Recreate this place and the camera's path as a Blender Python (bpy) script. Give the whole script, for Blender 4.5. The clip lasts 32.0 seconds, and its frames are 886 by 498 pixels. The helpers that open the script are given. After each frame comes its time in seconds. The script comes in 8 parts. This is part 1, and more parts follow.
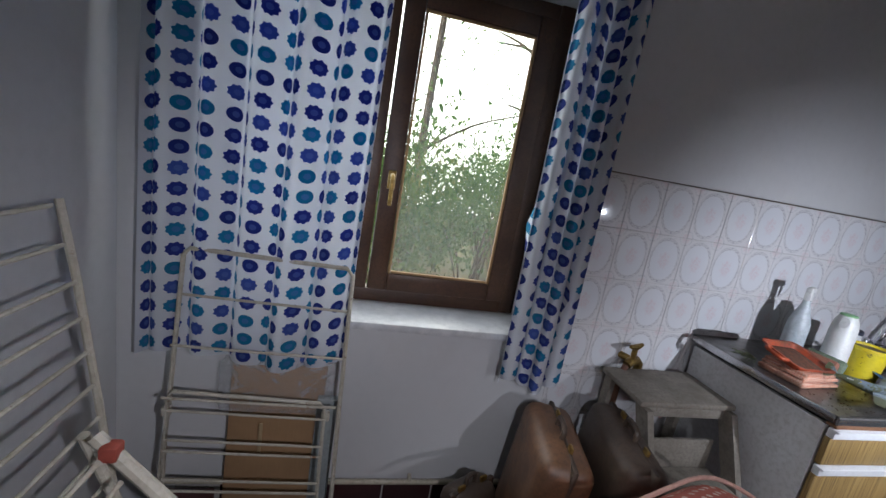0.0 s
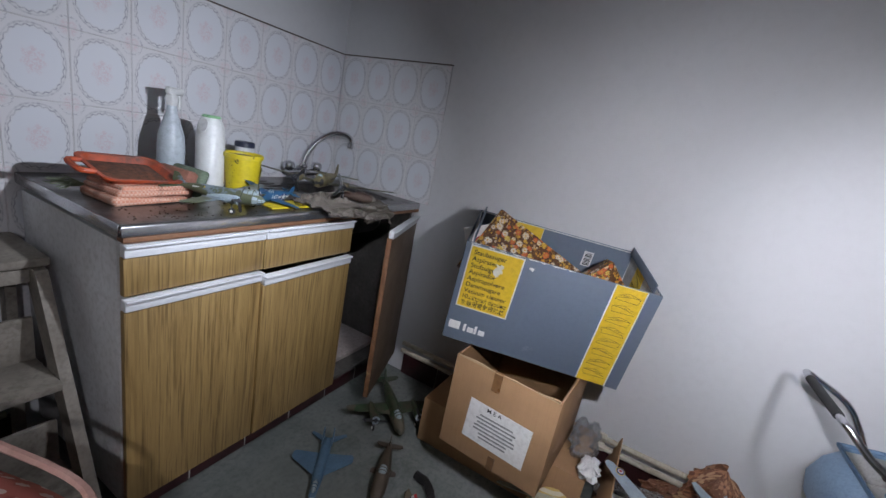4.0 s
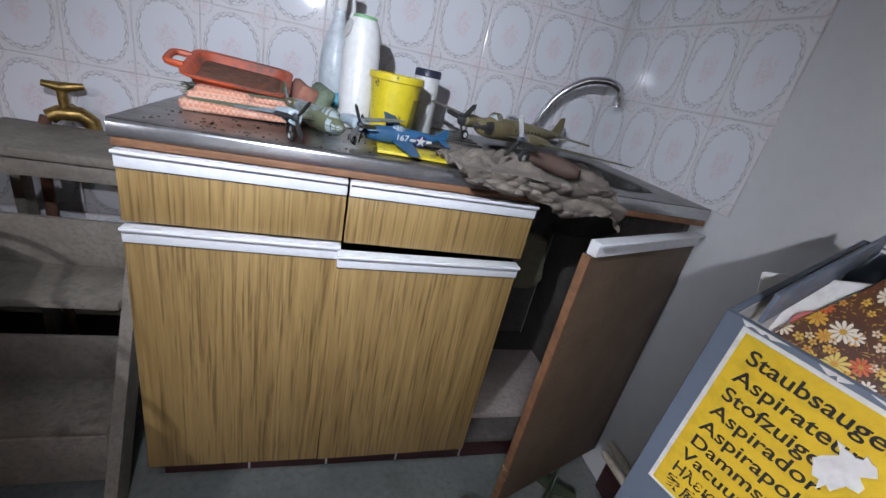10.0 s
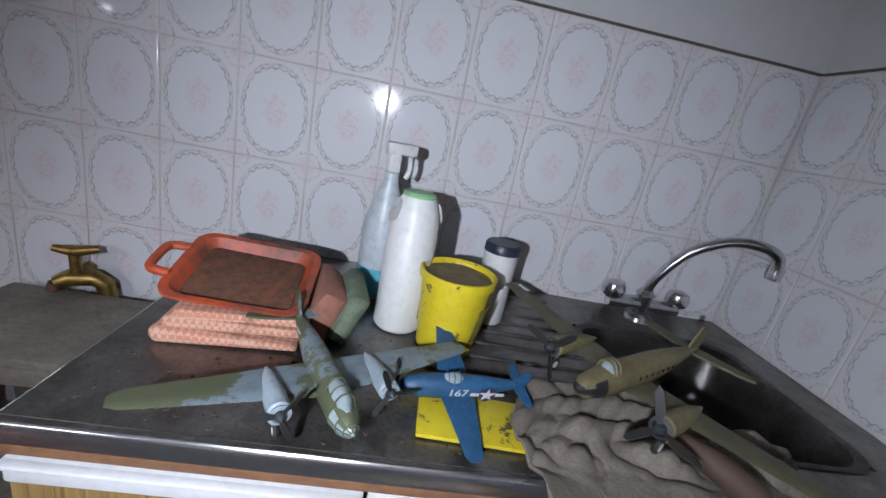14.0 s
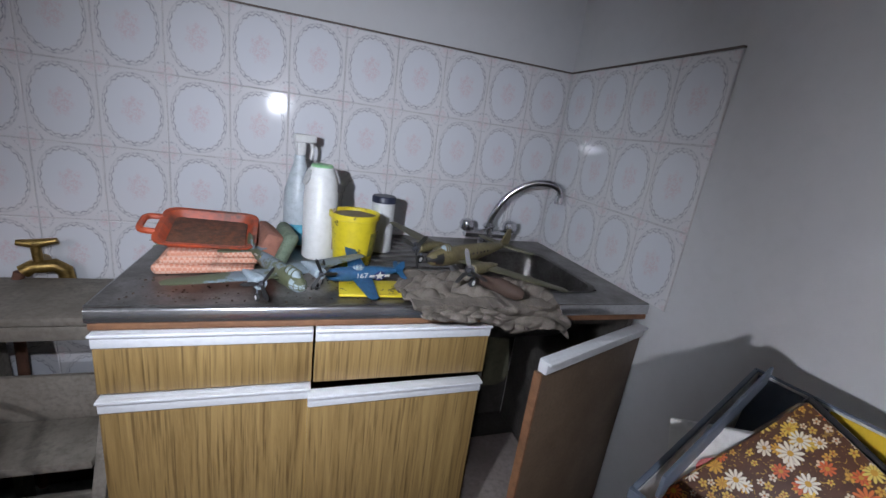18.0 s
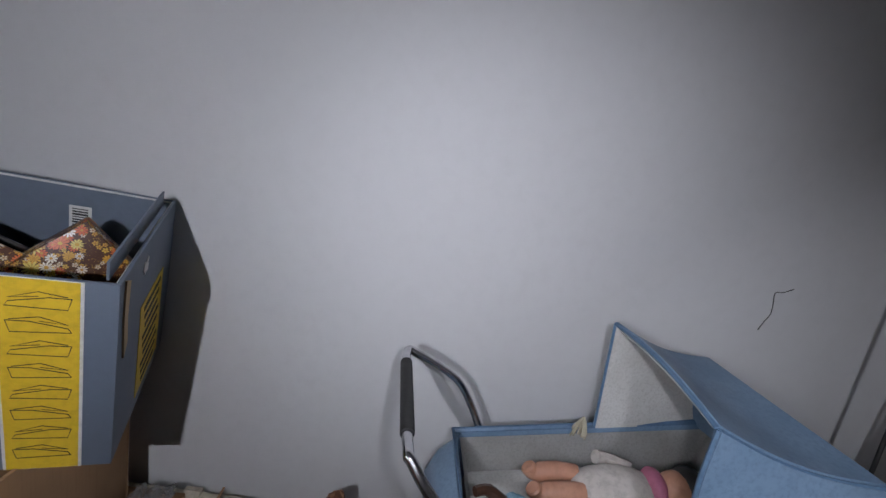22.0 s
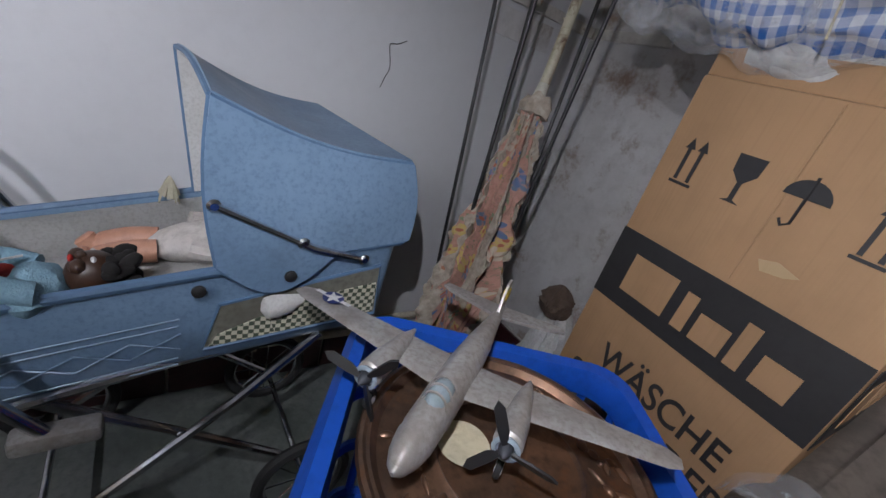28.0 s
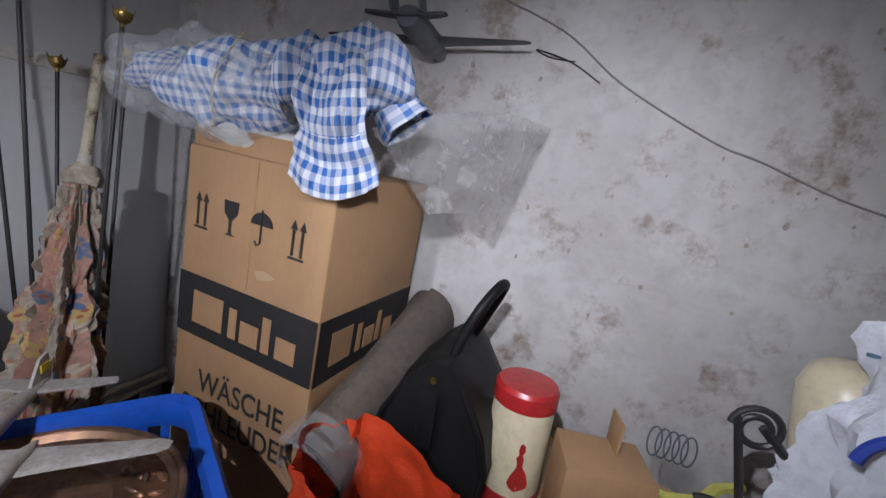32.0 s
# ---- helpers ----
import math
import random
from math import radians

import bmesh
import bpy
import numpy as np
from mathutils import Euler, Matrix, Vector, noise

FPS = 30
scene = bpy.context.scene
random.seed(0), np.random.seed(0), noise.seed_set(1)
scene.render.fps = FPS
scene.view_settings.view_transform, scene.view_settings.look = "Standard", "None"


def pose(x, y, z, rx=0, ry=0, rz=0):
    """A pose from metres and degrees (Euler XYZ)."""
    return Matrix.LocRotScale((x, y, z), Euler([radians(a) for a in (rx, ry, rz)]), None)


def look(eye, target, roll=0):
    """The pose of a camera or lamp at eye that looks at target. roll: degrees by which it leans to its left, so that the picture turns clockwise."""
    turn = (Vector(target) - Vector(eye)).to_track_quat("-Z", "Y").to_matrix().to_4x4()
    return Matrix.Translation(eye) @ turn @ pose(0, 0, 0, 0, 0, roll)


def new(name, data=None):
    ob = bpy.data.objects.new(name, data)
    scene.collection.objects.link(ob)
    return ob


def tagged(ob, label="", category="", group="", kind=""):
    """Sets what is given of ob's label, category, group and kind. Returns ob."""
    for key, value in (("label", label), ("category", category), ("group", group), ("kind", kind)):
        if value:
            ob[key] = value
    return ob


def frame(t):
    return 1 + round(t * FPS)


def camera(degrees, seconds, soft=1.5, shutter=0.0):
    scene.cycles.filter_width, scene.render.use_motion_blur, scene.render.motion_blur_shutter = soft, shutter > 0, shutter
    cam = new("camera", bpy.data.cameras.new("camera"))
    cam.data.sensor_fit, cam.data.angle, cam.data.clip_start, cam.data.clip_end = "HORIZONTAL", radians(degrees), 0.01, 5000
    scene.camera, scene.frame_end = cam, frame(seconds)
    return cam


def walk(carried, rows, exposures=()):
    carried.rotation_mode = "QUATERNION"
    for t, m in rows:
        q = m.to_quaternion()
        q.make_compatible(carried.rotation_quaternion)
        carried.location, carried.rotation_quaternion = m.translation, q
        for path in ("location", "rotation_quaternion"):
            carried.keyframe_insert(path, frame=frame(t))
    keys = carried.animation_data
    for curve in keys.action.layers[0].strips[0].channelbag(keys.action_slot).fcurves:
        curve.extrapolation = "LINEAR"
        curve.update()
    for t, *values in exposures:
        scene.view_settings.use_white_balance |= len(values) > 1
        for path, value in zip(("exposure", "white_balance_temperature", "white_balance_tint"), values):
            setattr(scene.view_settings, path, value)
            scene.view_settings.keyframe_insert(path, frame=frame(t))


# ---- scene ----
LENS = 94.9
cam = camera(LENS, 32.0)
# seconds, eye in metres, turn in degrees (Euler XYZ)
PATH = [
    (0, -2.630, -1.379, 1.386, 77.90, -9.71, -10.56),
    (0.5, -2.352, -1.437, 1.383, 79.65, -11.36, -20.60),
    (1, -2.108, -1.672, 1.385, 80.62, -13.00, -30.89),
    (1.5, -1.973, -1.831, 1.347, 80.59, -13.67, -39.92),
    (2, -1.817, -1.769, 1.258, 79.92, -12.79, -49.00),
    (2.5, -1.667, -1.700, 1.160, 78.92, -10.99, -50.42),
    (4.5, -1.558, -1.510, 1.150, 75.10, -11.10, -62.60),
    (5, -1.453, -1.637, 1.118, 76.84, -10.93, -62.83),
    (5.5, -1.271, -1.792, 1.073, 76.63, -9.77, -64.86),
    (6, -1.216, -1.963, 1.045, 77.51, -9.54, -69.11),
    (6.5, -1.188, -2.003, 0.933, 75.19, -9.86, -69.75),
    (7, -1.098, -1.936, 0.849, 71.09, -10.27, -64.22),
    (7.5, -1.008, -1.749, 0.857, 65.37, -10.45, -53.20),
    (8, -0.921, -1.564, 0.875, 60.69, -8.74, -36.11),
    (8.5, -0.829, -1.415, 0.883, 62.00, -7.59, -25.38),
    (9, -0.803, -1.375, 0.933, 63.84, -8.19, -20.52),
    (9.5, -0.824, -1.334, 0.972, 65.11, -9.72, -17.00),
    (10, -0.855, -1.285, 1.016, 66.64, -11.67, -13.11),
    (10.5, -0.875, -1.292, 1.051, 69.63, -13.43, -11.00),
    (11, -0.900, -1.286, 1.069, 72.87, -14.03, -8.80),
    (11.5, -0.909, -1.282, 1.061, 74.51, -14.09, -7.98),
    (12, -0.949, -1.186, 1.055, 74.42, -13.79, -7.39),
    (12.5, -0.919, -1.099, 1.094, 73.52, -13.02, -6.60),
    (13, -0.878, -1.016, 1.169, 72.10, -12.22, -5.98),
    (13.5, -0.841, -0.925, 1.209, 72.63, -12.18, -4.82),
    (14, -0.829, -0.901, 1.206, 72.46, -11.39, -3.07),
    (14.5, -0.854, -0.883, 1.173, 72.03, -11.37, -2.37),
    (16.5, -0.852, -0.946, 1.197, 71.77, -8.76, -3.70),
    (17, -0.835, -1.035, 1.211, 71.67, -8.13, -8.93),
    (17.5, -0.835, -1.146, 1.205, 73.57, -8.09, -12.74),
    (18, -0.844, -1.304, 1.203, 74.16, -7.61, -17.54),
    (18.5, -0.864, -1.407, 1.187, 74.07, -7.39, -22.64),
    (19, -0.888, -1.484, 1.193, 72.52, -7.53, -26.44),
    (19.5, -0.843, -1.526, 1.185, 72.63, -7.66, -35.08),
    (20, -0.760, -1.626, 1.150, 73.90, -8.28, -50.27),
    (20.5, -0.812, -1.834, 1.185, 72.82, -9.64, -68.31),
    (21, -0.780, -1.881, 1.140, 73.13, -11.10, -79.75),
    (21.5, -0.793, -1.871, 1.133, 74.01, -12.59, -86.53),
    (22, -0.873, -1.963, 1.123, 75.77, -12.17, -92.56),
    (22.5, -0.936, -2.033, 1.124, 76.84, -10.99, -96.83),
    (23, -0.879, -2.122, 1.086, 76.25, -9.71, -100.00),
    (23.5, -0.843, -2.195, 1.063, 76.16, -9.19, -101.75),
    (24, -0.815, -2.234, 1.082, 76.53, -8.65, -101.60),
    (24.5, -0.813, -2.220, 1.094, 77.17, -9.05, -101.63),
    (25, -0.820, -2.167, 1.098, 76.64, -10.28, -103.33),
    (25.5, -0.835, -2.155, 1.104, 74.56, -11.00, -108.22),
    (26, -0.909, -2.268, 1.096, 71.61, -11.65, -111.95),
    (26.5, -0.971, -2.325, 1.044, 69.08, -11.95, -115.99),
    (28.5, -0.971, -2.394, 0.911, 68.04, -15.62, -125.01),
    (29, -1.017, -2.419, 0.931, 69.88, -14.58, -127.07),
    (29.5, -1.078, -2.444, 0.956, 72.62, -13.34, -130.95),
    (30, -1.119, -2.455, 1.010, 75.10, -13.05, -134.54),
    (30.5, -1.147, -2.447, 1.027, 76.97, -13.19, -139.31),
    (31, -1.235, -2.446, 1.032, 79.82, -12.43, -143.43),
    (31.5, -1.297, -2.475, 1.040, 79.80, -10.45, -151.14),
    (32, -1.343, -2.441, 1.043, 79.85, -9.25, -161.51),
]
EXPOSURES = [(0.0, 0.0), (1.0, 0.0), (2.5, -0.15), (4.5, -0.3), (6.0, -0.4), (7.0, -0.25), (8.0, 0.1), (9.0, 0.25), (10.0, 0.15), (11.0, 0.4), (12.0, 0.25), (13.0, 0.1), (14.0, -0.1), (17.0, -0.15), (19.0, 0.0), (20.0, -0.1), (21.0, -0.75), (23.0, -0.85), (26.0, -0.85), (29.0, -0.35), (30.0, -0.25), (31.0, -0.35), (32.0, -0.25)]
walk(cam, [(t, pose(x, y, z, a, b, c)) for t, x, y, z, a, b, c in PATH], EXPOSURES)

# ---------------------------------------------------------------- light
world = bpy.data.worlds.new("sky")
scene.world = world
world.use_nodes = True
wn = world.node_tree.nodes
sky = wn.new("ShaderNodeTexSky")
sky.sky_type, sky.sun_disc = "NISHITA", False
sky.sun_elevation, sky.sun_rotation = radians(40), radians(130)
wn["Background"].inputs["Strength"].default_value = 0.15
world.node_tree.links.new(sky.outputs[0], wn["Background"].inputs["Color"])


def lamp(name, kind, m, energy, color=(1, 1, 1)):
    data = bpy.data.lights.new(name, kind)
    data.energy, data.color = energy, color
    ob = new(name, data)
    ob.matrix_world = m
    return ob


sun = lamp("sun", "SUN", look((0, 0, 0), (0.75, 0.22, -0.62)), 5.0, (1, 0.94, 0.85))
sun.data.angle = radians(0.6)
# daylight coming in at the window's opening
win = lamp("window_daylight", "AREA", look((-2.55, 0.12, 1.45), (-2.35, -3.0, 0.7)), 9.0, (0.88, 0.94, 1))
win.data.shape, win.data.size, win.data.size_y = "RECTANGLE", 1.15, 1.15


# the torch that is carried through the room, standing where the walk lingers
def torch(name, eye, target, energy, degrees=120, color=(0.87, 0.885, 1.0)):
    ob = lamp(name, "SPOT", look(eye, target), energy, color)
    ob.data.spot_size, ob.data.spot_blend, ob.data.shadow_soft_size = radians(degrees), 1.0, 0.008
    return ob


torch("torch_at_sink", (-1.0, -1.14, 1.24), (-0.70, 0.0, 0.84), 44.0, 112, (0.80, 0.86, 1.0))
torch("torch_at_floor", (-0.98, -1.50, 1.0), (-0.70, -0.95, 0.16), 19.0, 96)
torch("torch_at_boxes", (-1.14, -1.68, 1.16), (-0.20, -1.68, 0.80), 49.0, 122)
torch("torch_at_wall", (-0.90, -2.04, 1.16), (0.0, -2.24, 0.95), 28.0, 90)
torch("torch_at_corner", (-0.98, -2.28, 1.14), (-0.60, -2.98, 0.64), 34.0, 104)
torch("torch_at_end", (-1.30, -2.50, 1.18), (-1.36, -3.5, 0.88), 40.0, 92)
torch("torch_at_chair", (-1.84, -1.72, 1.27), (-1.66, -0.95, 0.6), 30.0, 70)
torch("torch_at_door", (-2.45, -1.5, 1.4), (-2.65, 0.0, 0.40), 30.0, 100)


# ---------------------------------------------------------------- materials
def nodes_of(name):
    m = bpy.data.materials.new(name)
    m.use_nodes = True
    nt = m.node_tree
    return m, nt, nt.nodes["Principled BSDF"]


def add(nt, kind, **values):
    n = nt.nodes.new(kind)
    for key, v in values.items():
        if key in n.inputs:
            n.inputs[key].default_value = v
    return n


def math_node(nt, op, a, b=None, c=None):
    n = nt.nodes.new("ShaderNodeMath")
    n.operation = op
    for i, v in enumerate((a, b, c)):
        if v is None:
            continue
        if isinstance(v, (int, float)):
            n.inputs[i].default_value = v
        else:
            nt.links.new(v, n.inputs[i])
    return n.outputs[0]


def mixer(nt, fac, a, b, blend="MIX"):
    n = nt.nodes.new("ShaderNodeMix")
    n.data_type, n.blend_type = "RGBA", blend
    for sock, v in ((n.inputs[0], fac), (n.inputs[6], a), (n.inputs[7], b)):
        if isinstance(v, (int, float)):
            sock.default_value = v
        elif isinstance(v, tuple):
            sock.default_value = (*v[:3], 1)
        else:
            nt.links.new(v, sock)
    return n.outputs[2]


def ramp(nt, v, lo, hi):
    n = nt.nodes.new("ShaderNodeMapRange")
    n.inputs[1].default_value, n.inputs[2].default_value = lo, hi
    nt.links.new(v, n.inputs[0])
    return n.outputs[0]


def noise_of(nt, vec, scale, detail=5, rough=0.6, dist=0.0):
    n = add(nt, "ShaderNodeTexNoise", Scale=scale, Detail=detail, Roughness=rough, Distortion=dist)
    nt.links.new(vec, n.inputs["Vector"])
    return n.outputs[0]


def coords(nt, kind="Object", scale=None):
    out = nt.nodes.new("ShaderNodeTexCoord").outputs[kind]
    if scale:
        n = nt.nodes.new("ShaderNodeMapping")
        n.inputs["Scale"].default_value = scale
        nt.links.new(out, n.inputs["Vector"])
        out = n.outputs[0]
    return out


def bumped(nt, bsdf, height, strength, distance=0.01):
    n = nt.nodes.new("ShaderNodeBump")
    n.inputs["Strength"].default_value, n.inputs["Distance"].default_value = strength, distance
    nt.links.new(height, n.inputs["Height"])
    nt.links.new(n.outputs[0], bsdf.inputs["Normal"])


def surf(name, c1, c2=None, rough=0.6, metal=0.0, scale=6.0, fine=70.0, bump=0.15, dist=0.004, stain=None, stain_at=(0.58, 0.72), stain_scale=3.0, vary=0.0, spec=0.5, coat=0.0, speck=0.82):
    """Colour at two scales, fine relief, and stains with a shape of their own."""
    m, nt, b = nodes_of(name)
    v = coords(nt)
    big, small = noise_of(nt, v, scale), noise_of(nt, v, fine, 4)
    c2 = c2 or tuple(x * 0.78 for x in c1)
    col = mixer(nt, ramp(nt, big, 0.35, 0.68), c1, c2)
    col = mixer(nt, ramp(nt, small, 0.45, 0.8), col, tuple(x * speck for x in c2))
    if stain:
        col = mixer(nt, ramp(nt, noise_of(nt, v, stain_scale, 8, 0.72), *stain_at), col, stain)
    if vary:
        r = nt.nodes.new("ShaderNodeObjectInfo").outputs["Random"]
        col = mixer(nt, math_node(nt, "MULTIPLY", r, vary), col, tuple(x * 0.5 for x in c2))
    nt.links.new(col, b.inputs["Base Color"])
    nt.links.new(math_node(nt, "ADD", math_node(nt, "MULTIPLY", big, 0.25), rough - 0.12), b.inputs["Roughness"])
    b.inputs["Metallic"].default_value = metal
    b.inputs["Specular IOR Level"].default_value = spec
    b.inputs["Coat Weight"].default_value = coat
    if bump:
        bumped(nt, b, mixer(nt, 0.5, big, small), bump, dist)
    return m


def laminate():
    """Printed wood grain of the kitchen fronts, running upright."""
    m, nt, b = nodes_of("wood_laminate")
    v = coords(nt, scale=(1, 1, 0.045))
    g = noise_of(nt, v, 45, 6, 0.7, 1.5)
    streak = noise_of(nt, coords(nt, scale=(1, 1, 0.03)), 190, 3, 0.55)
    col = mixer(nt, ramp(nt, g, 0.36, 0.66), (0.23, 0.145, 0.052), (0.36, 0.24, 0.092))
    col = mixer(nt, math_node(nt, "MULTIPLY", ramp(nt, streak, 0.52, 0.67), 0.62), col, (0.075, 0.04, 0.015))
    nt.links.new(col, b.inputs["Base Color"])
    b.inputs["Roughness"].default_value = 0.42
    bumped(nt, b, streak, 0.05, 0.002)
    return m


def tile_print():
    """Glazed wall tile: a scalloped oval band, corner scrolls and a pale pink flower."""
    m, nt, b = nodes_of("glazed_wall_tile")
    s = nt.nodes.new("ShaderNodeSeparateXYZ")
    nt.links.new(coords(nt), s.inputs[0])
    x, z = s.outputs[0], s.outputs[2]
    ex, ez = math_node(nt, "DIVIDE", x, 0.061), math_node(nt, "DIVIDE", z, 0.083)
    r = math_node(nt, "SQRT", math_node(nt, "ADD", math_node(nt, "POWER", math_node(nt, "ABSOLUTE", ex), 2.2), math_node(nt, "POWER", math_node(nt, "ABSOLUTE", ez), 2.2)))
    ang = math_node(nt, "ARCTAN2", ez, ex)
    scallop = math_node(nt, "MULTIPLY", math_node(nt, "SINE", math_node(nt, "MULTIPLY", ang, 24)), 0.025)
    rr = math_node(nt, "ADD", r, scallop)
    line = math_node(nt, "SUBTRACT", 1.0, ramp(nt, math_node(nt, "ABSOLUTE", math_node(nt, "SUBTRACT", rr, 1.0)), 0.012, 0.04))
    outer = math_node(nt, "SUBTRACT", 1.0, ramp(nt, math_node(nt, "ABSOLUTE", math_node(nt, "SUBTRACT", r, 1.09)), 0.008, 0.05))
    beads = math_node(nt, "GREATER_THAN", math_node(nt, "SINE", math_node(nt, "MULTIPLY", ang, 34)), 0.1)
    outer = math_node(nt, "MULTIPLY", outer, math_node(nt, "ADD", math_node(nt, "MULTIPLY", beads, 0.35), 0.5))
    lace = ramp(nt, noise_of(nt, coords(nt), 210, 2), 0.46, 0.56)
    band = math_node(nt, "MAXIMUM", line, outer)
    petals = math_node(nt, "MULTIPLY", math_node(nt, "SINE", math_node(nt, "MULTIPLY", ang, 7)), 0.06)
    bloom = math_node(nt, "SUBTRACT", 1.0, ramp(nt, math_node(nt, "ADD", r, petals), 0.26, 0.42))
    bloom = math_node(nt, "MULTIPLY", bloom, math_node(nt, "ADD", math_node(nt, "MULTIPLY", lace, 0.75), 0.12))
    px_ = math_node(nt, "SUBTRACT", 0.0737, math_node(nt, "ABSOLUTE", x))
    pz_ = math_node(nt, "SUBTRACT", 0.0987, math_node(nt, "ABSOLUTE", z))
    rc = math_node(nt, "SQRT", math_node(nt, "ADD", math_node(nt, "MULTIPLY", px_, px_), math_node(nt, "MULTIPLY", pz_, pz_)))
    bud = math_node(nt, "MULTIPLY", math_node(nt, "SUBTRACT", 1.0, ramp(nt, rc, 0.014, 0.022)), math_node(nt, "ADD", math_node(nt, "MULTIPLY", lace, 0.65), 0.15))
    scroll = math_node(nt, "MULTIPLY", math_node(nt, "SUBTRACT", 1.0, ramp(nt, math_node(nt, "ABSOLUTE", math_node(nt, "SUBTRACT", rc, 0.027)), 0.001, 0.004)), math_node(nt, "MULTIPLY", lace, 0.8))
    inside = math_node(nt, "SUBTRACT", 1.0, ramp(nt, r, 0.9, 1.0))
    col = mixer(nt, inside, (0.63, 0.62, 0.63), (0.63, 0.64, 0.67))
    col = mixer(nt, math_node(nt, "MULTIPLY", math_node(nt, "MULTIPLY", math_node(nt, "MAXIMUM", band, scroll), math_node(nt, "ADD", math_node(nt, "MULTIPLY", ramp(nt, noise_of(nt, coords(nt), 95, 3), 0.4, 0.6), 0.6), 0.3)), 0.95), col, (0.27, 0.275, 0.31))
    col = mixer(nt, math_node(nt, "MULTIPLY", math_node(nt, "MAXIMUM", bloom, bud), 0.40), col, (0.60, 0.33, 0.36))
    rnd = nt.nodes.new("ShaderNodeObjectInfo").outputs["Random"]
    col = mixer(nt, math_node(nt, "MULTIPLY", rnd, 0.12), col, (0.5, 0.48, 0.44))
    dirt = ramp(nt, noise_of(nt, nt.nodes.new("ShaderNodeNewGeometry").outputs["Position"], 5, 8, 0.75), 0.6, 0.8)
    col = mixer(nt, math_node(nt, "MULTIPLY", dirt, 0.3), col, (0.36, 0.32, 0.27))
    nt.links.new(col, b.inputs["Base Color"])
    b.inputs["Roughness"].default_value = 0.075
    bumped(nt, b, noise_of(nt, coords(nt), 9, 2), 0.03, 0.01)
    return m


def dotted(name, cell, ground, flowers, petals=10, size=0.36, rough=0.85, dirt=0.15, weave=900, leaf=None, jitter=0.0, fill=1.0, sheer=0.0, heart=None):
    """Cloth or paper printed with rows of little flowers, on the mesh's UV in metres."""
    m, nt, b = nodes_of(name)
    uv = nt.nodes.new("ShaderNodeUVMap").outputs[0]
    n = nt.nodes.new("ShaderNodeVectorMath")
    n.operation = "SCALE"
    nt.links.new(uv, n.inputs[0])
    n.inputs["Scale"].default_value = 1 / cell
    fl = nt.nodes.new("ShaderNodeVectorMath")
    fl.operation = "FLOOR"
    nt.links.new(n.outputs[0], fl.inputs[0])
    fr = nt.nodes.new("ShaderNodeVectorMath")
    fr.operation = "FRACTION"
    nt.links.new(n.outputs[0], fr.inputs[0])
    wn_ = nt.nodes.new("ShaderNodeTexWhiteNoise")
    wn_.noise_dimensions = "2D"
    nt.links.new(fl.outputs[0], wn_.inputs["Vector"])
    sep, rs = nt.nodes.new("ShaderNodeSeparateXYZ"), nt.nodes.new("ShaderNodeSeparateColor")
    nt.links.new(fr.outputs[0], sep.inputs[0])
    nt.links.new(wn_.outputs["Color"], rs.inputs[0])
    ox = math_node(nt, "MULTIPLY", math_node(nt, "SUBTRACT", rs.outputs[1], 0.5), jitter)
    oy = math_node(nt, "MULTIPLY", math_node(nt, "SUBTRACT", rs.outputs[2], 0.5), jitter)
    x = math_node(nt, "SUBTRACT", math_node(nt, "SUBTRACT", sep.outputs[0], 0.5), ox)
    y = math_node(nt, "SUBTRACT", math_node(nt, "SUBTRACT", sep.outputs[1], 0.5), oy)
    r = math_node(nt, "SQRT", math_node(nt, "ADD", math_node(nt, "MULTIPLY", x, x), math_node(nt, "MULTIPLY", y, y)))
    a = math_node(nt, "ARCTAN2", y, x)
    pet = math_node(nt, "MULTIPLY", math_node(nt, "COSINE", math_node(nt, "MULTIPLY", a, petals)), 0.028)
    kind = rs.outputs[0]
    rim = math_node(nt, "ADD", size, math_node(nt, "MULTIPLY", pet, ramp(nt, kind, 0.3, 0.5)))
    grow = math_node(nt, "SUBTRACT", rim, math_node(nt, "MULTIPLY", math_node(nt, "GREATER_THAN", rs.outputs[1], fill), 1.0))
    inside = math_node(nt, "LESS_THAN", r, grow)
    flower = nt.nodes.new("ShaderNodeValToRGB")
    flower.color_ramp.interpolation = "CONSTANT"
    while len(flower.color_ramp.elements) < len(flowers):
        flower.color_ramp.elements.new(0.5)
    for i, (e, c) in enumerate(zip(flower.color_ramp.elements, flowers)):
        e.position, e.color = i / len(flowers), (*c, 1)
    nt.links.new(kind, flower.inputs[0])
    centre = math_node(nt, "LESS_THAN", r, size * 0.42)
    fc = mixer(nt, math_node(nt, "MULTIPLY", centre, 0.45), flower.outputs[0], heart or flowers[(len(flowers) + 1) // 2 % len(flowers)])
    base = ground
    if leaf:
        base = mixer(nt, ramp(nt, noise_of(nt, uv, 1.3 / cell, 4), 0.55, 0.62), ground, leaf)
    col = mixer(nt, inside, base, fc)
    col = mixer(nt, math_node(nt, "MULTIPLY", ramp(nt, noise_of(nt, coords(nt), 4, 6), 0.45, 0.8), dirt), col, (0.16, 0.13, 0.1))
    nt.links.new(col, b.inputs["Base Color"])
    b.inputs["Roughness"].default_value = rough
    b.inputs["Specular IOR Level"].default_value = 0.25
    bumped(nt, b, noise_of(nt, uv, weave, 2), 0.1, 0.002)
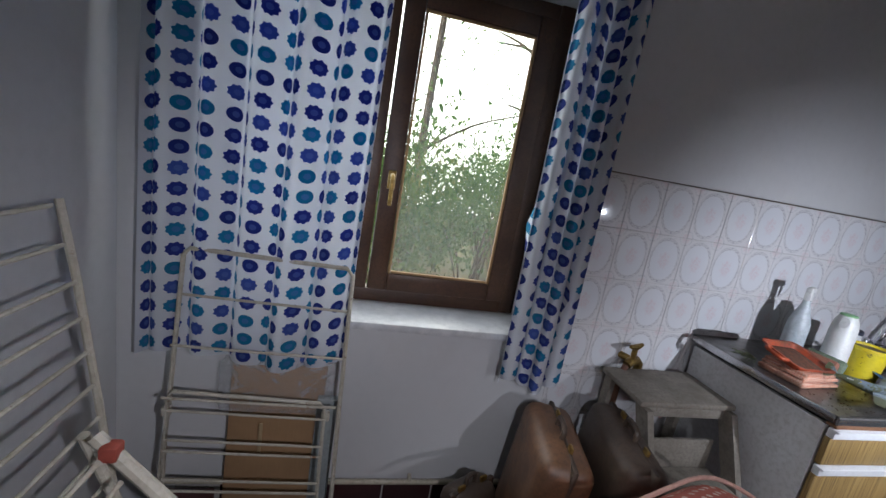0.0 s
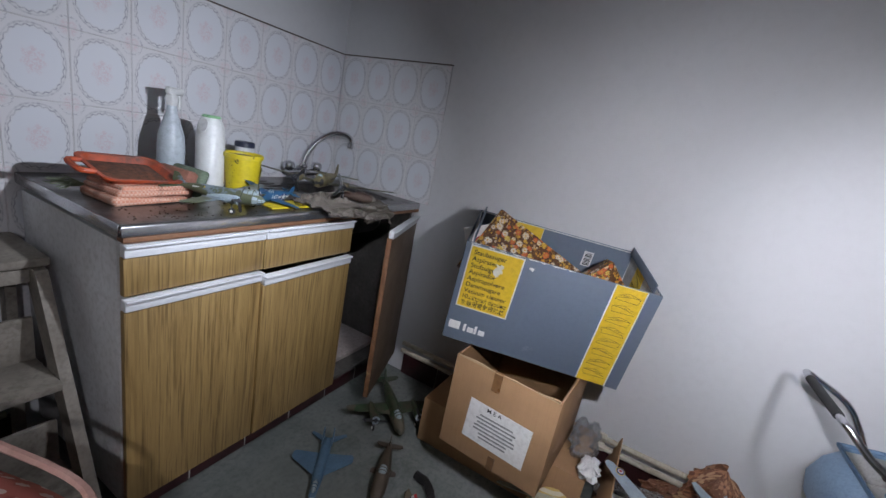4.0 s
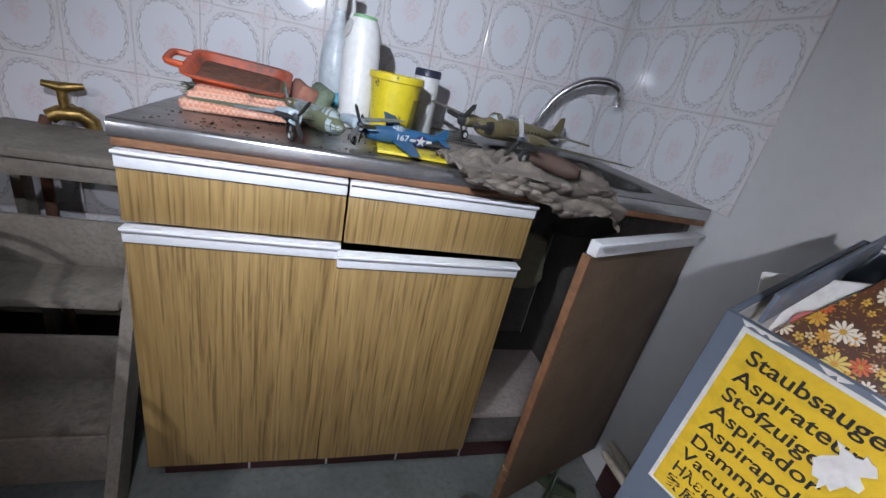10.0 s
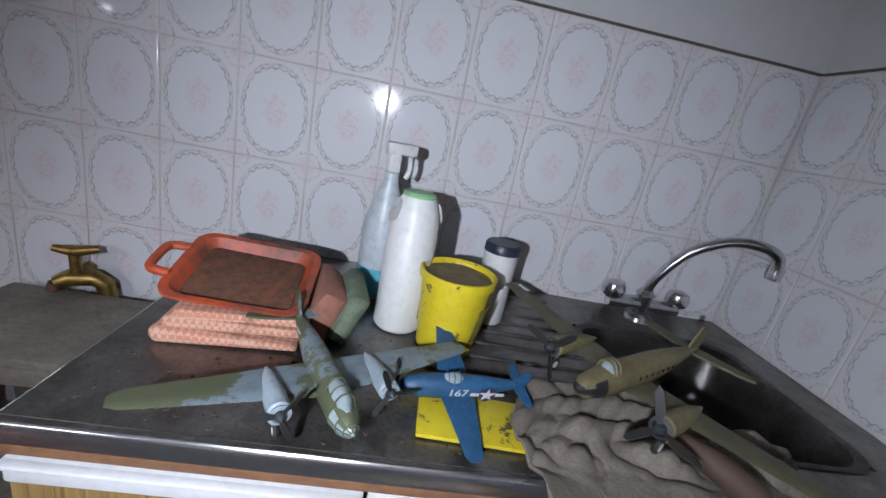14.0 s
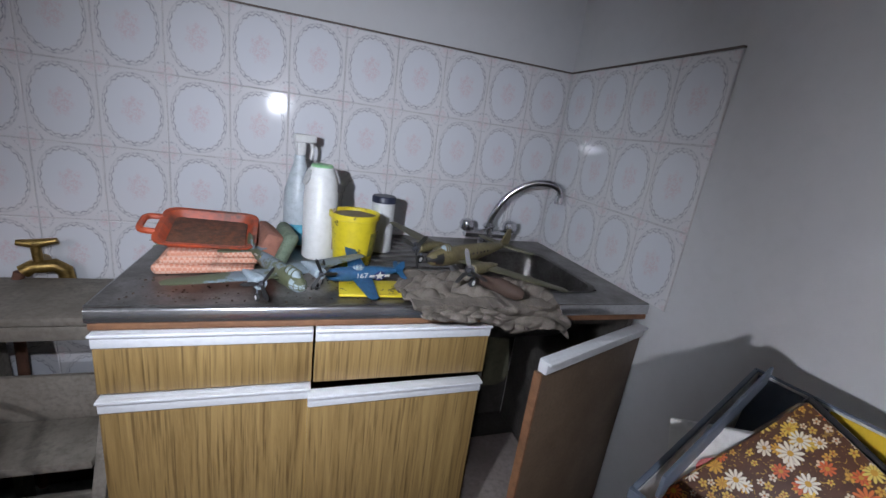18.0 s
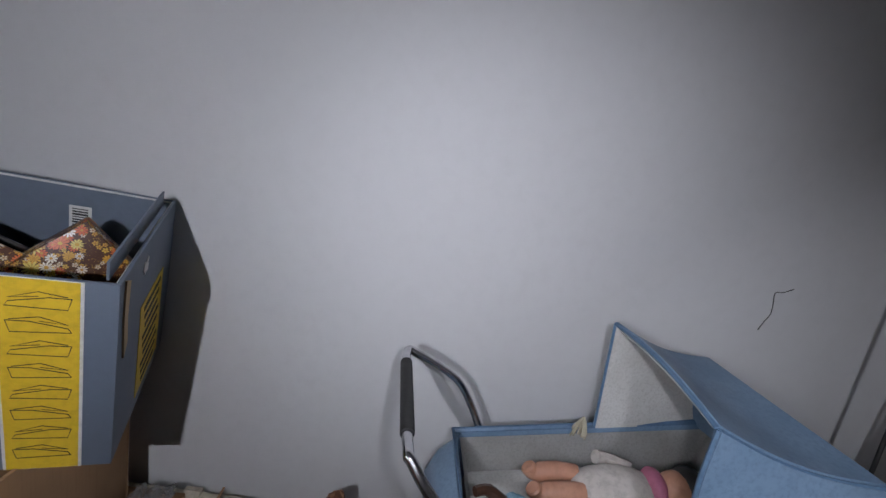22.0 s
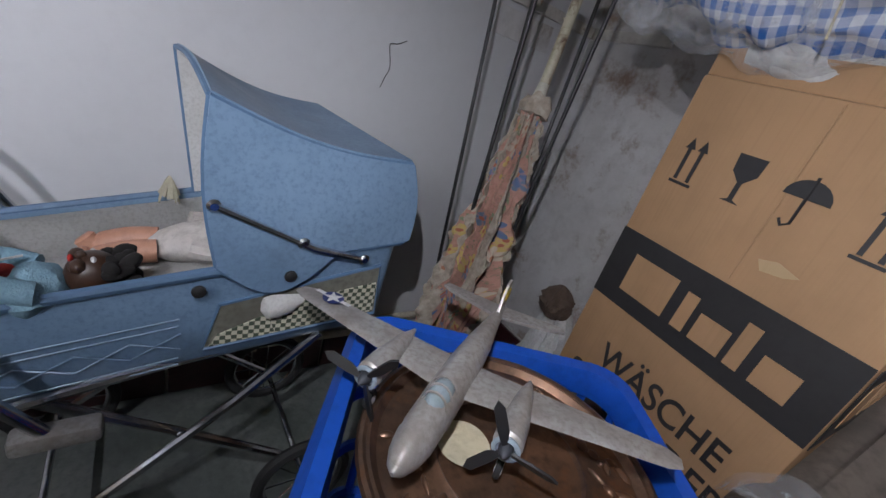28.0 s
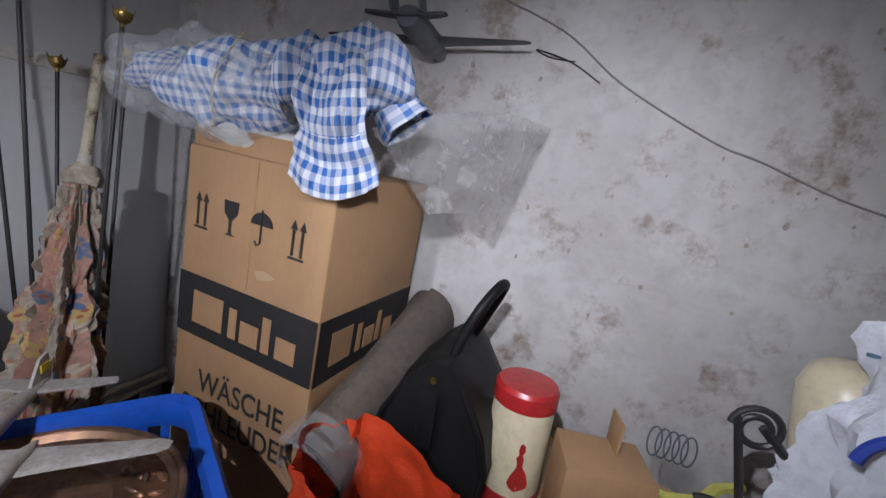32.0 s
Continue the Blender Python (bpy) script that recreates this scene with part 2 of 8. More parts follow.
    if sheer:
        tr, mix = nt.nodes.new("ShaderNodeBsdfTranslucent"), nt.nodes.new("ShaderNodeMixShader")
        mix.inputs[0].default_value = sheer
        nt.links.new(col, tr.inputs[0])
        nt.links.new(b.outputs[0], mix.inputs[1])
        nt.links.new(tr.outputs[0], mix.inputs[2])
        nt.links.new(mix.outputs[0], nt.nodes["Material Output"].inputs[0])
    return m


def flower_print(name, ground, layers, rough=0.5, twig=None):
    """Paper printed with scattered flowers of several sizes, on the mesh's UV in metres."""
    m, nt, b = nodes_of(name)
    uv = nt.nodes.new("ShaderNodeUVMap").outputs[0]
    col = mixer(nt, ramp(nt, noise_of(nt, uv, 60, 4), 0.4, 0.7), ground, tuple(k * 0.7 for k in ground))
    if twig:
        col = mixer(nt, ramp(nt, noise_of(nt, uv, 130, 3, 0.5, 2.0), 0.60, 0.64), col, twig)
    for cell, petals, size, fill, tones, heart in layers:
        vor = nt.nodes.new("ShaderNodeTexVoronoi")
        vor.voronoi_dimensions = "2D"
        vor.inputs["Scale"].default_value, vor.inputs["Randomness"].default_value = 1 / cell, 0.75
        nt.links.new(uv, vor.inputs["Vector"])
        off = nt.nodes.new("ShaderNodeVectorMath")
        off.operation = "SUBTRACT"
        nt.links.new(uv, off.inputs[0])
        nt.links.new(vor.outputs["Position"], off.inputs[1])
        s, hue = nt.nodes.new("ShaderNodeSeparateXYZ"), nt.nodes.new("ShaderNodeSeparateColor")
        nt.links.new(off.outputs[0], s.inputs[0])
        nt.links.new(vor.outputs["Color"], hue.inputs[0])
        x, y = s.outputs[0], s.outputs[1]
        r = math_node(nt, "DIVIDE", math_node(nt, "SQRT", math_node(nt, "ADD", math_node(nt, "MULTIPLY", x, x), math_node(nt, "MULTIPLY", y, y))), cell)
        a = math_node(nt, "ADD", math_node(nt, "ARCTAN2", y, x), math_node(nt, "MULTIPLY", hue.outputs[2], 6.0))
        lobe = math_node(nt, "ABSOLUTE", math_node(nt, "COSINE", math_node(nt, "MULTIPLY", a, petals / 2)))
        edge = math_node(nt, "MULTIPLY", math_node(nt, "ADD", math_node(nt, "MULTIPLY", lobe, 0.5), 0.5), math_node(nt, "ADD", math_node(nt, "MULTIPLY", hue.outputs[1], size * 0.4), size * 0.7))
        on = math_node(nt, "MULTIPLY", math_node(nt, "LESS_THAN", r, edge), math_node(nt, "LESS_THAN", hue.outputs[2], fill))
        tone = nt.nodes.new("ShaderNodeValToRGB")
        tone.color_ramp.interpolation = "CONSTANT"
        while len(tone.color_ramp.elements) < len(tones):
            tone.color_ramp.elements.new(0.5)
        for i, (e, c) in enumerate(zip(tone.color_ramp.elements, tones)):
            e.position, e.color = i / len(tones), (*c, 1)
        nt.links.new(hue.outputs[0], tone.inputs[0])
        shade = mixer(nt, math_node(nt, "MULTIPLY", math_node(nt, "SUBTRACT", 1.0, lobe), 0.55), tone.outputs[0], ground)
        shade = mixer(nt, math_node(nt, "LESS_THAN", r, size * 0.24), shade, heart)
        col = mixer(nt, on, col, shade)
    nt.links.new(col, b.inputs["Base Color"])
    b.inputs["Roughness"].default_value = rough
    bumped(nt, b, noise_of(nt, uv, 300, 2), 0.08, 0.002)
    return m


def gingham():
    m, nt, b = nodes_of("blue_gingham")
    uv = nt.nodes.new("ShaderNodeUVMap").outputs[0]
    s = nt.nodes.new("ShaderNodeSeparateXYZ")
    nt.links.new(uv, s.inputs[0])
    half = [math_node(nt, "GREATER_THAN", math_node(nt, "FRACT", math_node(nt, "DIVIDE", o, 0.0235)), 0.5) for o in s.outputs[:2]]
    f = math_node(nt, "MULTIPLY", math_node(nt, "ADD", half[0], half[1]), 0.5)
    col = mixer(nt, f, (0.60, 0.62, 0.66), (0.022, 0.12, 0.38))
    nt.links.new(mixer(nt, ramp(nt, noise_of(nt, coords(nt), 9, 5), 0.5, 0.9), col, (0.3, 0.33, 0.42)), b.inputs["Base Color"])
    b.inputs["Roughness"].default_value = 0.85
    bumped(nt, b, noise_of(nt, uv, 700, 2), 0.12, 0.002)
    return m


def clear(name, tint=(0.9, 0.92, 0.95), alpha=0.22, rough=0.12, bump=0.5, scale=22):
    """Thin crumpled plastic film."""
    m, nt, b = nodes_of(name)
    b.inputs["Base Color"].default_value = (*tint, 1)
    b.inputs["Roughness"].default_value = rough
    v = coords(nt)
    nt.links.new(math_node(nt, "ADD", math_node(nt, "MULTIPLY", ramp(nt, noise_of(nt, v, scale * 0.6, 6, 0.7, 1.0), 0.45, 0.75), alpha), alpha * 0.7), b.inputs["Alpha"])
    bumped(nt, b, noise_of(nt, v, scale, 6, 0.65, 2.0), bump, 0.03)
    return m


def pane_glass():
    m, nt, b = nodes_of("window_glass")
    b.inputs["Base Color"].default_value = (0.96, 0.98, 0.97, 1)
    b.inputs["Roughness"].default_value = 0.02
    b.inputs["Alpha"].default_value = 0.12
    return m


def leafy(name, c1, c2):
    m, nt, b = nodes_of(name)
    r = nt.nodes.new("ShaderNodeNewGeometry").outputs["Random Per Island"]
    nt.links.new(mixer(nt, r, c1, c2), b.inputs["Base Color"])
    b.inputs["Roughness"].default_value = 0.55
    tr, mix = nt.nodes.new("ShaderNodeBsdfTranslucent"), nt.nodes.new("ShaderNodeMixShader")
    mix.inputs[0].default_value = 0.5
    nt.links.new(mixer(nt, r, c1, c2), tr.inputs[0])
    nt.links.new(b.outputs[0], mix.inputs[1])
    nt.links.new(tr.outputs[0], mix.inputs[2])
    nt.links.new(mix.outputs[0], nt.nodes["Material Output"].inputs[0])
    return m


def cardboard(name, c=(0.36, 0.205, 0.095)):
    m, nt, b = nodes_of(name)
    v = coords(nt)
    flute = noise_of(nt, coords(nt, scale=(1, 1, 0.03)), 230, 2)
    col = mixer(nt, ramp(nt, noise_of(nt, v, 5, 6), 0.4, 0.75), c, tuple(k * 0.72 for k in c))
    col = mixer(nt, math_node(nt, "MULTIPLY", ramp(nt, flute, 0.5, 0.7), 0.25), col, tuple(k * 0.7 for k in c))
    nt.links.new(col, b.inputs["Base Color"])
    b.inputs["Roughness"].default_value = 0.75
    b.inputs["Specular IOR Level"].default_value = 0.3
    bumped(nt, b, mixer(nt, 0.4, flute, noise_of(nt, v, 14, 4)), 0.12, 0.004)
    return m


PLASTER = surf("white_plaster", (0.565, 0.565, 0.57), (0.535, 0.535, 0.54), 0.85, scale=1.2, fine=30, bump=0.03, dist=0.008, speck=0.985, stain=(0.47, 0.46, 0.45), stain_at=(0.60, 0.95), stain_scale=2.5)
PLASTER_DIRTY = surf("mouldy_plaster", (0.60, 0.59, 0.58), (0.50, 0.485, 0.47), 0.85, scale=4, fine=26, bump=0.4, dist=0.01, speck=0.88, stain=(0.27, 0.20, 0.155), stain_at=(0.545, 0.67), stain_scale=5.5)
CEILING = surf("ceiling_paint", (0.6, 0.6, 0.6), (0.5, 0.5, 0.5), 0.85, scale=2)
CONCRETE = surf("worn_concrete", (0.19, 0.20, 0.185), (0.12, 0.135, 0.125), 0.75, scale=3.5, fine=60, bump=0.3, dist=0.006, stain=(0.055, 0.075, 0.06), stain_at=(0.5, 0.72), stain_scale=2.2)
TILE = tile_print()
GROUT = surf("pale_grout", (0.58, 0.56, 0.56), rough=0.9)
RED_TILE = surf("dark_red_tile", (0.055, 0.014, 0.016), (0.035, 0.011, 0.013), 0.35, scale=12, vary=0.5)
JOINT = surf("white_joint", (0.5, 0.47, 0.44), rough=0.9, scale=20)
CREAM = surf("cream_paint", (0.52, 0.48, 0.38), (0.4, 0.35, 0.26), 0.5, scale=12, stain=(0.14, 0.1, 0.06), stain_at=(0.62, 0.74), stain_scale=14)
LAMINATE = laminate()
STRIP = surf("white_metal_strip", (0.72, 0.73, 0.75), (0.66, 0.67, 0.68), 0.4, 0.0, scale=8, speck=0.93, stain=(0.3, 0.28, 0.25), stain_at=(0.68, 0.84), stain_scale=18)
WHITE = surf("chalk_white_board", (0.6, 0.6, 0.6), (0.5, 0.49, 0.47), 0.7, scale=5, stain=(0.24, 0.21, 0.18), stain_at=(0.6, 0.78), stain_scale=8)
STEEL = surf("scuffed_steel", (0.27, 0.26, 0.25), (0.17, 0.16, 0.15), 0.33, 0.85, scale=9, fine=180, bump=0.06, stain=(0.055, 0.043, 0.034), stain_at=(0.42, 0.70), stain_scale=6)
STEEL_BRIGHT = surf("rubbed_steel_edge", (0.62, 0.62, 0.63), (0.5, 0.5, 0.51), 0.2, 0.95, scale=16, fine=240, bump=0.04, stain=(0.2, 0.19, 0.18), stain_at=(0.6, 0.8), stain_scale=12)
CHROME = surf("chrome", (0.7, 0.7, 0.72), (0.55, 0.55, 0.57), 0.16, 1.0, scale=15, bump=0.02)
BRASS = surf("old_brass", (0.42, 0.28, 0.09), (0.2, 0.13, 0.045), 0.38, 0.95, scale=40)
COPPER = surf("embossed_copper", (0.30, 0.17, 0.105), (0.13, 0.085, 0.06), 0.38, 0.8, scale=14, stain=(0.28, 0.13, 0.06), stain_at=(0.55, 0.72), stain_scale=12)
BLACK = surf("black_paint", (0.014, 0.014, 0.015), (0.022, 0.021, 0.02), 0.45, scale=20)
RUBBER = surf("black_rubber", (0.02, 0.02, 0.02), rough=0.7)
DARK_WOOD = surf("brown_window_wood", (0.085, 0.038, 0.018), (0.05, 0.022, 0.012), 0.45, scale=7, fine=120)
OLD_WOOD = surf("grey_weathered_wood", (0.24, 0.215, 0.18), (0.15, 0.13, 0.105), 0.8, scale=9, fine=90, bump=0.35, stain=(0.07, 0.055, 0.04), stain_at=(0.58, 0.72), stain_scale=7)
RAW_WOOD = surf("bare_wood", (0.42, 0.26, 0.12), (0.28, 0.16, 0.07), 0.7, scale=10)
CHIPBOARD = surf("brown_edge_board", (0.24, 0.115, 0.055), (0.15, 0.07, 0.035), 0.65, scale=15, stain=(0.55, 0.37, 0.19), stain_at=(0.62, 0.66), stain_scale=7)
# near-black board: the shade of the cabinet's cavity put into the colour
SHADED_BOARD = surf("shaded_cabinet_board", (0.10, 0.09, 0.08), (0.06, 0.053, 0.047), 0.9, scale=7, stain=(0.05, 0.04, 0.035), stain_at=(0.5, 0.7), stain_scale=5)
MARBLE = surf("pale_marble", (0.66, 0.66, 0.66), (0.5, 0.51, 0.53), 0.35, scale=6, fine=25)
CARTON = cardboard("brown_carton", (0.35, 0.21, 0.11))
CARTON_PALE = cardboard("pale_carton", (0.42, 0.30, 0.17))
# darker copy of the cardboard, painting the shade inside open cartons
CARTON_SHADED = cardboard("shaded_carton_inside", (0.22, 0.125, 0.06))
GREY_PRINT = surf("blue_grey_printed_board", (0.125, 0.155, 0.20), (0.115, 0.142, 0.185), 0.5, scale=3, bump=0.06, speck=0.96, stain=(0.2, 0.23, 0.27), stain_at=(0.66, 0.76), stain_scale=6)
YELLOW_PRINT = surf("yellow_print", (0.68, 0.46, 0.03), (0.6, 0.4, 0.025), 0.5, scale=5, bump=0.04)
PAPER = surf("white_paper", (0.66, 0.66, 0.65), (0.58, 0.57, 0.55), 0.8, scale=8)
INK = surf("black_ink", (0.018, 0.017, 0.017), rough=0.6, bump=0)
BLUE_CLOTH = surf("pale_blue_leatherette", (0.175, 0.265, 0.375), (0.125, 0.20, 0.295), 0.4, scale=7, fine=140, bump=0.12, stain=(0.10, 0.15, 0.21), stain_at=(0.56, 0.8), stain_scale=9)
BLUE_TRIM = surf("blue_piping", (0.10, 0.18, 0.29), rough=0.5)
WHITE_CLOTH = surf("white_lining", (0.6, 0.6, 0.58), (0.5, 0.49, 0.46), 0.85, scale=7, fine=200)
CHAIR_CLOTH = dotted("red_dotted_upholstery", 0.027, (0.40, 0.11, 0.085), [(0.6, 0.46, 0.41), (0.55, 0.39, 0.34)], 6, 0.24, 0.9, 0.2, 500, leaf=(0.32, 0.08, 0.062), jitter=0.35)
CURTAIN = dotted("flowered_curtain_cloth", 0.06, (0.70, 0.72, 0.76), [(0.025, 0.045, 0.24), (0.015, 0.20, 0.36), (0.03, 0.05, 0.27), (0.06, 0.11, 0.38), (0.02, 0.22, 0.40)], 9, 0.34, 0.85, 0.10, sheer=0.45, heart=(0.12, 0.2, 0.5))
FLORAL = flower_print("brown_floral_paper", (0.085, 0.03, 0.012), [(0.011, 5, 0.42, 0.5, [(0.6, 0.38, 0.06), (0.55, 0.3, 0.05), (0.6, 0.5, 0.36)], (0.3, 0.1, 0.02)), (0.019, 9, 0.46, 0.5, [(0.64, 0.42, 0.06), (0.66, 0.6, 0.5), (0.55, 0.11, 0.03), (0.6, 0.32, 0.04)], (0.45, 0.22, 0.03)), (0.029, 11, 0.42, 0.42, [(0.64, 0.5, 0.12), (0.68, 0.63, 0.52), (0.58, 0.14, 0.04)], (0.5, 0.27, 0.03))], 0.4, (0.34, 0.2, 0.04))
FLORAL_BAG = flower_print("rust_floral_cloth", (0.15, 0.055, 0.025), [(0.04, 5, 0.5, 0.7, [(0.34, 0.17, 0.09), (0.28, 0.12, 0.06)], (0.1, 0.035, 0.02)), (0.06, 6, 0.46, 0.6, [(0.38, 0.22, 0.12), (0.3, 0.13, 0.06)], (0.12, 0.04, 0.02))], 0.7, (0.3, 0.18, 0.09))
PARASOL_CLOTH = flower_print("faded_flowered_parasol_cloth", (0.40, 0.22, 0.17), [(0.035, 5, 0.5, 0.6, [(0.10, 0.15, 0.22), (0.40, 0.30, 0.10), (0.16, 0.20, 0.12)], (0.3, 0.1, 0.06)), (0.06, 6, 0.45, 0.45, [(0.08, 0.13, 0.24), (0.42, 0.36, 0.28), (0.36, 0.28, 0.08)], (0.34, 0.16, 0.1))], 0.95, (0.17, 0.17, 0.11))
GINGHAM = gingham()
FILM = clear("clear_plastic_film", alpha=0.26, rough=0.07, bump=0.9, scale=30)
FILM_GREY = clear("grey_plastic_film", (0.45, 0.44, 0.43), 0.46, 0.18, 0.9, 26)
GLASS = pane_glass()
LEATHER = surf("brown_leather", (0.16, 0.075, 0.035), (0.07, 0.035, 0.02), 0.5, scale=7, stain=(0.035, 0.022, 0.016), stain_at=(0.5, 0.7), stain_scale=5)
LEATHER_DARK = surf("dark_brown_leather", (0.07, 0.045, 0.03), (0.04, 0.027, 0.02), 0.5, scale=7)
BLACK_LEATHER = surf("black_leather", (0.006, 0.006, 0.006), (0.010, 0.010, 0.010), 0.5, scale=12, spec=0.18)
BLUE_PLASTIC = surf("blue_plastic", (0.012, 0.085, 0.46), (0.01, 0.07, 0.38), 0.35, scale=4, bump=0.03)
YELLOW_PLASTIC = surf("stained_yellow_plastic", (0.62, 0.50, 0.02), (0.52, 0.41, 0.02), 0.45, scale=7, speck=0.95, stain=(0.10, 0.08, 0.03), stain_at=(0.60, 0.625), stain_scale=34)
WHITE_PLASTIC = surf("white_plastic", (0.66, 0.66, 0.65), (0.56, 0.56, 0.54), 0.4, scale=6, bump=0.03, speck=0.97)
RED = surf("red_enamel", (0.4, 0.02, 0.022), (0.3, 0.016, 0.018), 0.35, scale=9)
ORANGE_BAG = surf("orange_red_plastic_bag", (0.62, 0.065, 0.02), (0.5, 0.045, 0.015), 0.35, scale=8, fine=30, bump=0.5, dist=0.02)
ORANGE = surf("chipped_orange_enamel", (0.5, 0.075, 0.02), (0.3, 0.06, 0.03), 0.5, scale=10, stain=(0.1, 0.05, 0.035), stain_at=(0.5, 0.66), stain_scale=10)
GREEN_SCOUR = surf("green_scourer", (0.16, 0.2, 0.14), (0.1, 0.13, 0.09), 0.95, scale=50, fine=300, bump=0.8)
RAG = surf("grey_brown_rag", (0.2, 0.17, 0.14), (0.13, 0.11, 0.09), 0.95, scale=9, fine=260, bump=0.4)
TIN_CREAM = surf("cream_enamel", (0.58, 0.52, 0.36), (0.5, 0.44, 0.3), 0.35, scale=6)
WICKER = surf("straw_wicker", (0.45, 0.34, 0.16), (0.3, 0.21, 0.09), 0.8, scale=25, fine=150, bump=0.6)
MAT_ROLL = surf("brown_rolled_mat", (0.12, 0.095, 0.075), (0.07, 0.058, 0.048), 0.8, scale=8, stain=(0.16, 0.13, 0.11), stain_at=(0.55, 0.8))
BARK = surf("tree_bark", (0.19, 0.15, 0.11), (0.1, 0.08, 0.06), 0.9, scale=8, bump=0.6, dist=0.03)
GRASS = surf("wild_grass_ground", (0.1, 0.12, 0.045), (0.16, 0.14, 0.07), 0.95, scale=1.5)
LEAF = leafy("green_leaves", (0.05, 0.13, 0.03), (0.17, 0.27, 0.08))
LEAF_DRY = leafy("dry_leaves", (0.10, 0.16, 0.04), (0.28, 0.30, 0.10))
SKIN_DARK = surf("dark_brown_vinyl", (0.06, 0.028, 0.016), (0.04, 0.02, 0.012), 0.4, scale=15)
SKIN_PALE = surf("pink_vinyl", (0.55, 0.29, 0.19), (0.45, 0.22, 0.14), 0.45, scale=15)
KNIT = surf("pale_blue_knit", (0.26, 0.42, 0.5), (0.18, 0.32, 0.4), 0.95, scale=30, fine=320, bump=0.8)
RED_CLOTH = surf("red_felt", (0.5, 0.03, 0.02), (0.4, 0.025, 0.018), 0.9, scale=20)


def paint(name, c, c2=None, rough=0.5, metal=0.0):
    return surf(name, c, c2, rough, metal, scale=22, fine=160, bump=0.08, stain=tuple(k * 0.4 for k in c), stain_at=(0.62, 0.8), stain_scale=30)


JET_BLUE = paint("jet_blue_grey", (0.085, 0.16, 0.24))
OLIVE = paint("olive_drab", (0.115, 0.105, 0.055), (0.075, 0.07, 0.04))
GREY_GREEN = surf("grey_green_camouflage", (0.17, 0.215, 0.25), (0.13, 0.16, 0.18), 0.5, scale=16, stain=(0.085, 0.095, 0.05), stain_at=(0.49, 0.51), stain_scale=9)
KHAKI = paint("dusty_khaki", (0.19, 0.16, 0.075), (0.12, 0.097, 0.048))
CAMO = surf("brown_green_camouflage", (0.06, 0.05, 0.035), (0.03, 0.07, 0.03), 0.5, scale=14, stain=(0.1, 0.085, 0.06), stain_at=(0.55, 0.6), stain_scale=10)
EARTH = paint("dark_earth", (0.075, 0.056, 0.04))
NAVY = paint("sea_blue", (0.022, 0.10, 0.21), (0.015, 0.065, 0.14))
SKY_GREY = paint("sky_grey", (0.3, 0.36, 0.4))
SILVER = paint("dull_silver", (0.40, 0.385, 0.36), (0.26, 0.23, 0.205), 0.42, 0.3)
OLIVE_DUSTY = paint("dusty_olive_brown", (0.135, 0.118, 0.085), (0.085, 0.07, 0.048))
PALE_YELLOW = paint("yellowed_grey", (0.4, 0.36, 0.22), (0.3, 0.3, 0.25))
GREY = paint("mid_grey", (0.1, 0.11, 0.13))
GREY_DARK = paint("dark_grey", (0.04, 0.042, 0.05))
CANOPY = paint("canopy_plastic", (0.3, 0.36, 0.38), rough=0.15)
STAR_BLUE = paint("insignia_blue", (0.02, 0.03, 0.12))
STAR_WHITE = paint("insignia_white", (0.6, 0.6, 0.58))
INSIGNIA_YELLOW = paint("insignia_yellow", (0.55, 0.4, 0.03))
INSIGNIA_RED = paint("insignia_red", (0.4, 0.03, 0.03))


# ---------------------------------------------------------------- mesh helpers
def mesh_of(name, bm, mat, smooth=True, angle=38):
    me = bpy.data.meshes.new(name)
    bmesh.ops.recalc_face_normals(bm, faces=bm.faces[:])
    bm.to_mesh(me)
    bm.free()
    if mat:
        me.materials.append(mat)
    if smooth and len(me.polygons):
        me.shade_smooth()
        me.set_sharp_from_angle(angle=radians(angle))
    return me


def part(name, bm, material, parent, label="", m=None, smooth=True, angle=38):
    ob = new(name, mesh_of(name, bm, material, smooth, angle))
    ob.parent = parent
    if m is not None:
        ob.matrix_basis = m
    if label:
        ob["label"] = label
    return ob


def thing(name, m, label, category, group="", kind=""):
    """An empty at the base of a thing, to which its parts belong."""
    ob = new(name)
    ob.empty_display_size = 0.05
    ob.matrix_basis = m
    return tagged(ob, label, category, group, kind)


def solo(name, bm, material, m, label, category, group="", kind="", smooth=True, angle=38):
    """A thing that is one mesh."""
    ob = new(name, mesh_of(name, bm, material, smooth, angle))
    ob.matrix_basis = m
    return tagged(ob, label, category, group, kind)


def axes(origin, right, up):
    """A pose from an origin, the way of +x and roughly the way of +z."""
    x = Vector(right).normalized()
    z = (Vector(up) - x * Vector(up).dot(x)).normalized()
    y = z.cross(x)
    m = Matrix((x, y, z)).transposed().to_4x4()
    m.translation = origin
    return m


def box(bm, s, c=(0, 0, 0), bev=0.0, m=None, seg=2):
    t = Matrix.Translation(c) @ Matrix.Diagonal((*s, 1))
    res = bmesh.ops.create_cube(bm, size=1, matrix=(m @ t) if m is not None else t)
    if bev:
        edges = list({e for v in res["verts"] for e in v.link_edges})
        bmesh.ops.bevel(bm, geom=edges, offset=bev, segments=seg, affect="EDGES", profile=0.5)
    return bm


def bx(s, c=(0, 0, 0), bev=0.0, m=None):
    return box(bmesh.new(), s, c, bev, m)


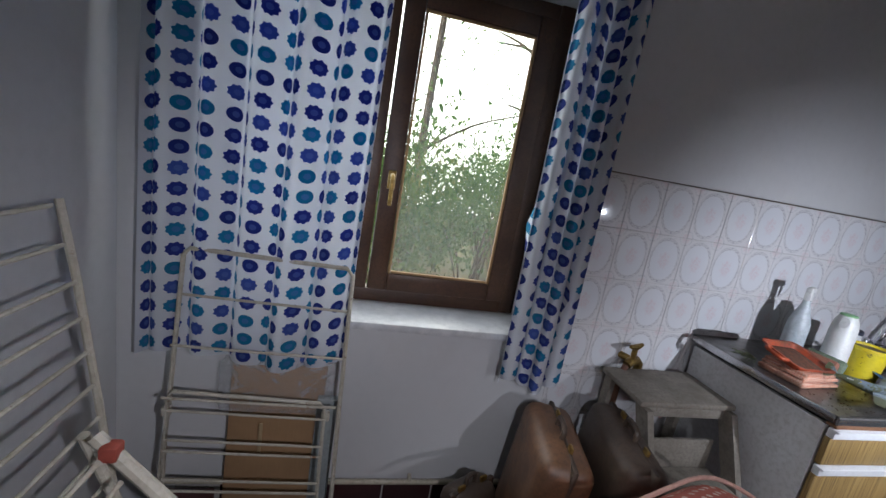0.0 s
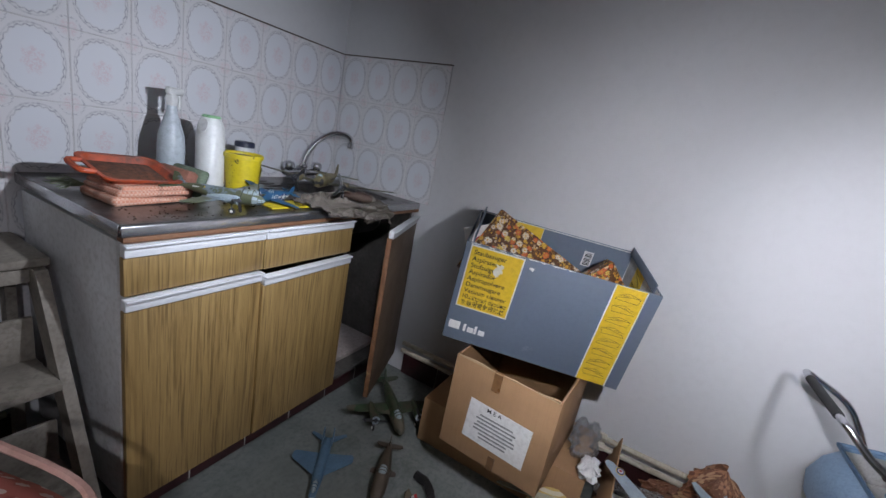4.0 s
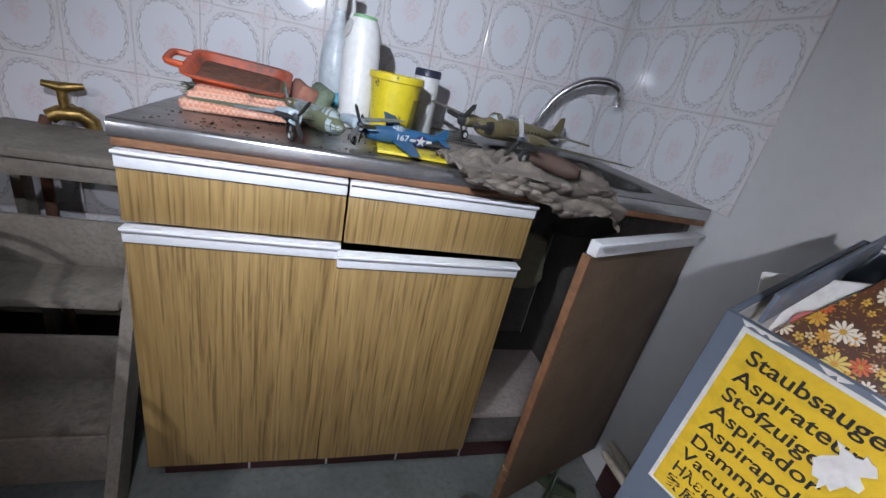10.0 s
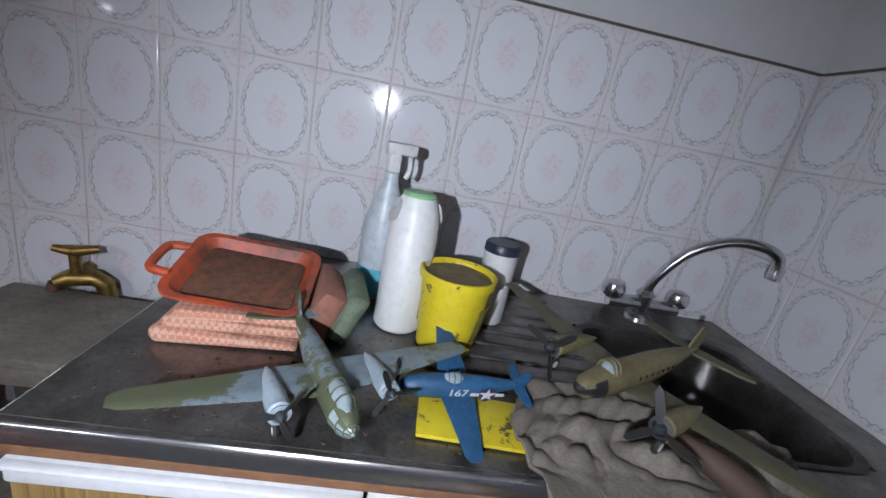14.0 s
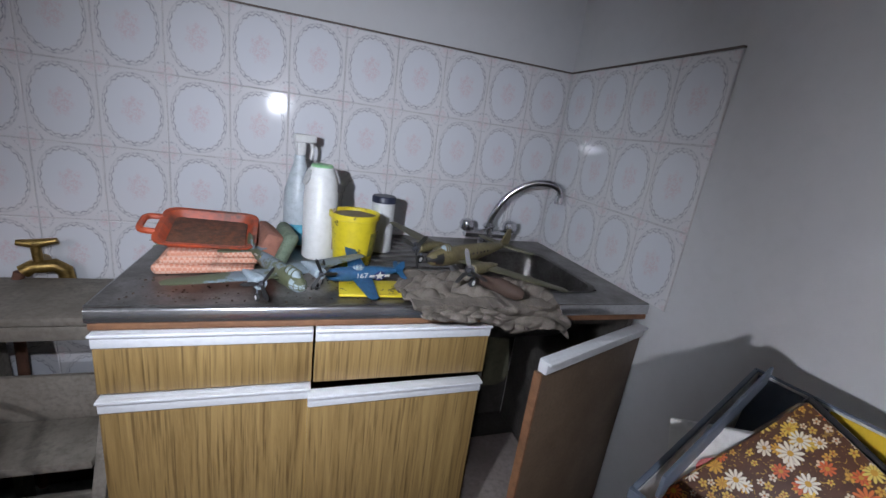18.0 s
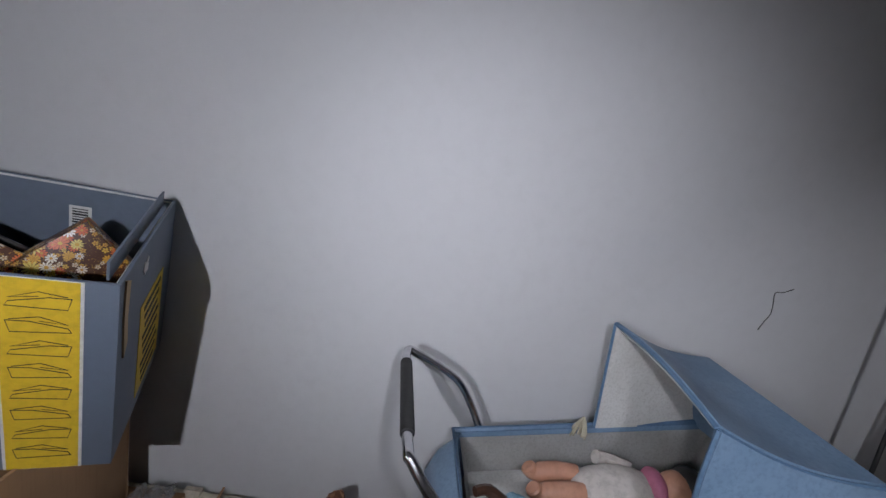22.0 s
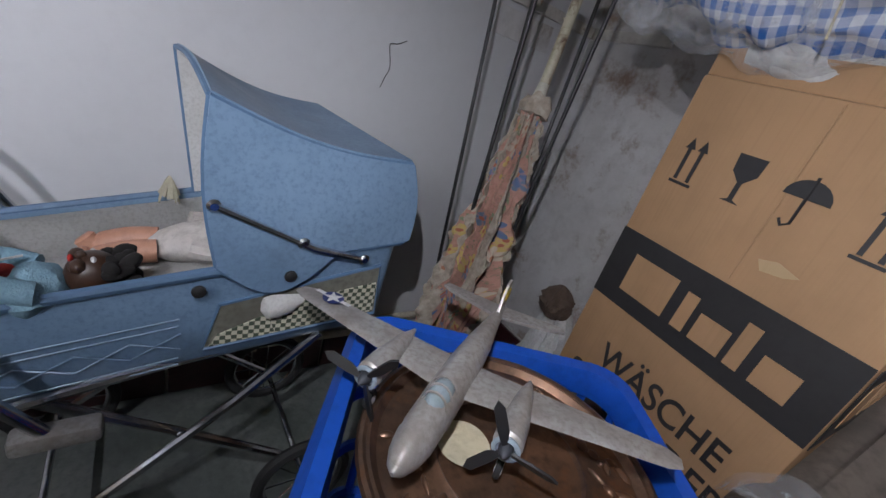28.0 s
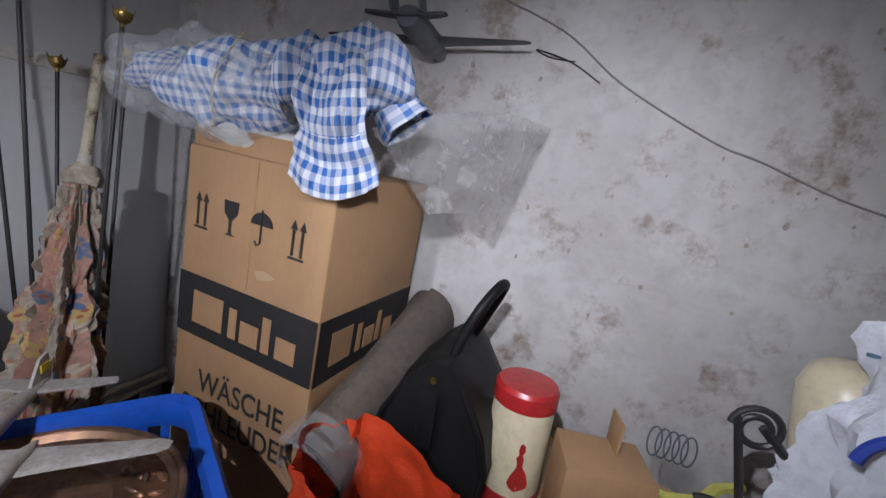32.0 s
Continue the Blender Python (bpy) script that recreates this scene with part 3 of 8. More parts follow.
def loft(bm, rings, caps=True, close=False):
    """Faces between rings of equally many points; close: the last ring joins the first."""
    vs = [[bm.verts.new(p) for p in ring] for ring in rings]
    n = len(vs[0])
    for a, b in zip(vs, vs[1:] + (vs[:1] if close else [])):
        for i in range(n):
            bm.faces.new((a[i], a[(i + 1) % n], b[(i + 1) % n], b[i]))
    if caps and not close:
        bm.faces.new(vs[0][::-1])
        bm.faces.new(vs[-1])
    return bm


def tube(bm, pts, r, seg=10, caps=True, close=False):
    """A round bar along points; r may be one radius for each point."""
    pts = [Vector(p) for p in pts]
    n = len(pts)
    rs = r if isinstance(r, (list, tuple)) else [r] * n
    rings, up = [], None
    for i, p in enumerate(pts):
        a, b = (pts[i - 1], pts[(i + 1) % n]) if close else (pts[max(i - 1, 0)], pts[min(i + 1, n - 1)])
        t = (b - a).normalized()
        if up is None:
            up = t.orthogonal().normalized()
        up = (up - t * up.dot(t)).normalized()
        side = t.cross(up)
        rings.append([p + rs[i] * (math.cos(k * 2 * math.pi / seg) * up + math.sin(k * 2 * math.pi / seg) * side) for k in range(seg)])
    return loft(bm, rings, caps, close)


def tb(pts, r, seg=10, caps=True, close=False):
    return tube(bmesh.new(), pts, r, seg, caps, close)


def curve_pts(pts, n=6, close=False):
    """A smooth line (Catmull-Rom) through points."""
    p = [Vector(q) for q in pts]
    out, k = [], len(p)
    for i in range(k if close else k - 1):
        a, b, c, d = (p[(i - 1) % k], p[i], p[(i + 1) % k], p[(i + 2) % k]) if close else (p[max(i - 1, 0)], p[i], p[i + 1], p[min(i + 2, k - 1)])
        for j in range(n):
            t = j / n
            out.append(0.5 * (2 * b + (c - a) * t + (2 * a - 5 * b + 4 * c - d) * t * t + (3 * b - a - 3 * c + d) * t**3))
    return out if close else out + [p[-1]]


def lathe(bm, prof, seg=28, m=None, caps=True):
    """A turned body from (radius, height) pairs."""
    rings = [[Vector((max(r, 1e-4) * math.cos(2 * math.pi * k / seg), max(r, 1e-4) * math.sin(2 * math.pi * k / seg), z)) for k in range(seg)] for r, z in prof]
    if m is not None:
        rings = [[m @ v for v in ring] for ring in rings]
    return loft(bm, rings, caps)


def lt(prof, seg=28, m=None, caps=True):
    return lathe(bmesh.new(), prof, seg, m, caps)


def prism(bm, poly, thick, m=None):
    """A flat outline in xy, given thickness along z (centred)."""
    rings = [[Vector((x, y, z)) for x, y in poly] for z in (-thick / 2, thick / 2)]
    if m is not None:
        rings = [[m @ v for v in ring] for ring in rings]
    return loft(bm, rings)


def pr(poly, thick, m=None):
    return prism(bmesh.new(), poly, thick, m)


def sheet(fn, nu, nv, thick=0.0, uv=(1.0, 1.0), close_u=False):
    """A cloth or film: fn(u, v) in 0..1 gives the place; uv is its size in metres."""
    bm = bmesh.new()
    lay = bm.loops.layers.uv.new("UVMap")
    cols = nu if close_u else nu + 1
    grid = [[bm.verts.new(fn(i / nu, j / nv)) for j in range(nv + 1)] for i in range(cols)]
    for i in range(nu):
        for j in range(nv):
            k = (i + 1) % cols
            f = bm.faces.new((grid[i][j], grid[k][j], grid[k][j + 1], grid[i][j + 1]))
            for lp, (a, b) in zip(f.loops, ((i, j), (i + 1, j), (i + 1, j + 1), (i, j + 1))):
                lp[lay].uv = (a / nu * uv[0], b / nv * uv[1])
    if thick:
        bm.normal_update()
        bmesh.ops.solidify(bm, geom=bm.faces[:], thickness=thick)
    return bm


def box_uv(bm):
    """UV in metres by the face's main direction."""
    lay = bm.loops.layers.uv.verify()
    bm.normal_update()
    for f in bm.faces:
        k = max(range(3), key=lambda i: abs(f.normal[i]))
        for lp in f.loops:
            c = [lp.vert.co[i] for i in range(3) if i != k]
            lp[lay].uv = (c[0], c[1])
    return bm


def rumple(bm, amount, scale, seed=0):
    bm.normal_update()
    for v in bm.verts:
        v.co += v.normal * amount * noise.noise(v.co * scale + Vector((seed * 7.3, seed * 3.1, seed)))
    return bm


def lettering(words, size, material, parent, m, name="lettering", align="LEFT", width=None, line=1.0):
    cu = bpy.data.curves.new("text", "FONT")
    cu.body, cu.size, cu.align_x, cu.space_line = words, size, align, line
    cu.offset = size * 0.014
    ob = new("text", cu)
    bpy.context.view_layer.update()
    me = bpy.data.meshes.new_from_object(ob.evaluated_get(bpy.context.evaluated_depsgraph_get()))
    bpy.data.objects.remove(ob)
    if width and len(me.vertices):
        w = max(width, max(v.co.x for v in me.vertices) - min(v.co.x for v in me.vertices))
        for v in me.vertices:
            v.co.x *= width / w
    me.materials.clear()
    me.materials.append(material)
    out = new(name, me)
    out.parent, out.matrix_basis = parent, m
    return out


def shift_mesh(bm, m):
    bmesh.ops.transform(bm, matrix=m, verts=bm.verts[:])
    return bm


def sack(rx, ry, h, seed=0, crush=0.5, open_top=False, nu=64, nv=44):
    """A slack crumpled bag or bundle with creases, standing at z = 0."""
    def skin(u, v):
        a = 2 * math.pi * u
        c, s = math.cos(a), math.sin(a)
        p = Vector((c * 1.5, s * 1.5, v * 2.6 + seed * 3.7))
        crease = abs(noise.noise(p)) + 0.5 * abs(noise.noise(p * 2.3)) + 0.25 * abs(noise.noise(p * 5))
        form = 0.86 + 0.2 * math.sin(math.pi * min(1, v * 1.25)) if open_top else max(0.02, math.sin(math.pi * (0.14 + 0.86 * v)) ** 0.55)
        if v == 0:
            form *= 0.1
        r = form * (1.18 - crush * crease)
        z = h * v * (1 + 0.25 * crush * noise.noise(Vector((c * 1.2 + seed, s * 1.2, v))))
        return Vector((rx * r * math.copysign(abs(c) ** 0.75, c), ry * r * math.copysign(abs(s) ** 0.75, s), z))
    return sheet(skin, nu, nv, 0.0, (2 * math.pi * (rx + ry) / 2, h), True)


def rnd(a, b):
    return random.uniform(a, b)


# ---------------------------------------------------------------- the room's shell
X0, Y0, Z1 = -3.34, -3.52, 2.32  # west wall, south wall, ceiling
WX0, WX1, WZ0, WZ1 = -3.10, -1.93, 0.80, 2.02  # window opening


def shell():
    floor = solo("floor", bx((3.9, 4.4, 0.1), (X0 / 2, Y0 / 2, -0.05)), CONCRETE, pose(0, 0, 0), "worn grey-green concrete floor with stains", "floor", kind="structure")
    solo("ceiling", bx((3.9, 4.4, 0.1), (X0 / 2, Y0 / 2, Z1 + 0.05)), CEILING, pose(0, 0, 0), "plain off-white painted ceiling", "ceiling", kind="structure")
    bm = bmesh.new()
    y, th = 0.156, 0.30
    box(bm, (WX0 - X0 + 0.3, th, Z1), ((X0 - 0.3 + WX0) / 2, y, Z1 / 2))
    box(bm, (-WX1 + 0.3, th, Z1), ((WX1 + 0.3) / 2, y, Z1 / 2))
    box(bm, (WX1 - WX0, th, WZ0 - 0.03), ((WX0 + WX1) / 2, y, (WZ0 - 0.03) / 2))
    box(bm, (WX1 - WX0, th, Z1 - WZ1), ((WX0 + WX1) / 2, y, (Z1 + WZ1) / 2))
    north = solo("wall_north", bm, PLASTER, pose(0, 0, 0), "white plastered wall with window and glazed tiles", "wall", kind="structure", smooth=False)
    east = solo("wall_east", bx((0.3, -Y0 + 0.006, Z1), (0.156, (Y0 + 0.006) / 2, Z1 / 2)), PLASTER, pose(0, 0, 0), "uneven white plastered wall with hairline marks", "wall", kind="structure", smooth=False)
    south = solo("wall_south", bx((4.1, 0.3, Z1), (X0 / 2, Y0 - 0.15, Z1 / 2)), PLASTER_DIRTY, pose(0, 0, 0), "white wall with mould stains and flaking plaster", "wall", kind="structure", smooth=False)
    solo("wall_west", bx((0.3, -Y0 + 0.006, Z1), (X0 - 0.15, (Y0 + 0.006) / 2, Z1 / 2)), PLASTER, pose(0, 0, 0), "white plastered wall behind a drying rack", "wall", kind="structure", smooth=False)
    return north, east, south, floor


NORTH, EAST, SOUTH, FLOOR = shell()


def window():
    w = thing("window_1", pose(0, 0, 0), "brown wooden casement window with clear glass", "window", kind="structure")
    yf = 0.22
    fr = bmesh.new()
    for x in (WX0 + 0.03, WX1 - 0.03):
        box(fr, (0.06, 0.07, WZ1 - WZ0), (x, yf, (WZ0 + WZ1) / 2), 0.006)
    for z in (WZ0 + 0.025, WZ1 - 0.03):
        box(fr, (WX1 - WX0 - 0.122, 0.068, 0.055), ((WX0 + WX1) / 2, yf, z), 0.006)
    part("window_frame", fr, DARK_WOOD, w)
    for x0, x1 in ((-3.035, -2.567), (-2.56, -1.995)):
        s = bmesh.new()
        z0, z1, st = WZ0 + 0.055, WZ1 - 0.06, 0.072
        for x in (x0 + st / 2, x1 - st / 2):
            box(s, (st, 0.055, z1 - z0), (x, yf - 0.03, (z0 + z1) / 2), 0.008)
        for z in (z0 + st / 2, z1 - st / 2):
            box(s, (x1 - x0 - 2 * st - 0.001, 0.054, st), ((x0 + x1) / 2, yf - 0.03, z), 0.008)
        sash = part("sash", s, DARK_WOOD, w)
        bead = bmesh.new()
        for x in (x0 + st + 0.006, x1 - st - 0.006):
            box(bead, (0.01, 0.012, z1 - z0 - 2 * st), (x, yf - 0.05, (z0 + z1) / 2), 0.003)
        for z in (z0 + st + 0.006, z1 - st - 0.006):
            box(bead, (x1 - x0 - 2 * st - 0.024, 0.012, 0.01), ((x0 + x1) / 2, yf - 0.05, z), 0.003)
        part("glazing_bead", bead, RAW_WOOD, sash)
        p = part("pane", bx((x1 - x0 - 2 * st, 0.005, z1 - z0 - 2 * st), ((x0 + x1) / 2, yf - 0.03, (z0 + z1) / 2)), GLASS, sash)
        p.visible_shadow = False
    h = bmesh.new()
    box(h, (0.03, 0.012, 0.07), (-2.523, yf - 0.062, 1.29), 0.005)
    tube(h, curve_pts([(-2.523, yf - 0.06, 1.305), (-2.523, yf - 0.1, 1.305), (-2.523, yf - 0.11, 1.28), (-2.523, yf - 0.11, 1.2)], 5), 0.008)
    part("window_handle", h, BRASS, w, "brass lever handle")
    sill = bx((WX1 - WX0 + 0.1, 0.25, 0.03), ((WX0 + WX1) / 2, 0.09, WZ0 - 0.015), 0.006)
    part("window_sill", sill, MARBLE, w, "pale marble sill")


window()


def wall_tiles():
    one = mesh_of("tile", bx((0.1475, 0.0065, 0.1975), (0, 0, 0), 0.0022), TILE, smooth=False)
    h = 1.455
    spots = []
    for i in range(12):
        for j in range(6):
            x, z = -0.075 - 0.15 * i, h - 0.1 - 0.2 * j
            if x > -1.17 and z < 0.74:
                continue
            spots.append((NORTH, pose(x, 0.0032 + rnd(-0.0006, 0.0006), z, rnd(-0.12, 0.12), 0, 0)))
    for i in range(4):
        for j in range(3):
            spots.append((EAST, pose(0.0032 + rnd(-0.0006, 0.0006), -0.078 - 0.15 * i, h - 0.1 - 0.2 * j, 0, rnd(-0.12, 0.12), 90)))
    for wall, m in spots:
        t = new("tile", one)
        t.parent, t.matrix_basis = wall, m
    for wall, s, c in ((NORTH, (1.8, 0.004, 1.2), (-0.9, 0.0045, h - 0.6)), (EAST, (0.004, 0.6, 0.6), (0.0045, -0.303, h - 0.3))):
        part("grout_bed", bx(s, c), GROUT, wall)
    edge = bmesh.new()
    box(edge, (1.81, 0.010, 0.004), (-0.905, 0.001, h + 0.002))
    box(edge, (0.010, 0.60, 0.004), (0.001, -0.306, h + 0.002))
    part("tile_edging", edge, surf("brown_edging", (0.12, 0.09, 0.07)), NORTH)


def skirting():
    for wall, n, at in ((EAST, 14, lambda i: pose(-0.004, -0.72 - 0.2 * i, 0.06, 0, 0, 90)), (NORTH, 9, lambda i: pose(-1.3 - 0.2 * i, -0.004, 0.06)), (SOUTH, 16, lambda i: pose(-0.1 - 0.2 * i, Y0 + 0.01, 0.06))):
        one = mesh_of("skirting_tile", bx((0.193, 0.016, 0.115), (0, 0, 0), 0.003), RED_TILE)
        for i in range(n):
            t = new("skirting_tile", one)
            t.parent, t.matrix_basis = wall, at(i)
    b = bmesh.new()
    box(b, (0.008, 2.88, 0.122), (0.003, -2.06, 0.061))
    box(b, (1.9, 0.008, 0.122), (-2.2, 0.003, 0.061))
    box(b, (3.2, 0.008, 0.122), (-1.7, Y0 + 0.003, 0.061))
    part("skirting_joint", b, JOINT, EAST)


def pipes():
    """Two cream heating pipes low along the east wall, one along the north wall."""
    p = thing("heating_pipe", pose(0, 0, 0), "cream painted heating pipes above the skirting", "pipe", kind="structure")
    for z, x in ((0.135, -0.03), (0.172, -0.026)):
        part("pipe", tb([(x, -0.62, z), (x, -1.6, z - 0.004), (x, -2.6, z + 0.002), (x, -3.5, z)], 0.011, 12), CREAM, p)
    for y in (-1.57, -2.6, -0.95):
        c = bmesh.new()
        for z, x in ((0.135, -0.03), (0.172, -0.026)):
            tube(c, [(x, y - 0.02, z), (x, y + 0.02, z)], 0.017, 6)
        part("coupling", c, CREAM, p)
    n = bmesh.new()
    tube(n, [(-1.25, -0.03, 0.14), (-2.2, -0.03, 0.137), (-3.2, -0.03, 0.14)], 0.010)
    part("pipe", n, CREAM, p)
    for x in (-1.9, -2.3, -2.7):
        part("clip", bx((0.014, 0.03, 0.03), (x, -0.022, 0.145), 0.004), CREAM, p)


# ---------------------------------------------------------------- outdoors
def outdoors():
    m, nt, b = nodes_of("hazy_bright_distance")
    glow = nt.nodes.new("ShaderNodeEmission")
    glow.inputs["Strength"].default_value = 5.0
    nt.links.new(mixer(nt, ramp(nt, noise_of(nt, coords(nt), 0.5, 6), 0.4, 0.62), (0.84, 0.9, 0.8), (1.0, 1.0, 0.98)), glow.inputs[0])
    nt.links.new(glow.outputs[0], nt.nodes["Material Output"].inputs[0])
    solo("backdrop", bx((60, 0.1, 26), (0, 0, 12.4)), m, pose(-2, 15, -0.5), "bright hazy sky behind the trees", "backdrop", kind="structure")
    solo("ground", bx((300, 300, 0.1), (0, 151, -0.62)), GRASS, pose(0, 0, 0), "rough grassy ground behind the house", "ground", kind="structure")
    random.seed(5)

    def leaves(bm, centre, spread, n, size):
        for _ in range(n):
            d = Vector((random.gauss(0, 1), random.gauss(0, 1), random.gauss(0, 1)))
            c = Vector(centre) + Vector((d.x * spread[0], d.y * spread[1], d.z * spread[2])) * 0.55
            q = Euler((rnd(0, 6), rnd(0, 6), rnd(0, 6))).to_matrix()
            s = size * rnd(0.6, 1.5)
            vs = [bm.verts.new(c + q @ Vector(v)) for v in ((-s, 0, 0), (-s * 0.2, -s * 0.4, 0.1 * s), (s, 0, 0), (-s * 0.2, s * 0.4, 0.1 * s))]
            bm.faces.new(vs)

    for x, y, h, r in ((-1.75, 5.6, 7.0, 0.10), (0.6, 6.6, 8.0, 0.14), (-4.9, 7.5, 7.5, 0.12), (1.4, 9.0, 9.0, 0.18), (-3.2, 11.0, 9.0, 0.14), (-6.5, 9.0, 8.0, 0.16)):
        t = thing("tree", pose(x, y, -0.57), "tall thin tree with ivy and sparse green leaves", "tree", "trees behind the window")
        lean = rnd(-0.4, 0.4)
        tr = bmesh.new()
        line = curve_pts([(0, 0, 0), (lean * 0.2, 0.05, h * 0.3), (lean * 0.7, 0, h * 0.65), (lean, 0.1, h)], 5)
        tube(tr, line, [r * (1 - 0.75 * i / (len(line) - 1)) for i in range(len(line))], 10)
        ends = []
        for k in range(9):
            a, z = rnd(0, 6.28), h * rnd(0.28, 0.9)
            o = Vector((lean * z / h, 0, z))
            e = o + Vector((math.cos(a), math.sin(a), rnd(0.2, 0.8))) * rnd(0.8, 1.7)
            tube(tr, curve_pts([o, (o + e) / 2 + Vector((0, 0, 0.12)), e], 4), [r * 0.3 * (1 - 0.09 * i) for i in range(9)], 6)
            ends += [e, (o + e) / 2]
        part("trunk", tr, BARK, t)
        cr = bmesh.new()
        for e in ends:
            leaves(cr, e, (0.75, 0.6, 0.6), 80, 0.038)
        part("crown", cr, LEAF, t)
    for i in range(24):
        x, y = (-6.5 + 0.75 * i + rnd(-0.3, 0.3), rnd(2.4, 4.2)) if i < 13 else (-5.5 + 0.7 * (i - 13) + rnd(-0.3, 0.3), rnd(5.2, 6.4))
        b = thing("bush", pose(x, y, -0.57), "dense green bush with some dry leaves", "bush", "bushes behind the window")
        st = bmesh.new()
        cr = bmesh.new()
        for k in range(7):
            a = rnd(0, 6.28)
            e = Vector((math.cos(a) * 0.5, math.sin(a) * 0.5, rnd(0.7, 2.0)))
            tube(st, curve_pts([(0, 0, 0), e * 0.5 + Vector((0, 0, 0.1)), e], 4), [0.018 * (1 - 0.1 * j) for j in range(9)], 5)
            leaves(cr, e, (0.5, 0.4, 0.55), 420, 0.036)
        part("stem", st, BARK, b)
        part("foliage", cr, LEAF if i % 3 else LEAF_DRY, b)


outdoors()


# ---------------------------------------------------------------- sink corner
def sink_cabinet():
    c = thing("sink_cabinet", pose(0, 0, 0), "wood-laminate sink cabinet with drawers, doors and one open door", "cabinet")
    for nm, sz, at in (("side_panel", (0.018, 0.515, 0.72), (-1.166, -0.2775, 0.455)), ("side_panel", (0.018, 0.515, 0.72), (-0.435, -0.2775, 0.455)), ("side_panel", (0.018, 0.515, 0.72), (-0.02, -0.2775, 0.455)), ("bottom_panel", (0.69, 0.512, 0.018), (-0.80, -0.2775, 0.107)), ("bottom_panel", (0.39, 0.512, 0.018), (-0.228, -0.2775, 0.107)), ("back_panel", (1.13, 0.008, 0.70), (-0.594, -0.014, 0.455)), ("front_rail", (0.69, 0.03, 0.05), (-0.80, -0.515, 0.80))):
        # inner boards carry the cavity's shade in their colour
        part(nm, bx(sz, at, 0.0015), WHITE if at[0] < -1.1 else SHADED_BOARD, c, "white-painted board" if at[0] < -1.1 else "bare inner board coloured dark for the cavity's shade")
    for i in range(6):
        part("plinth_tile", bx((0.186, 0.02, 0.1), (-1.075 + 0.19 * i, -0.49, 0.05), 0.003), RED_TILE, c)
    part("plinth_joint", bx((1.15, 0.012, 0.099), (-0.59, -0.492, 0.05)), JOINT, c)

    def front(name, x0, x1, z0, z1, m, face=LAMINATE):
        f = part(name, bx((x1 - x0, 0.018, z1 - z0 - 0.032), ((x0 + x1) / 2, 0, (z0 + z1 - 0.032) / 2), 0.002), face, c, m=m)
        s = bmesh.new()
        box(s, (x1 - x0, 0.022, 0.030), ((x0 + x1) / 2, -0.004, z1 - 0.0155), 0.003)
        box(s, (x1 - x0, 0.012, 0.006), ((x0 + x1) / 2, -0.017, z1 - 0.004), 0.002)
        part("grip_strip", s, STRIP, f, "white metal grip strip")
        return f

    front("drawer", -1.174, -0.819, 0.69, 0.813, pose(0, -0.551, 0))
    front("drawer", -0.815, -0.440, 0.688, 0.813, pose(0, -0.551, 0))
    front("door", -1.174, -0.819, 0.10, 0.684, pose(0, -0.551, 0))
    front("door", -0.377, 0.0, 0.0, 0.57, pose(-0.440, -0.553, 0.110, 1.0, -0.8, 0.6))
    # the open door hangs on the corner side
    d = front("door", -0.40, 0.0, 0.0, 0.715, pose(-0.008, -0.556, 0.085, 0, 0, 20), surf("dull_brown_door_board", (0.135, 0.092, 0.058), (0.10, 0.067, 0.042), 0.6, scale=8, fine=120, bump=0.1, stain=(0.07, 0.046, 0.03), stain_at=(0.55, 0.75)))
    part("worn_edge", bx((0.006, 0.019, 0.68), (-0.4035, 0, 0.345), 0.001), CHIPBOARD, d)
    g = bmesh.new()
    tube(g, curve_pts([(-0.33, -0.1, 0.6), (-0.3, -0.22, 0.42), (-0.36, -0.3, 0.25), (-0.3, -0.2, 0.14)], 6), 0.012)
    tube(g, curve_pts([(-0.25, -0.2, 0.66), (-0.25, -0.22, 0.5), (-0.2, -0.1, 0.45), (-0.2, -0.03, 0.45)], 6), 0.02)
    part("drain_pipe", g, RUBBER, c)
    st = part("step", bx((0.34, 0.3, 0.02), (-0.225, -0.32, 0.13), 0.004), surf("dusty_pink_board", (0.34, 0.29, 0.26), (0.24, 0.2, 0.18), 0.9), c)
    part("cloth_bag", rumple(bx((0.14, 0.2, 0.16), (-0.33, -0.3, 0.6), 0.04), 0.02, 12), surf("olive_cloth", (0.1, 0.095, 0.06), rough=0.9), c)


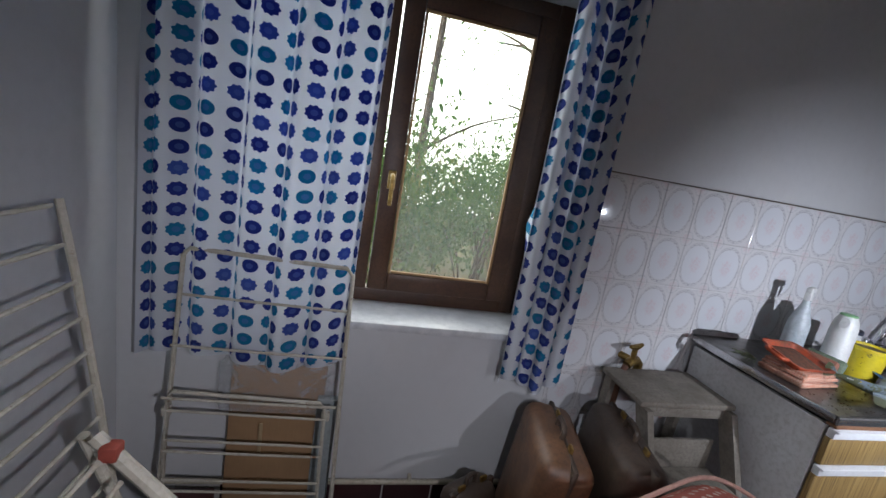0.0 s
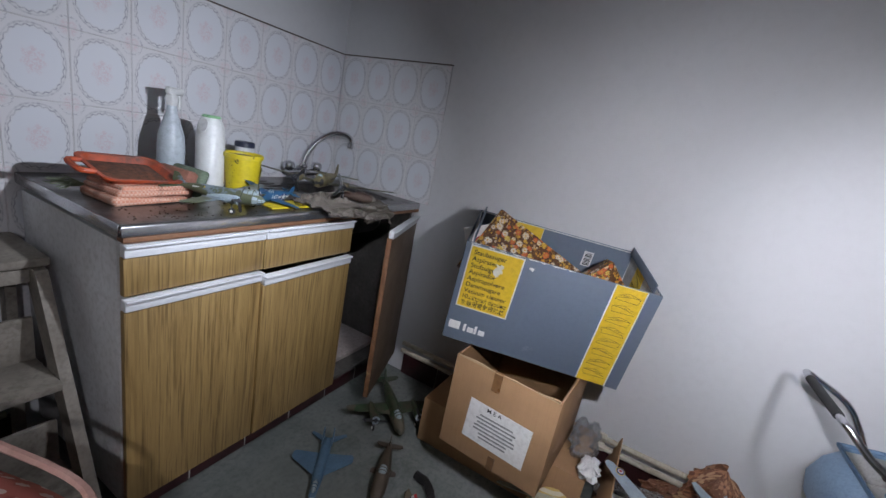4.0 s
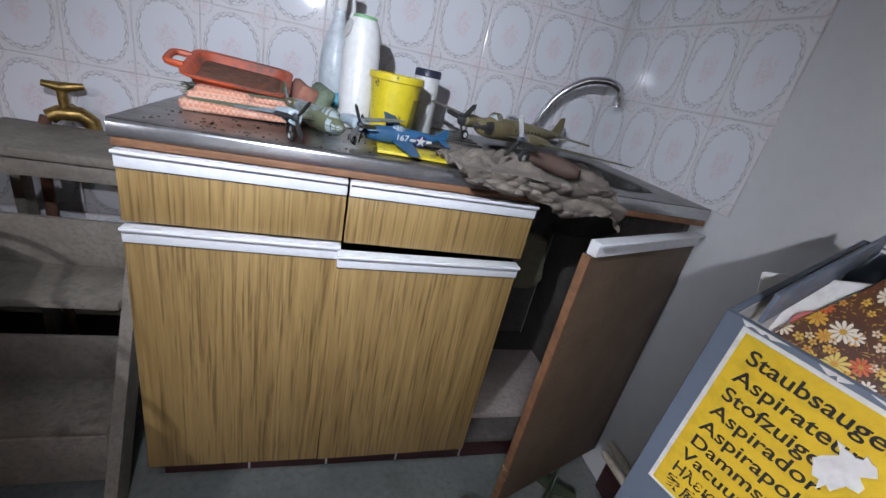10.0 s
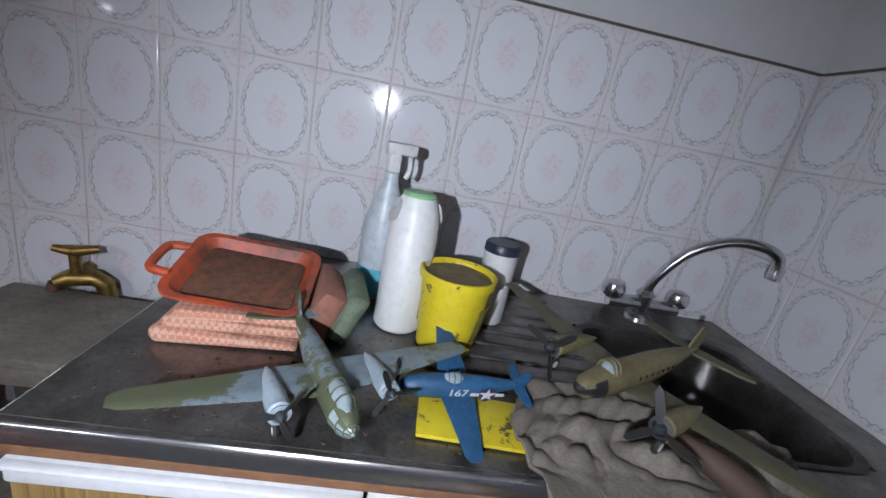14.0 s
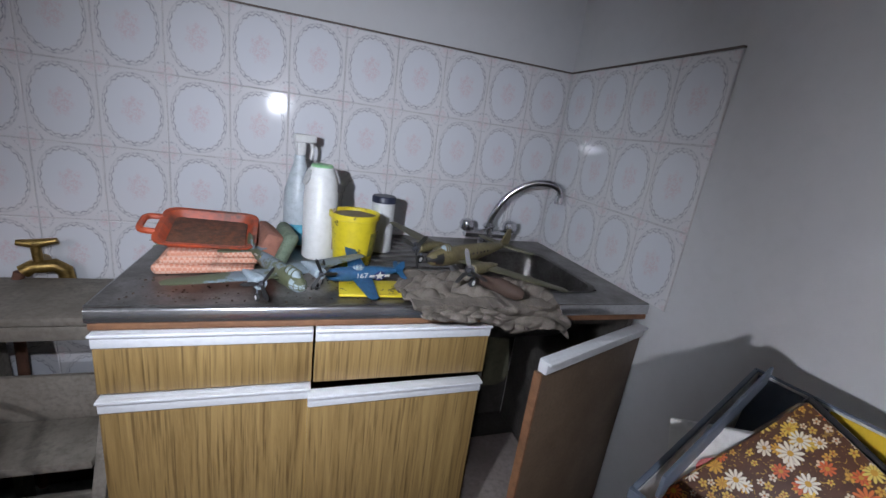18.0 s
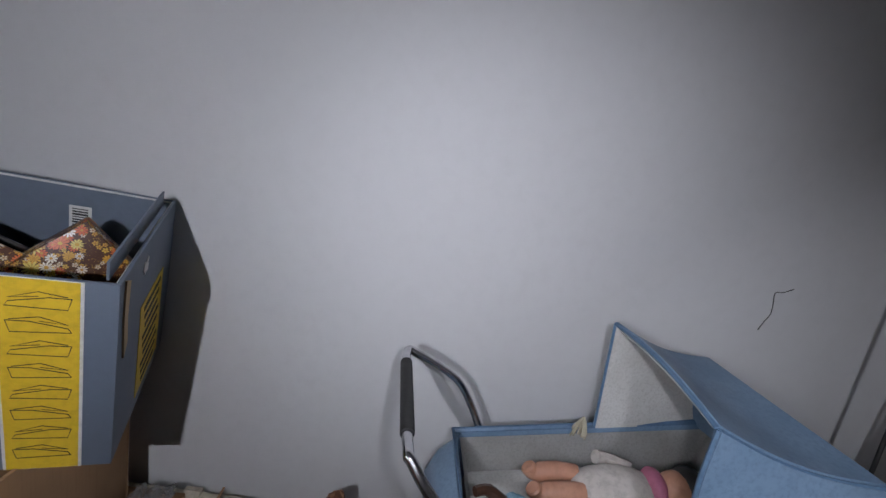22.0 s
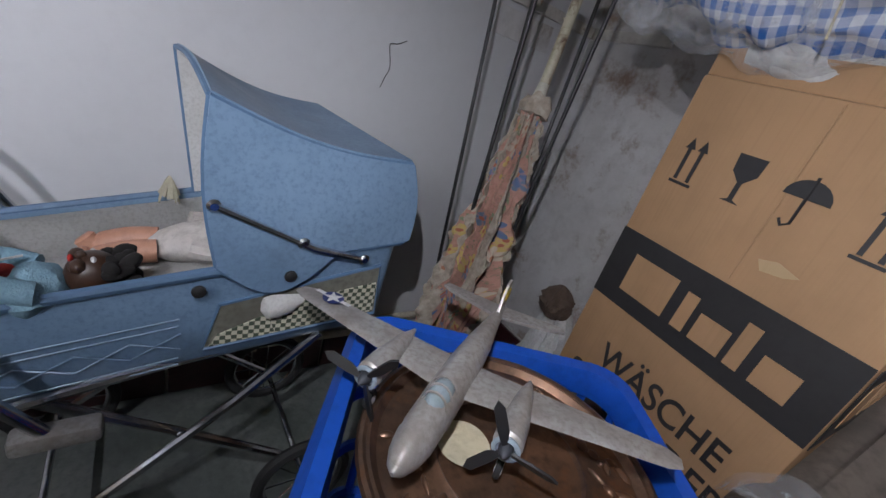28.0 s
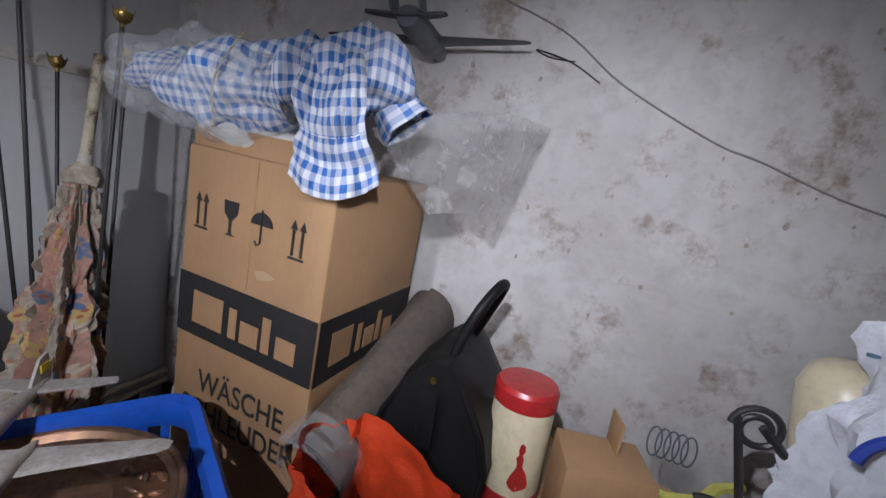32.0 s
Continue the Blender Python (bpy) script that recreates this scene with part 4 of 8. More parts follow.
def worktop():
    w = thing("sink_worktop", pose(0, 0, 0), "dull steel sink top with drainer, basin and chipped wooden edge", "worktop")
    x0, x1, y0, y1, zt = -1.178, -0.004, -0.562, -0.002, 0.858
    bx0, bx1, by0, by1 = -0.44, -0.10, -0.48, -0.15
    # top pressed round the basin's opening
    ring_o = [Vector((x, y, zt)) for x, y in ((x0, y0), (x1, y0), (x1, y1), (x0, y1))]
    ring_i = [Vector((x, y, zt)) for x, y in ((bx0, by0), (bx1, by0), (bx1, by1), (bx0, by1))]
    top = bmesh.new()
    loft(top, [[p - Vector((0, 0, 0.006)) for p in ring_i], [p - Vector((0, 0, 0.006)) for p in ring_o], ring_o, ring_i], caps=False, close=True)
    part("steel_top", top, STEEL, w)
    lip = bmesh.new()
    loft(lip, [[Vector((x, y0 + dy, zt + dz)) for dy, dz in ((0.006, 0.0005), (0.0, -0.002), (-0.003, -0.007), (-0.003, -0.027), (0.0, -0.029), (0.004, -0.027), (0.004, -0.008))] for x in (x0, x1)])
    part("front_lip", lip, STEEL_BRIGHT, w, "bright rolled steel edge")
    part("side_lip", bx((0.006, y1 - y0 - 0.006, 0.028), (x0 - 0.001, (y0 + y1) / 2 + 0.003, zt - 0.015), 0.002), STEEL_BRIGHT, w)
    basin = bmesh.new()
    rings = []
    for k, (inset, z) in enumerate(((-0.012, zt + 0.002), (0.0, zt), (0.006, zt - 0.02), (0.014, zt - 0.12), (0.03, zt - 0.145), (0.08, zt - 0.15))):
        ring = []
        cx, cy, hx, hy, r = (bx0 + bx1) / 2, (by0 + by1) / 2, (bx1 - bx0) / 2 - inset, (by1 - by0) / 2 - inset, 0.06
        for q, (sx, sy) in enumerate(((1, 1), (-1, 1), (-1, -1), (1, -1))):
            for a in range(5):
                t = math.pi / 2 * (q + a / 4)
                ring.append(Vector((cx + sx * (hx - r) + r * math.cos(t), cy + sy * (hy - r) + r * math.sin(t), z)))
        rings.append(ring)
    loft(basin, rings[:1] + rings[1:], caps=False)
    basin.faces.new([basin.verts[i] for i in range(len(basin.verts) - 20, len(basin.verts))]) if basin.verts.ensure_lookup_table() is None else None
    bmesh.ops.solidify(basin, geom=basin.faces[:], thickness=0.002)
    part("basin", basin, STEEL, w)
    for i in range(9):
        part("drainer_rib", tb([(-0.75, -0.06 - 0.045 * i, zt), (-0.47, -0.06 - 0.045 * i, zt)], 0.004, 8), STEEL, w)
    e = bx((1.17, 0.03, 0.0125), (-0.59, -0.549, 0.8225), 0.002)
    part("wooden_edge", e, CHIPBOARD, w, "chipped brown wooden edge")


def tap():
    t = thing("tap", pose(-0.245, -0.06, 0.858) @ Matrix.Scale(1.15, 4), "chrome swan-neck sink mixer tap", "tap")
    part("base", lt([(0.028, 0), (0.026, 0.008), (0.016, 0.014), (0.015, 0.05), (0.019, 0.055), (0.012, 0.065)], 20), CHROME, t)
    part("body", tb([(-0.075, 0, 0.032), (0.075, 0, 0.032)], [0.013, 0.013], 14), CHROME, t)
    for s in (-1, 1):
        k = bmesh.new()
        lathe(k, [(0.012, 0), (0.021, 0.006), (0.023, 0.02), (0.018, 0.032), (0.006, 0.036)], 12, pose(s * 0.07, 0, 0.038))
        part("knob", k, CHROME, t)
    part("spout", tb(curve_pts([(0, 0, 0.05), (0.006, -0.003, 0.09), (0.04, -0.018, 0.155), (0.09, -0.042, 0.195), (0.135, -0.066, 0.203), (0.162, -0.078, 0.192), (0.168, -0.08, 0.168)], 6), 0.0095, 14), CHROME, t)
    part("nozzle", lt([(0.012, 0), (0.0125, 0.022), (0.010, 0.026)], 14, pose(0.168, -0.08, 0.15)), CHROME, t)


def water_valve():
    v = thing("water_valve", pose(-1.50, 0.0, 0.74, 0, 0, 20) @ Matrix.Scale(1.2, 4), "old brass valve on the tiled wall", "valve")
    b = bmesh.new()
    tube(b, [(0, 0, 0.0), (0, -0.05, 0.0)], 0.012, 12)
    tube(b, [(-0.03, -0.05, -0.01), (-0.015, -0.05, 0.0), (0.02, -0.05, 0.0), (0.035, -0.05, -0.012), (0.04, -0.05, -0.05)], 0.015, 12)
    tube(b, [(-0.004, -0.05, 0.0), (-0.006, -0.05, 0.045)], 0.009, 10)
    part("body", b, BRASS, v)
    part("handle", tb([(-0.035, -0.05, 0.055), (-0.005, -0.05, 0.05), (0.03, -0.05, 0.056)], [0.006, 0.011, 0.006], 10), BRASS, v)
    part("pipe", tb([(-0.035, -0.05, -0.01), (-0.05, -0.05, -0.06), (-0.055, -0.05, -0.4), (-0.055, -0.03, -0.58)], 0.01, 10), surf("rusty_pipe", (0.2, 0.09, 0.05), (0.1, 0.045, 0.03), 0.8), v)


def counter_things():
    z = 0.86
    # spray bottle
    s = thing("spray_bottle", pose(-0.862, -0.15, z, 0, 0, 25), "translucent spray bottle with pale blue liquid", "bottle")
    part("flask", lt([(0.034, 0), (0.038, 0.006), (0.038, 0.12), (0.036, 0.15), (0.022, 0.2), (0.014, 0.225), (0.014, 0.24)], 24), surf("cloudy_plastic", (0.5, 0.55, 0.58), rough=0.35), s)
    part("liquid", lt([(0.0382, 0.004), (0.0386, 0.01), (0.0386, 0.055), (0.0382, 0.06)], 24), surf("pale_blue_liquid", (0.12, 0.42, 0.55), rough=0.2), s)
    h = bmesh.new()
    box(h, (0.024, 0.024, 0.035), (0, 0, 0.257), 0.005)
    box(h, (0.06, 0.022, 0.022), (0.012, 0, 0.283), 0.006)
    part("spray_head", h, WHITE_PLASTIC, s)
    part("trigger", tb(curve_pts([(0.03, 0, 0.275), (0.034, 0, 0.25), (0.028, 0, 0.23)], 4), 0.005, 8), WHITE_PLASTIC, s)
    # white cleaner bottle with a moulded grip
    b = thing("cleaner_bottle", pose(-0.808, -0.265, z, 0, 0, 5) @ Matrix.Scale(0.95, 4), "white plastic cleaner bottle with a green cap rim", "bottle")
    part("flask", lt([(0.038, 0), (0.043, 0.006), (0.043, 0.175), (0.0405, 0.18), (0.0415, 0.19), (0.038, 0.215), (0.03, 0.235), (0.027, 0.24)], 28), WHITE_PLASTIC, b)
    # the dents' shade is put into a greyer plastic
    for t in (20, 200):
        part("grip_dent", lt([(0.0, 0.0), (0.014, 0.001), (0.017, 0.004), (0.018, 0.007)], 20, pose(0.034 * math.cos(radians(t)), 0.034 * math.sin(radians(t)), 0.212) @ Matrix.Rotation(radians(t), 4, "Z") @ pose(0, 0, 0, 0, 72) @ Matrix.Diagonal((1.2, 0.8, 1, 1))), surf("shaded_bottle_grip", (0.5, 0.5, 0.49), rough=0.5), b)
    part("cap", lt([(0.0275, 0.239), (0.028, 0.243), (0.024, 0.2465), (0.002, 0.247)], 24), surf("pale_green_cap", (0.25, 0.5, 0.25), rough=0.4), b)
    part("printed_bar", bx((0.006, 0.002, 0.11), (0.031, -0.031, 0.085), 0, pose(0, 0, 0)), surf("faded_print", (0.36, 0.27, 0.16)), b)
    # yellow bucket
    k = thing("yellow_tub", pose(-0.728, -0.313, z), "yellow plastic tub, stained and half full", "tub")
    part("tub", lt([(0.0, 0.002), (0.042, 0.002), (0.046, 0.004), (0.056, 0.118), (0.061, 0.12), (0.061, 0.132), (0.058, 0.133), (0.055, 0.13), (0.0445, 0.03), (0.0, 0.03)], 28), YELLOW_PLASTIC, k)
    part("paste", rumple(lt([(0.0, 0.122), (0.0545, 0.122), (0.0545, 0.124), (0.03, 0.127), (0.0, 0.125)], 24), 0.003, 40), surf("brown_paste", (0.2, 0.15, 0.07), (0.1, 0.07, 0.03), bump=0.5, scale=30), k)
    part("sticker", sheet(lambda u, v: Vector((0.0535 * math.cos(-0.9 + 0.8 * u) * (0.93 + 0.16 * v), 0.0535 * math.sin(-0.9 + 0.8 * u) * (0.93 + 0.16 * v), 0.03 + 0.06 * v)), 8, 2, 0.001), surf("smudged_print", (0.4, 0.34, 0.03), (0.08, 0.08, 0.03)), k)
    # white pot with dark lid
    c = thing("white_canister", pose(-0.637, -0.19, z) @ Matrix.Scale(0.95, 4), "small white canister with a dark blue lid", "canister")
    part("can", lt([(0.03, 0), (0.033, 0.004), (0.033, 0.145), (0.0335, 0.15)], 24), WHITE_PLASTIC, c)
    part("lid", lt([(0.035, 0.147), (0.035, 0.162), (0.032, 0.166), (0.001, 0.166)], 24), surf("dark_blue_lid", (0.02, 0.025, 0.05), rough=0.4), c)
    # orange dish resting on pink foam
    peach, nt, bs = nodes_of("peach_diamond_cloth")
    ck = nt.nodes.new("ShaderNodeTexChecker")
    ck.inputs["Scale"].default_value = 150
    turn = nt.nodes.new("ShaderNodeVectorRotate")
    turn.inputs["Angle"].default_value = radians(45)
    nt.links.new(coords(nt), turn.inputs["Vector"])
    nt.links.new(turn.outputs[0], ck.inputs["Vector"])
    weave = mixer(nt, ck.outputs["Fac"], (0.52, 0.22, 0.14), (0.58, 0.36, 0.27))
    nt.links.new(mixer(nt, ramp(nt, noise_of(nt, coords(nt), 28, 5), 0.52, 0.72), weave, (0.22, 0.10, 0.07)), bs.inputs["Base Color"])
    bs.inputs["Roughness"].default_value = 0.95
    bumped(nt, bs, noise_of(nt, coords(nt), 260, 3), 0.5, 0.004)
    for k in range(3):
        solo("folded_cloth", rumple(box(bmesh.new(), (0.186 - 0.008 * k, 0.15 - 0.006 * k, 0.015), (0, 0, 0.0085), 0.006, seg=4), 0.010, 42, k), peach, pose(-1.037 + 0.004 * k, -0.328 + 0.004 * k, z + 0.0145 * k, 0, 0, 3 + 3 * k), "folded peach cloth with a diamond weave, grubby", "cloth", "folded cloths under the dish")
    o = thing("orange_dish", pose(-1.045, -0.305, z + 0.052, 14, 3, 4) @ Matrix.Scale(0.84, 4), "chipped orange enamel baking dish, dirty inside", "dish")
    def rr(hx, hy, r, zz):
        return [Vector((sx * (hx - r) + r * math.cos(math.pi / 2 * (q + a / 4)), sy * (hy - r) + r * math.sin(math.pi / 2 * (q + a / 4)), zz)) for q, (sx, sy) in enumerate(((1, 1), (-1, 1), (-1, -1), (1, -1))) for a in range(5)]
    d = bmesh.new()
    loft(d, [rr(0.09, 0.075, 0.028, 0), rr(0.105, 0.088, 0.03, 0.022), rr(0.116, 0.098, 0.034, 0.024), rr(0.116, 0.098, 0.034, 0.029), rr(0.104, 0.087, 0.03, 0.028), rr(0.088, 0.073, 0.028, 0.006)])
    part("dish", d, ORANGE, o)
    part("dried_dirt", rumple(bx((0.178, 0.148, 0.004), (0, 0, 0.0095), 0.0018), 0.003, 50), surf("dried_brown_dirt", (0.15, 0.062, 0.034), (0.07, 0.036, 0.024), 0.85, scale=40, bump=0.6, stain=(0.27, 0.085, 0.035), stain_at=(0.5, 0.8), stain_scale=30), o)
    part("loop_handle", tb(curve_pts([(-0.112, 0.04, 0.026), (-0.145, 0.034, 0.027), (-0.15, 0, 0.027), (-0.145, -0.034, 0.027), (-0.112, -0.04, 0.026)], 5), 0.008, 8), ORANGE, o)
    solo("green_scourer", rumple(bx((0.03, 0.12, 0.085), (0, 0, 0.0425), 0.012), 0.006, 40), GREEN_SCOUR, pose(-0.908, -0.30, z, 0, 22, 14), "green and brown scouring sponge standing upright", "sponge")
    solo("terracotta_sponge", rumple(bx((0.045, 0.12, 0.08), (0, 0, 0.04), 0.013), 0.006, 40, 3), surf("terracotta_sponge_foam", (0.3, 0.13, 0.09), rough=0.95, bump=0.5), pose(-0.946, -0.30, z, 0, 24, 14), "brown-red sponge beside a green scourer", "sponge")
    st = bmesh.new()
    for i in range(26):
        a = rnd(2.4, 3.9)
        tube(st, [(0, 0, 0.004), (0.05 * math.cos(a), 0.05 * math.sin(a), rnd(0.004, 0.03)), (rnd(0.06, 0.09) * math.cos(a), 0.08 * math.sin(a), rnd(0.003, 0.02))], 0.0012, 4)
    solo("frayed_string", st, surf("green_string", (0.2, 0.24, 0.14)), pose(-1.1, -0.22, z + 0.004), "frayed greenish string end on the drainer", "string")
    solo("sponge_cloth", rumple(bx((0.14, 0.085, 0.006), (0, 0, 0.003), 0.002), 0.001, 20), YELLOW_PLASTIC, pose(-0.70, -0.485, z, 0, 0, -3), "flat yellow sponge cloth at the sink's edge", "cloth")
    random.seed(31)
    cr = bmesh.new()
    for _ in range(170):
        x, y, s = rnd(-1.14, -0.66), rnd(-0.55, -0.32), rnd(0.0008, 0.0028)
        prism(cr, [(x + s * math.cos(k) * rnd(0.6, 1.4), y + s * math.sin(k) * rnd(0.6, 1.4)) for k in (0, 1.3, 2.6, 3.9, 5.1)], s * 0.8, pose(0, 0, z - 0.0015))
    solo("crumb", cr, surf("brown_crumb", (0.09, 0.06, 0.04), (0.05, 0.035, 0.025), 0.95), pose(0, 0, 0), "brown crumbs and grit scattered on the sink top", "crumbs", kind="stuff")
    # rag hanging over the front edge
    def drape(u, v):
        x = -0.635 + 0.36 * u
        y0, lip = -0.40 - 0.05 * u + 0.02 * math.sin(5 * u), -0.578
        edge = 0.72 - 0.25 * u
        fold = abs(noise.noise(Vector((x * 9 + v * 1.5, v * 5 - x * 6, 1)))) * 0.045 + abs(noise.noise(Vector((x * 34 + v * 7, v * 3.5 - x * 4, 4)))) * 0.022 + noise.noise(Vector((x * 80 + v * 20, v * 9, 7))) * 0.003
        if v < edge:
            return Vector((x + 0.02 * math.sin(6 * v + 2), y0 + (lip - y0) * v / edge, z + 0.004 + fold * (0.35 + 0.65 * math.sin(math.pi * min(1, v / edge * 0.9 + 0.1)))))
        fall = (v - edge) / (1 - edge) * (0.02 + 0.075 * u * (0.75 + 0.25 * math.sin(13 * u)))
        return Vector((x + 0.02 * math.sin(6 * v + 2), lip - 0.006 - fold * 0.9, z + 0.008 - fall + fold * 0.2))
    solo("rag", sheet(drape, 130, 64, 0.004), RAG, pose(0, 0, 0), "crumpled grey-brown rag draped over the sink's edge", "cloth")
    solo("brown_glove", rumple(tb(curve_pts([(0, 0, 0.022), (0.04, -0.032, 0.02), (0.082, -0.068, 0.014)], 6), [0.010, 0.013, 0.015, 0.016, 0.016, 0.017, 0.018, 0.018, 0.018, 0.017, 0.016, 0.013, 0.009], 14), 0.006, 25), surf("brown_rubber", (0.085, 0.05, 0.035), rough=0.7), pose(-0.462, -0.515, z + 0.018, 0, 0, -8), "brown rubber glove lying on a rag", "glove")


sink_cabinet()
worktop()
tap()
water_valve()
counter_things()


# ---------------------------------------------------------------- model aircraft
def star(parent, m, size, bars=True):
    d = part("roundel", lt([(size, 0), (size, 0.0006)], 20), STAR_BLUE, parent, m=m)
    pts = [(size * 0.95 * (1 if k % 2 == 0 else 0.4) * math.sin(k * math.pi / 5), size * 0.95 * (1 if k % 2 == 0 else 0.4) * math.cos(k * math.pi / 5)) for k in range(10)]
    part("star", pr(pts, 0.0006, pose(0, 0, 0.0012)), STAR_WHITE, d)
    if bars:
        for s in (-1, 1):
            part("bar", bx((size * 0.95, size * 0.42, 0.0006), (s * size * 1.4, 0, 0.0008)), STAR_WHITE, d)


def roundel(parent, m, size):
    d = part("roundel", lt([(size, 0), (size, 0.0006)], 20), INSIGNIA_YELLOW, parent, m=m)
    for k, (r, mat) in enumerate(((0.85, STAR_BLUE), (0.6, STAR_WHITE), (0.32, INSIGNIA_RED))):
        part("ring", lt([(size * r, 0), (size * r, 0.0005)], 18, pose(0, 0, 0.0007 * (k + 1))), mat, d)


def aircraft(m, label, length, span, body, wing=None, engines=(), fat=0.075, chord=0.2, sweep=0.0, dihedral=4.0, wing_at=0.1, low=-0.3, prop=3, group="", glass=None, fins=1, jet=False, gear=True, high=False, nose_mat=None, tail_span=0.34, struts=False, cowl=None, ports=0):
    """A plastic model aircraft: nose along +y, wings along x, resting at z = 0."""
    wing, cowl = wing or body, cowl or SKY_GREY
    a = thing("model_aircraft", m, label, "model aircraft", group)
    r = length * fat
    h0 = r * 1.15 + (length * 0.07 if gear else 0)
    prof = [(0.5, 0.16), (0.485, 0.45), (0.45, 0.7), (0.36, 0.93), (0.2, 1.0), (0.0, 0.98), (-0.15, 0.82), (-0.3, 0.55), (-0.42, 0.33), (-0.49, 0.2), (-0.5, 0.08)]
    if jet:
        prof = [(0.5, 0.05), (0.44, 0.3), (0.34, 0.55), (0.2, 0.8), (0.05, 1.0), (-0.15, 1.0), (-0.3, 0.95), (-0.42, 0.85), (-0.46, 0.7)]
    seg = 16
    fu = bmesh.new()
    loft(fu, [[Vector((r * k * math.cos(t) * (1.25 if jet else 1), y * length, h0 + r * 1.15 * k * math.sin(t) + (0 if jet else max(0, -y) * r * 0.7))) for t in (2 * math.pi * i / seg for i in range(seg))] for y, k in prof])
    f = part("fuselage", fu, body, a)
    if nose_mat:
        part("nose_cap", lt([(r * 0.94, 0), (r * 0.75, length * 0.06), (r * 0.46, length * 0.10), (r * 0.1, length * 0.122)], 16, pose(0, length * 0.385, h0, -90)), nose_mat, a)
    zw = h0 + r * low if not high else h0 + r * 1.05
    for s in (-1, 1):
        c0, c1 = length * chord, length * chord * (0.34 if jet else 0.42)
        rings = []
        for u in (0.0, 0.25, 0.5, 0.75, 0.94, 1.0):
            x = s * (r * 0.5 + (span / 2 - r * 0.5) * u)
            c = (c0 + (c1 - c0) * u) * (1 if u < 0.95 else 0.55)
            yc = wing_at * length - sweep * span / 2 * u + (c0 - c) * 0.12
            z = zw + abs(x) * math.tan(radians(dihedral))
            t = c * 0.055 * (1 if u < 1 else 0.5)
            rings.append([Vector((x, yc + c * py, z + t * pz)) for py, pz in ((0.5, 0), (0.4, 0.75), (0.15, 1), (-0.2, 0.6), (-0.5, 0), (-0.2, -0.45), (0.15, -0.7), (0.4, -0.6))])
        part("wing", loft(bmesh.new(), rings), wing, a)
    for s in (-1, 1):
        ts, yt = span * tail_span / 2 * s, -0.44 * length
        tp = [(0, yt + length * 0.06), (ts * 0.8, yt + length * 0.02 - abs(ts) * sweep), (ts, yt - length * 0.01 - abs(ts) * sweep), (ts * 0.95, yt - length * 0.045 - abs(ts) * sweep), (0, yt - length * 0.045)]
        part("tailplane", pr(tp if s > 0 else tp[::-1], length * 0.012, pose(0, 0, h0 + r * (0.05 if jet else 0.32))), wing, a)
    for k in range(fins):
        xf = 0 if fins == 1 else (k * 2 - 1) * r * 1.15
        fp = [(-0.36 * length, 0), (-0.45 * length, length * 0.13), (-0.5 * length, length * 0.14), (-0.52 * length, length * 0.06), (-0.5 * length, 0)]
        part("fin", pr(fp, length * 0.012, pose(xf, 0, h0 + r * 0.25) @ Matrix(((0, 0, 1, 0), (1, 0, 0, 0), (0, 1, 0, 0), (0, 0, 0, 1)))), body, a)

    def airscrew(parent, x, y, z, size, turn):
        sp = part("spinner", lt([(size * 0.14, 0), (size * 0.13, size * 0.1), (size * 0.07, size * 0.22), (0.0005, size * 0.27)], 12, pose(x, y, z, -90)), GREY_DARK if engines else (nose_mat or GREY), parent)
        for k in range(prop):
            t = 2 * math.pi * k / prop + turn
            bl = [(-0.03, 0), (-0.12, 0.4), (-0.10, 0.85), (0, 1.0), (0.10, 0.85), (0.09, 0.4), (0.03, 0)]
            part("blade", pr([(bx_ * size, by_ * size) for bx_, by_ in bl], size * 0.05, pose(x, y + size * 0.07, z) @ Matrix.Rotation(t, 4, "Y") @ pose(0, 0, 0, 90) @ Matrix.Rotation(0.5, 4, "Y")), BLACK, sp)

    if engines:
        for k, x in enumerate(engines):
            er = r * 0.72
            z = zw + abs(x) * math.tan(radians(dihedral)) + er * 0.15
            y1 = wing_at * length + length * 0.2
            en = part("engine", lt([(er * 0.8, 0), (er, length * 0.01), (er * 0.98, length * 0.1), (er * 0.6, length * 0.24), (er * 0.12, length * 0.32)], 16, pose(x, y1, z, 90)), SKY_GREY if nose_mat is CANOPY else body, a)
            part("cowl_ring", lt([(er * 0.82, 0), (er * 0.95, length * 0.012), (er * 0.66, length * 0.016), (er * 0.6, 0)], 16, pose(x, y1, z, -90)), cowl, en)
            if prop:
                airscrew(en, x, y1 + 0.002, z, length * 0.15, 0.4 + k)
            if gear:
                part("wheel", lt([(length * 0.03, -length * 0.01), (length * 0.034, 0), (length * 0.03, length * 0.01)], 14, pose(x, y1 - length * 0.05, length * 0.034, 0, 90)), RUBBER, a)
                part("wheel_hub", lt([(0.0, -length * 0.012), (length * 0.017, -length * 0.0115), (length * 0.017, length * 0.0115), (0.0, length * 0.012)], 12, pose(x, y1 - length * 0.05, length * 0.034, 0, 90)), WHITE_PLASTIC, a)
                part("gear_leg", tb([(x, y1 - length * 0.05, length * 0.034), (x, y1 - length * 0.06, z)], length * 0.008, 6), GREY, a)
    elif prop and not jet:
        airscrew(f, 0, 0.5 * length, h0, length * 0.19, 0.7)
    if glass:
        gl = bmesh.new()
        y0, y1 = glass
        loft(gl, [[Vector((r * 0.62 * k * math.cos(t), (y0 + (y1 - y0) * u) * length, h0 + r * 0.72 + r * 0.75 * k * max(0, math.sin(t)))) for t in (math.pi * i / 8 for i in range(9))] for u, k in ((0, 0.35), (0.2, 0.9), (0.5, 1.0), (0.8, 0.8), (1, 0.25))])
        cp = part("canopy", gl, CANOPY, a)
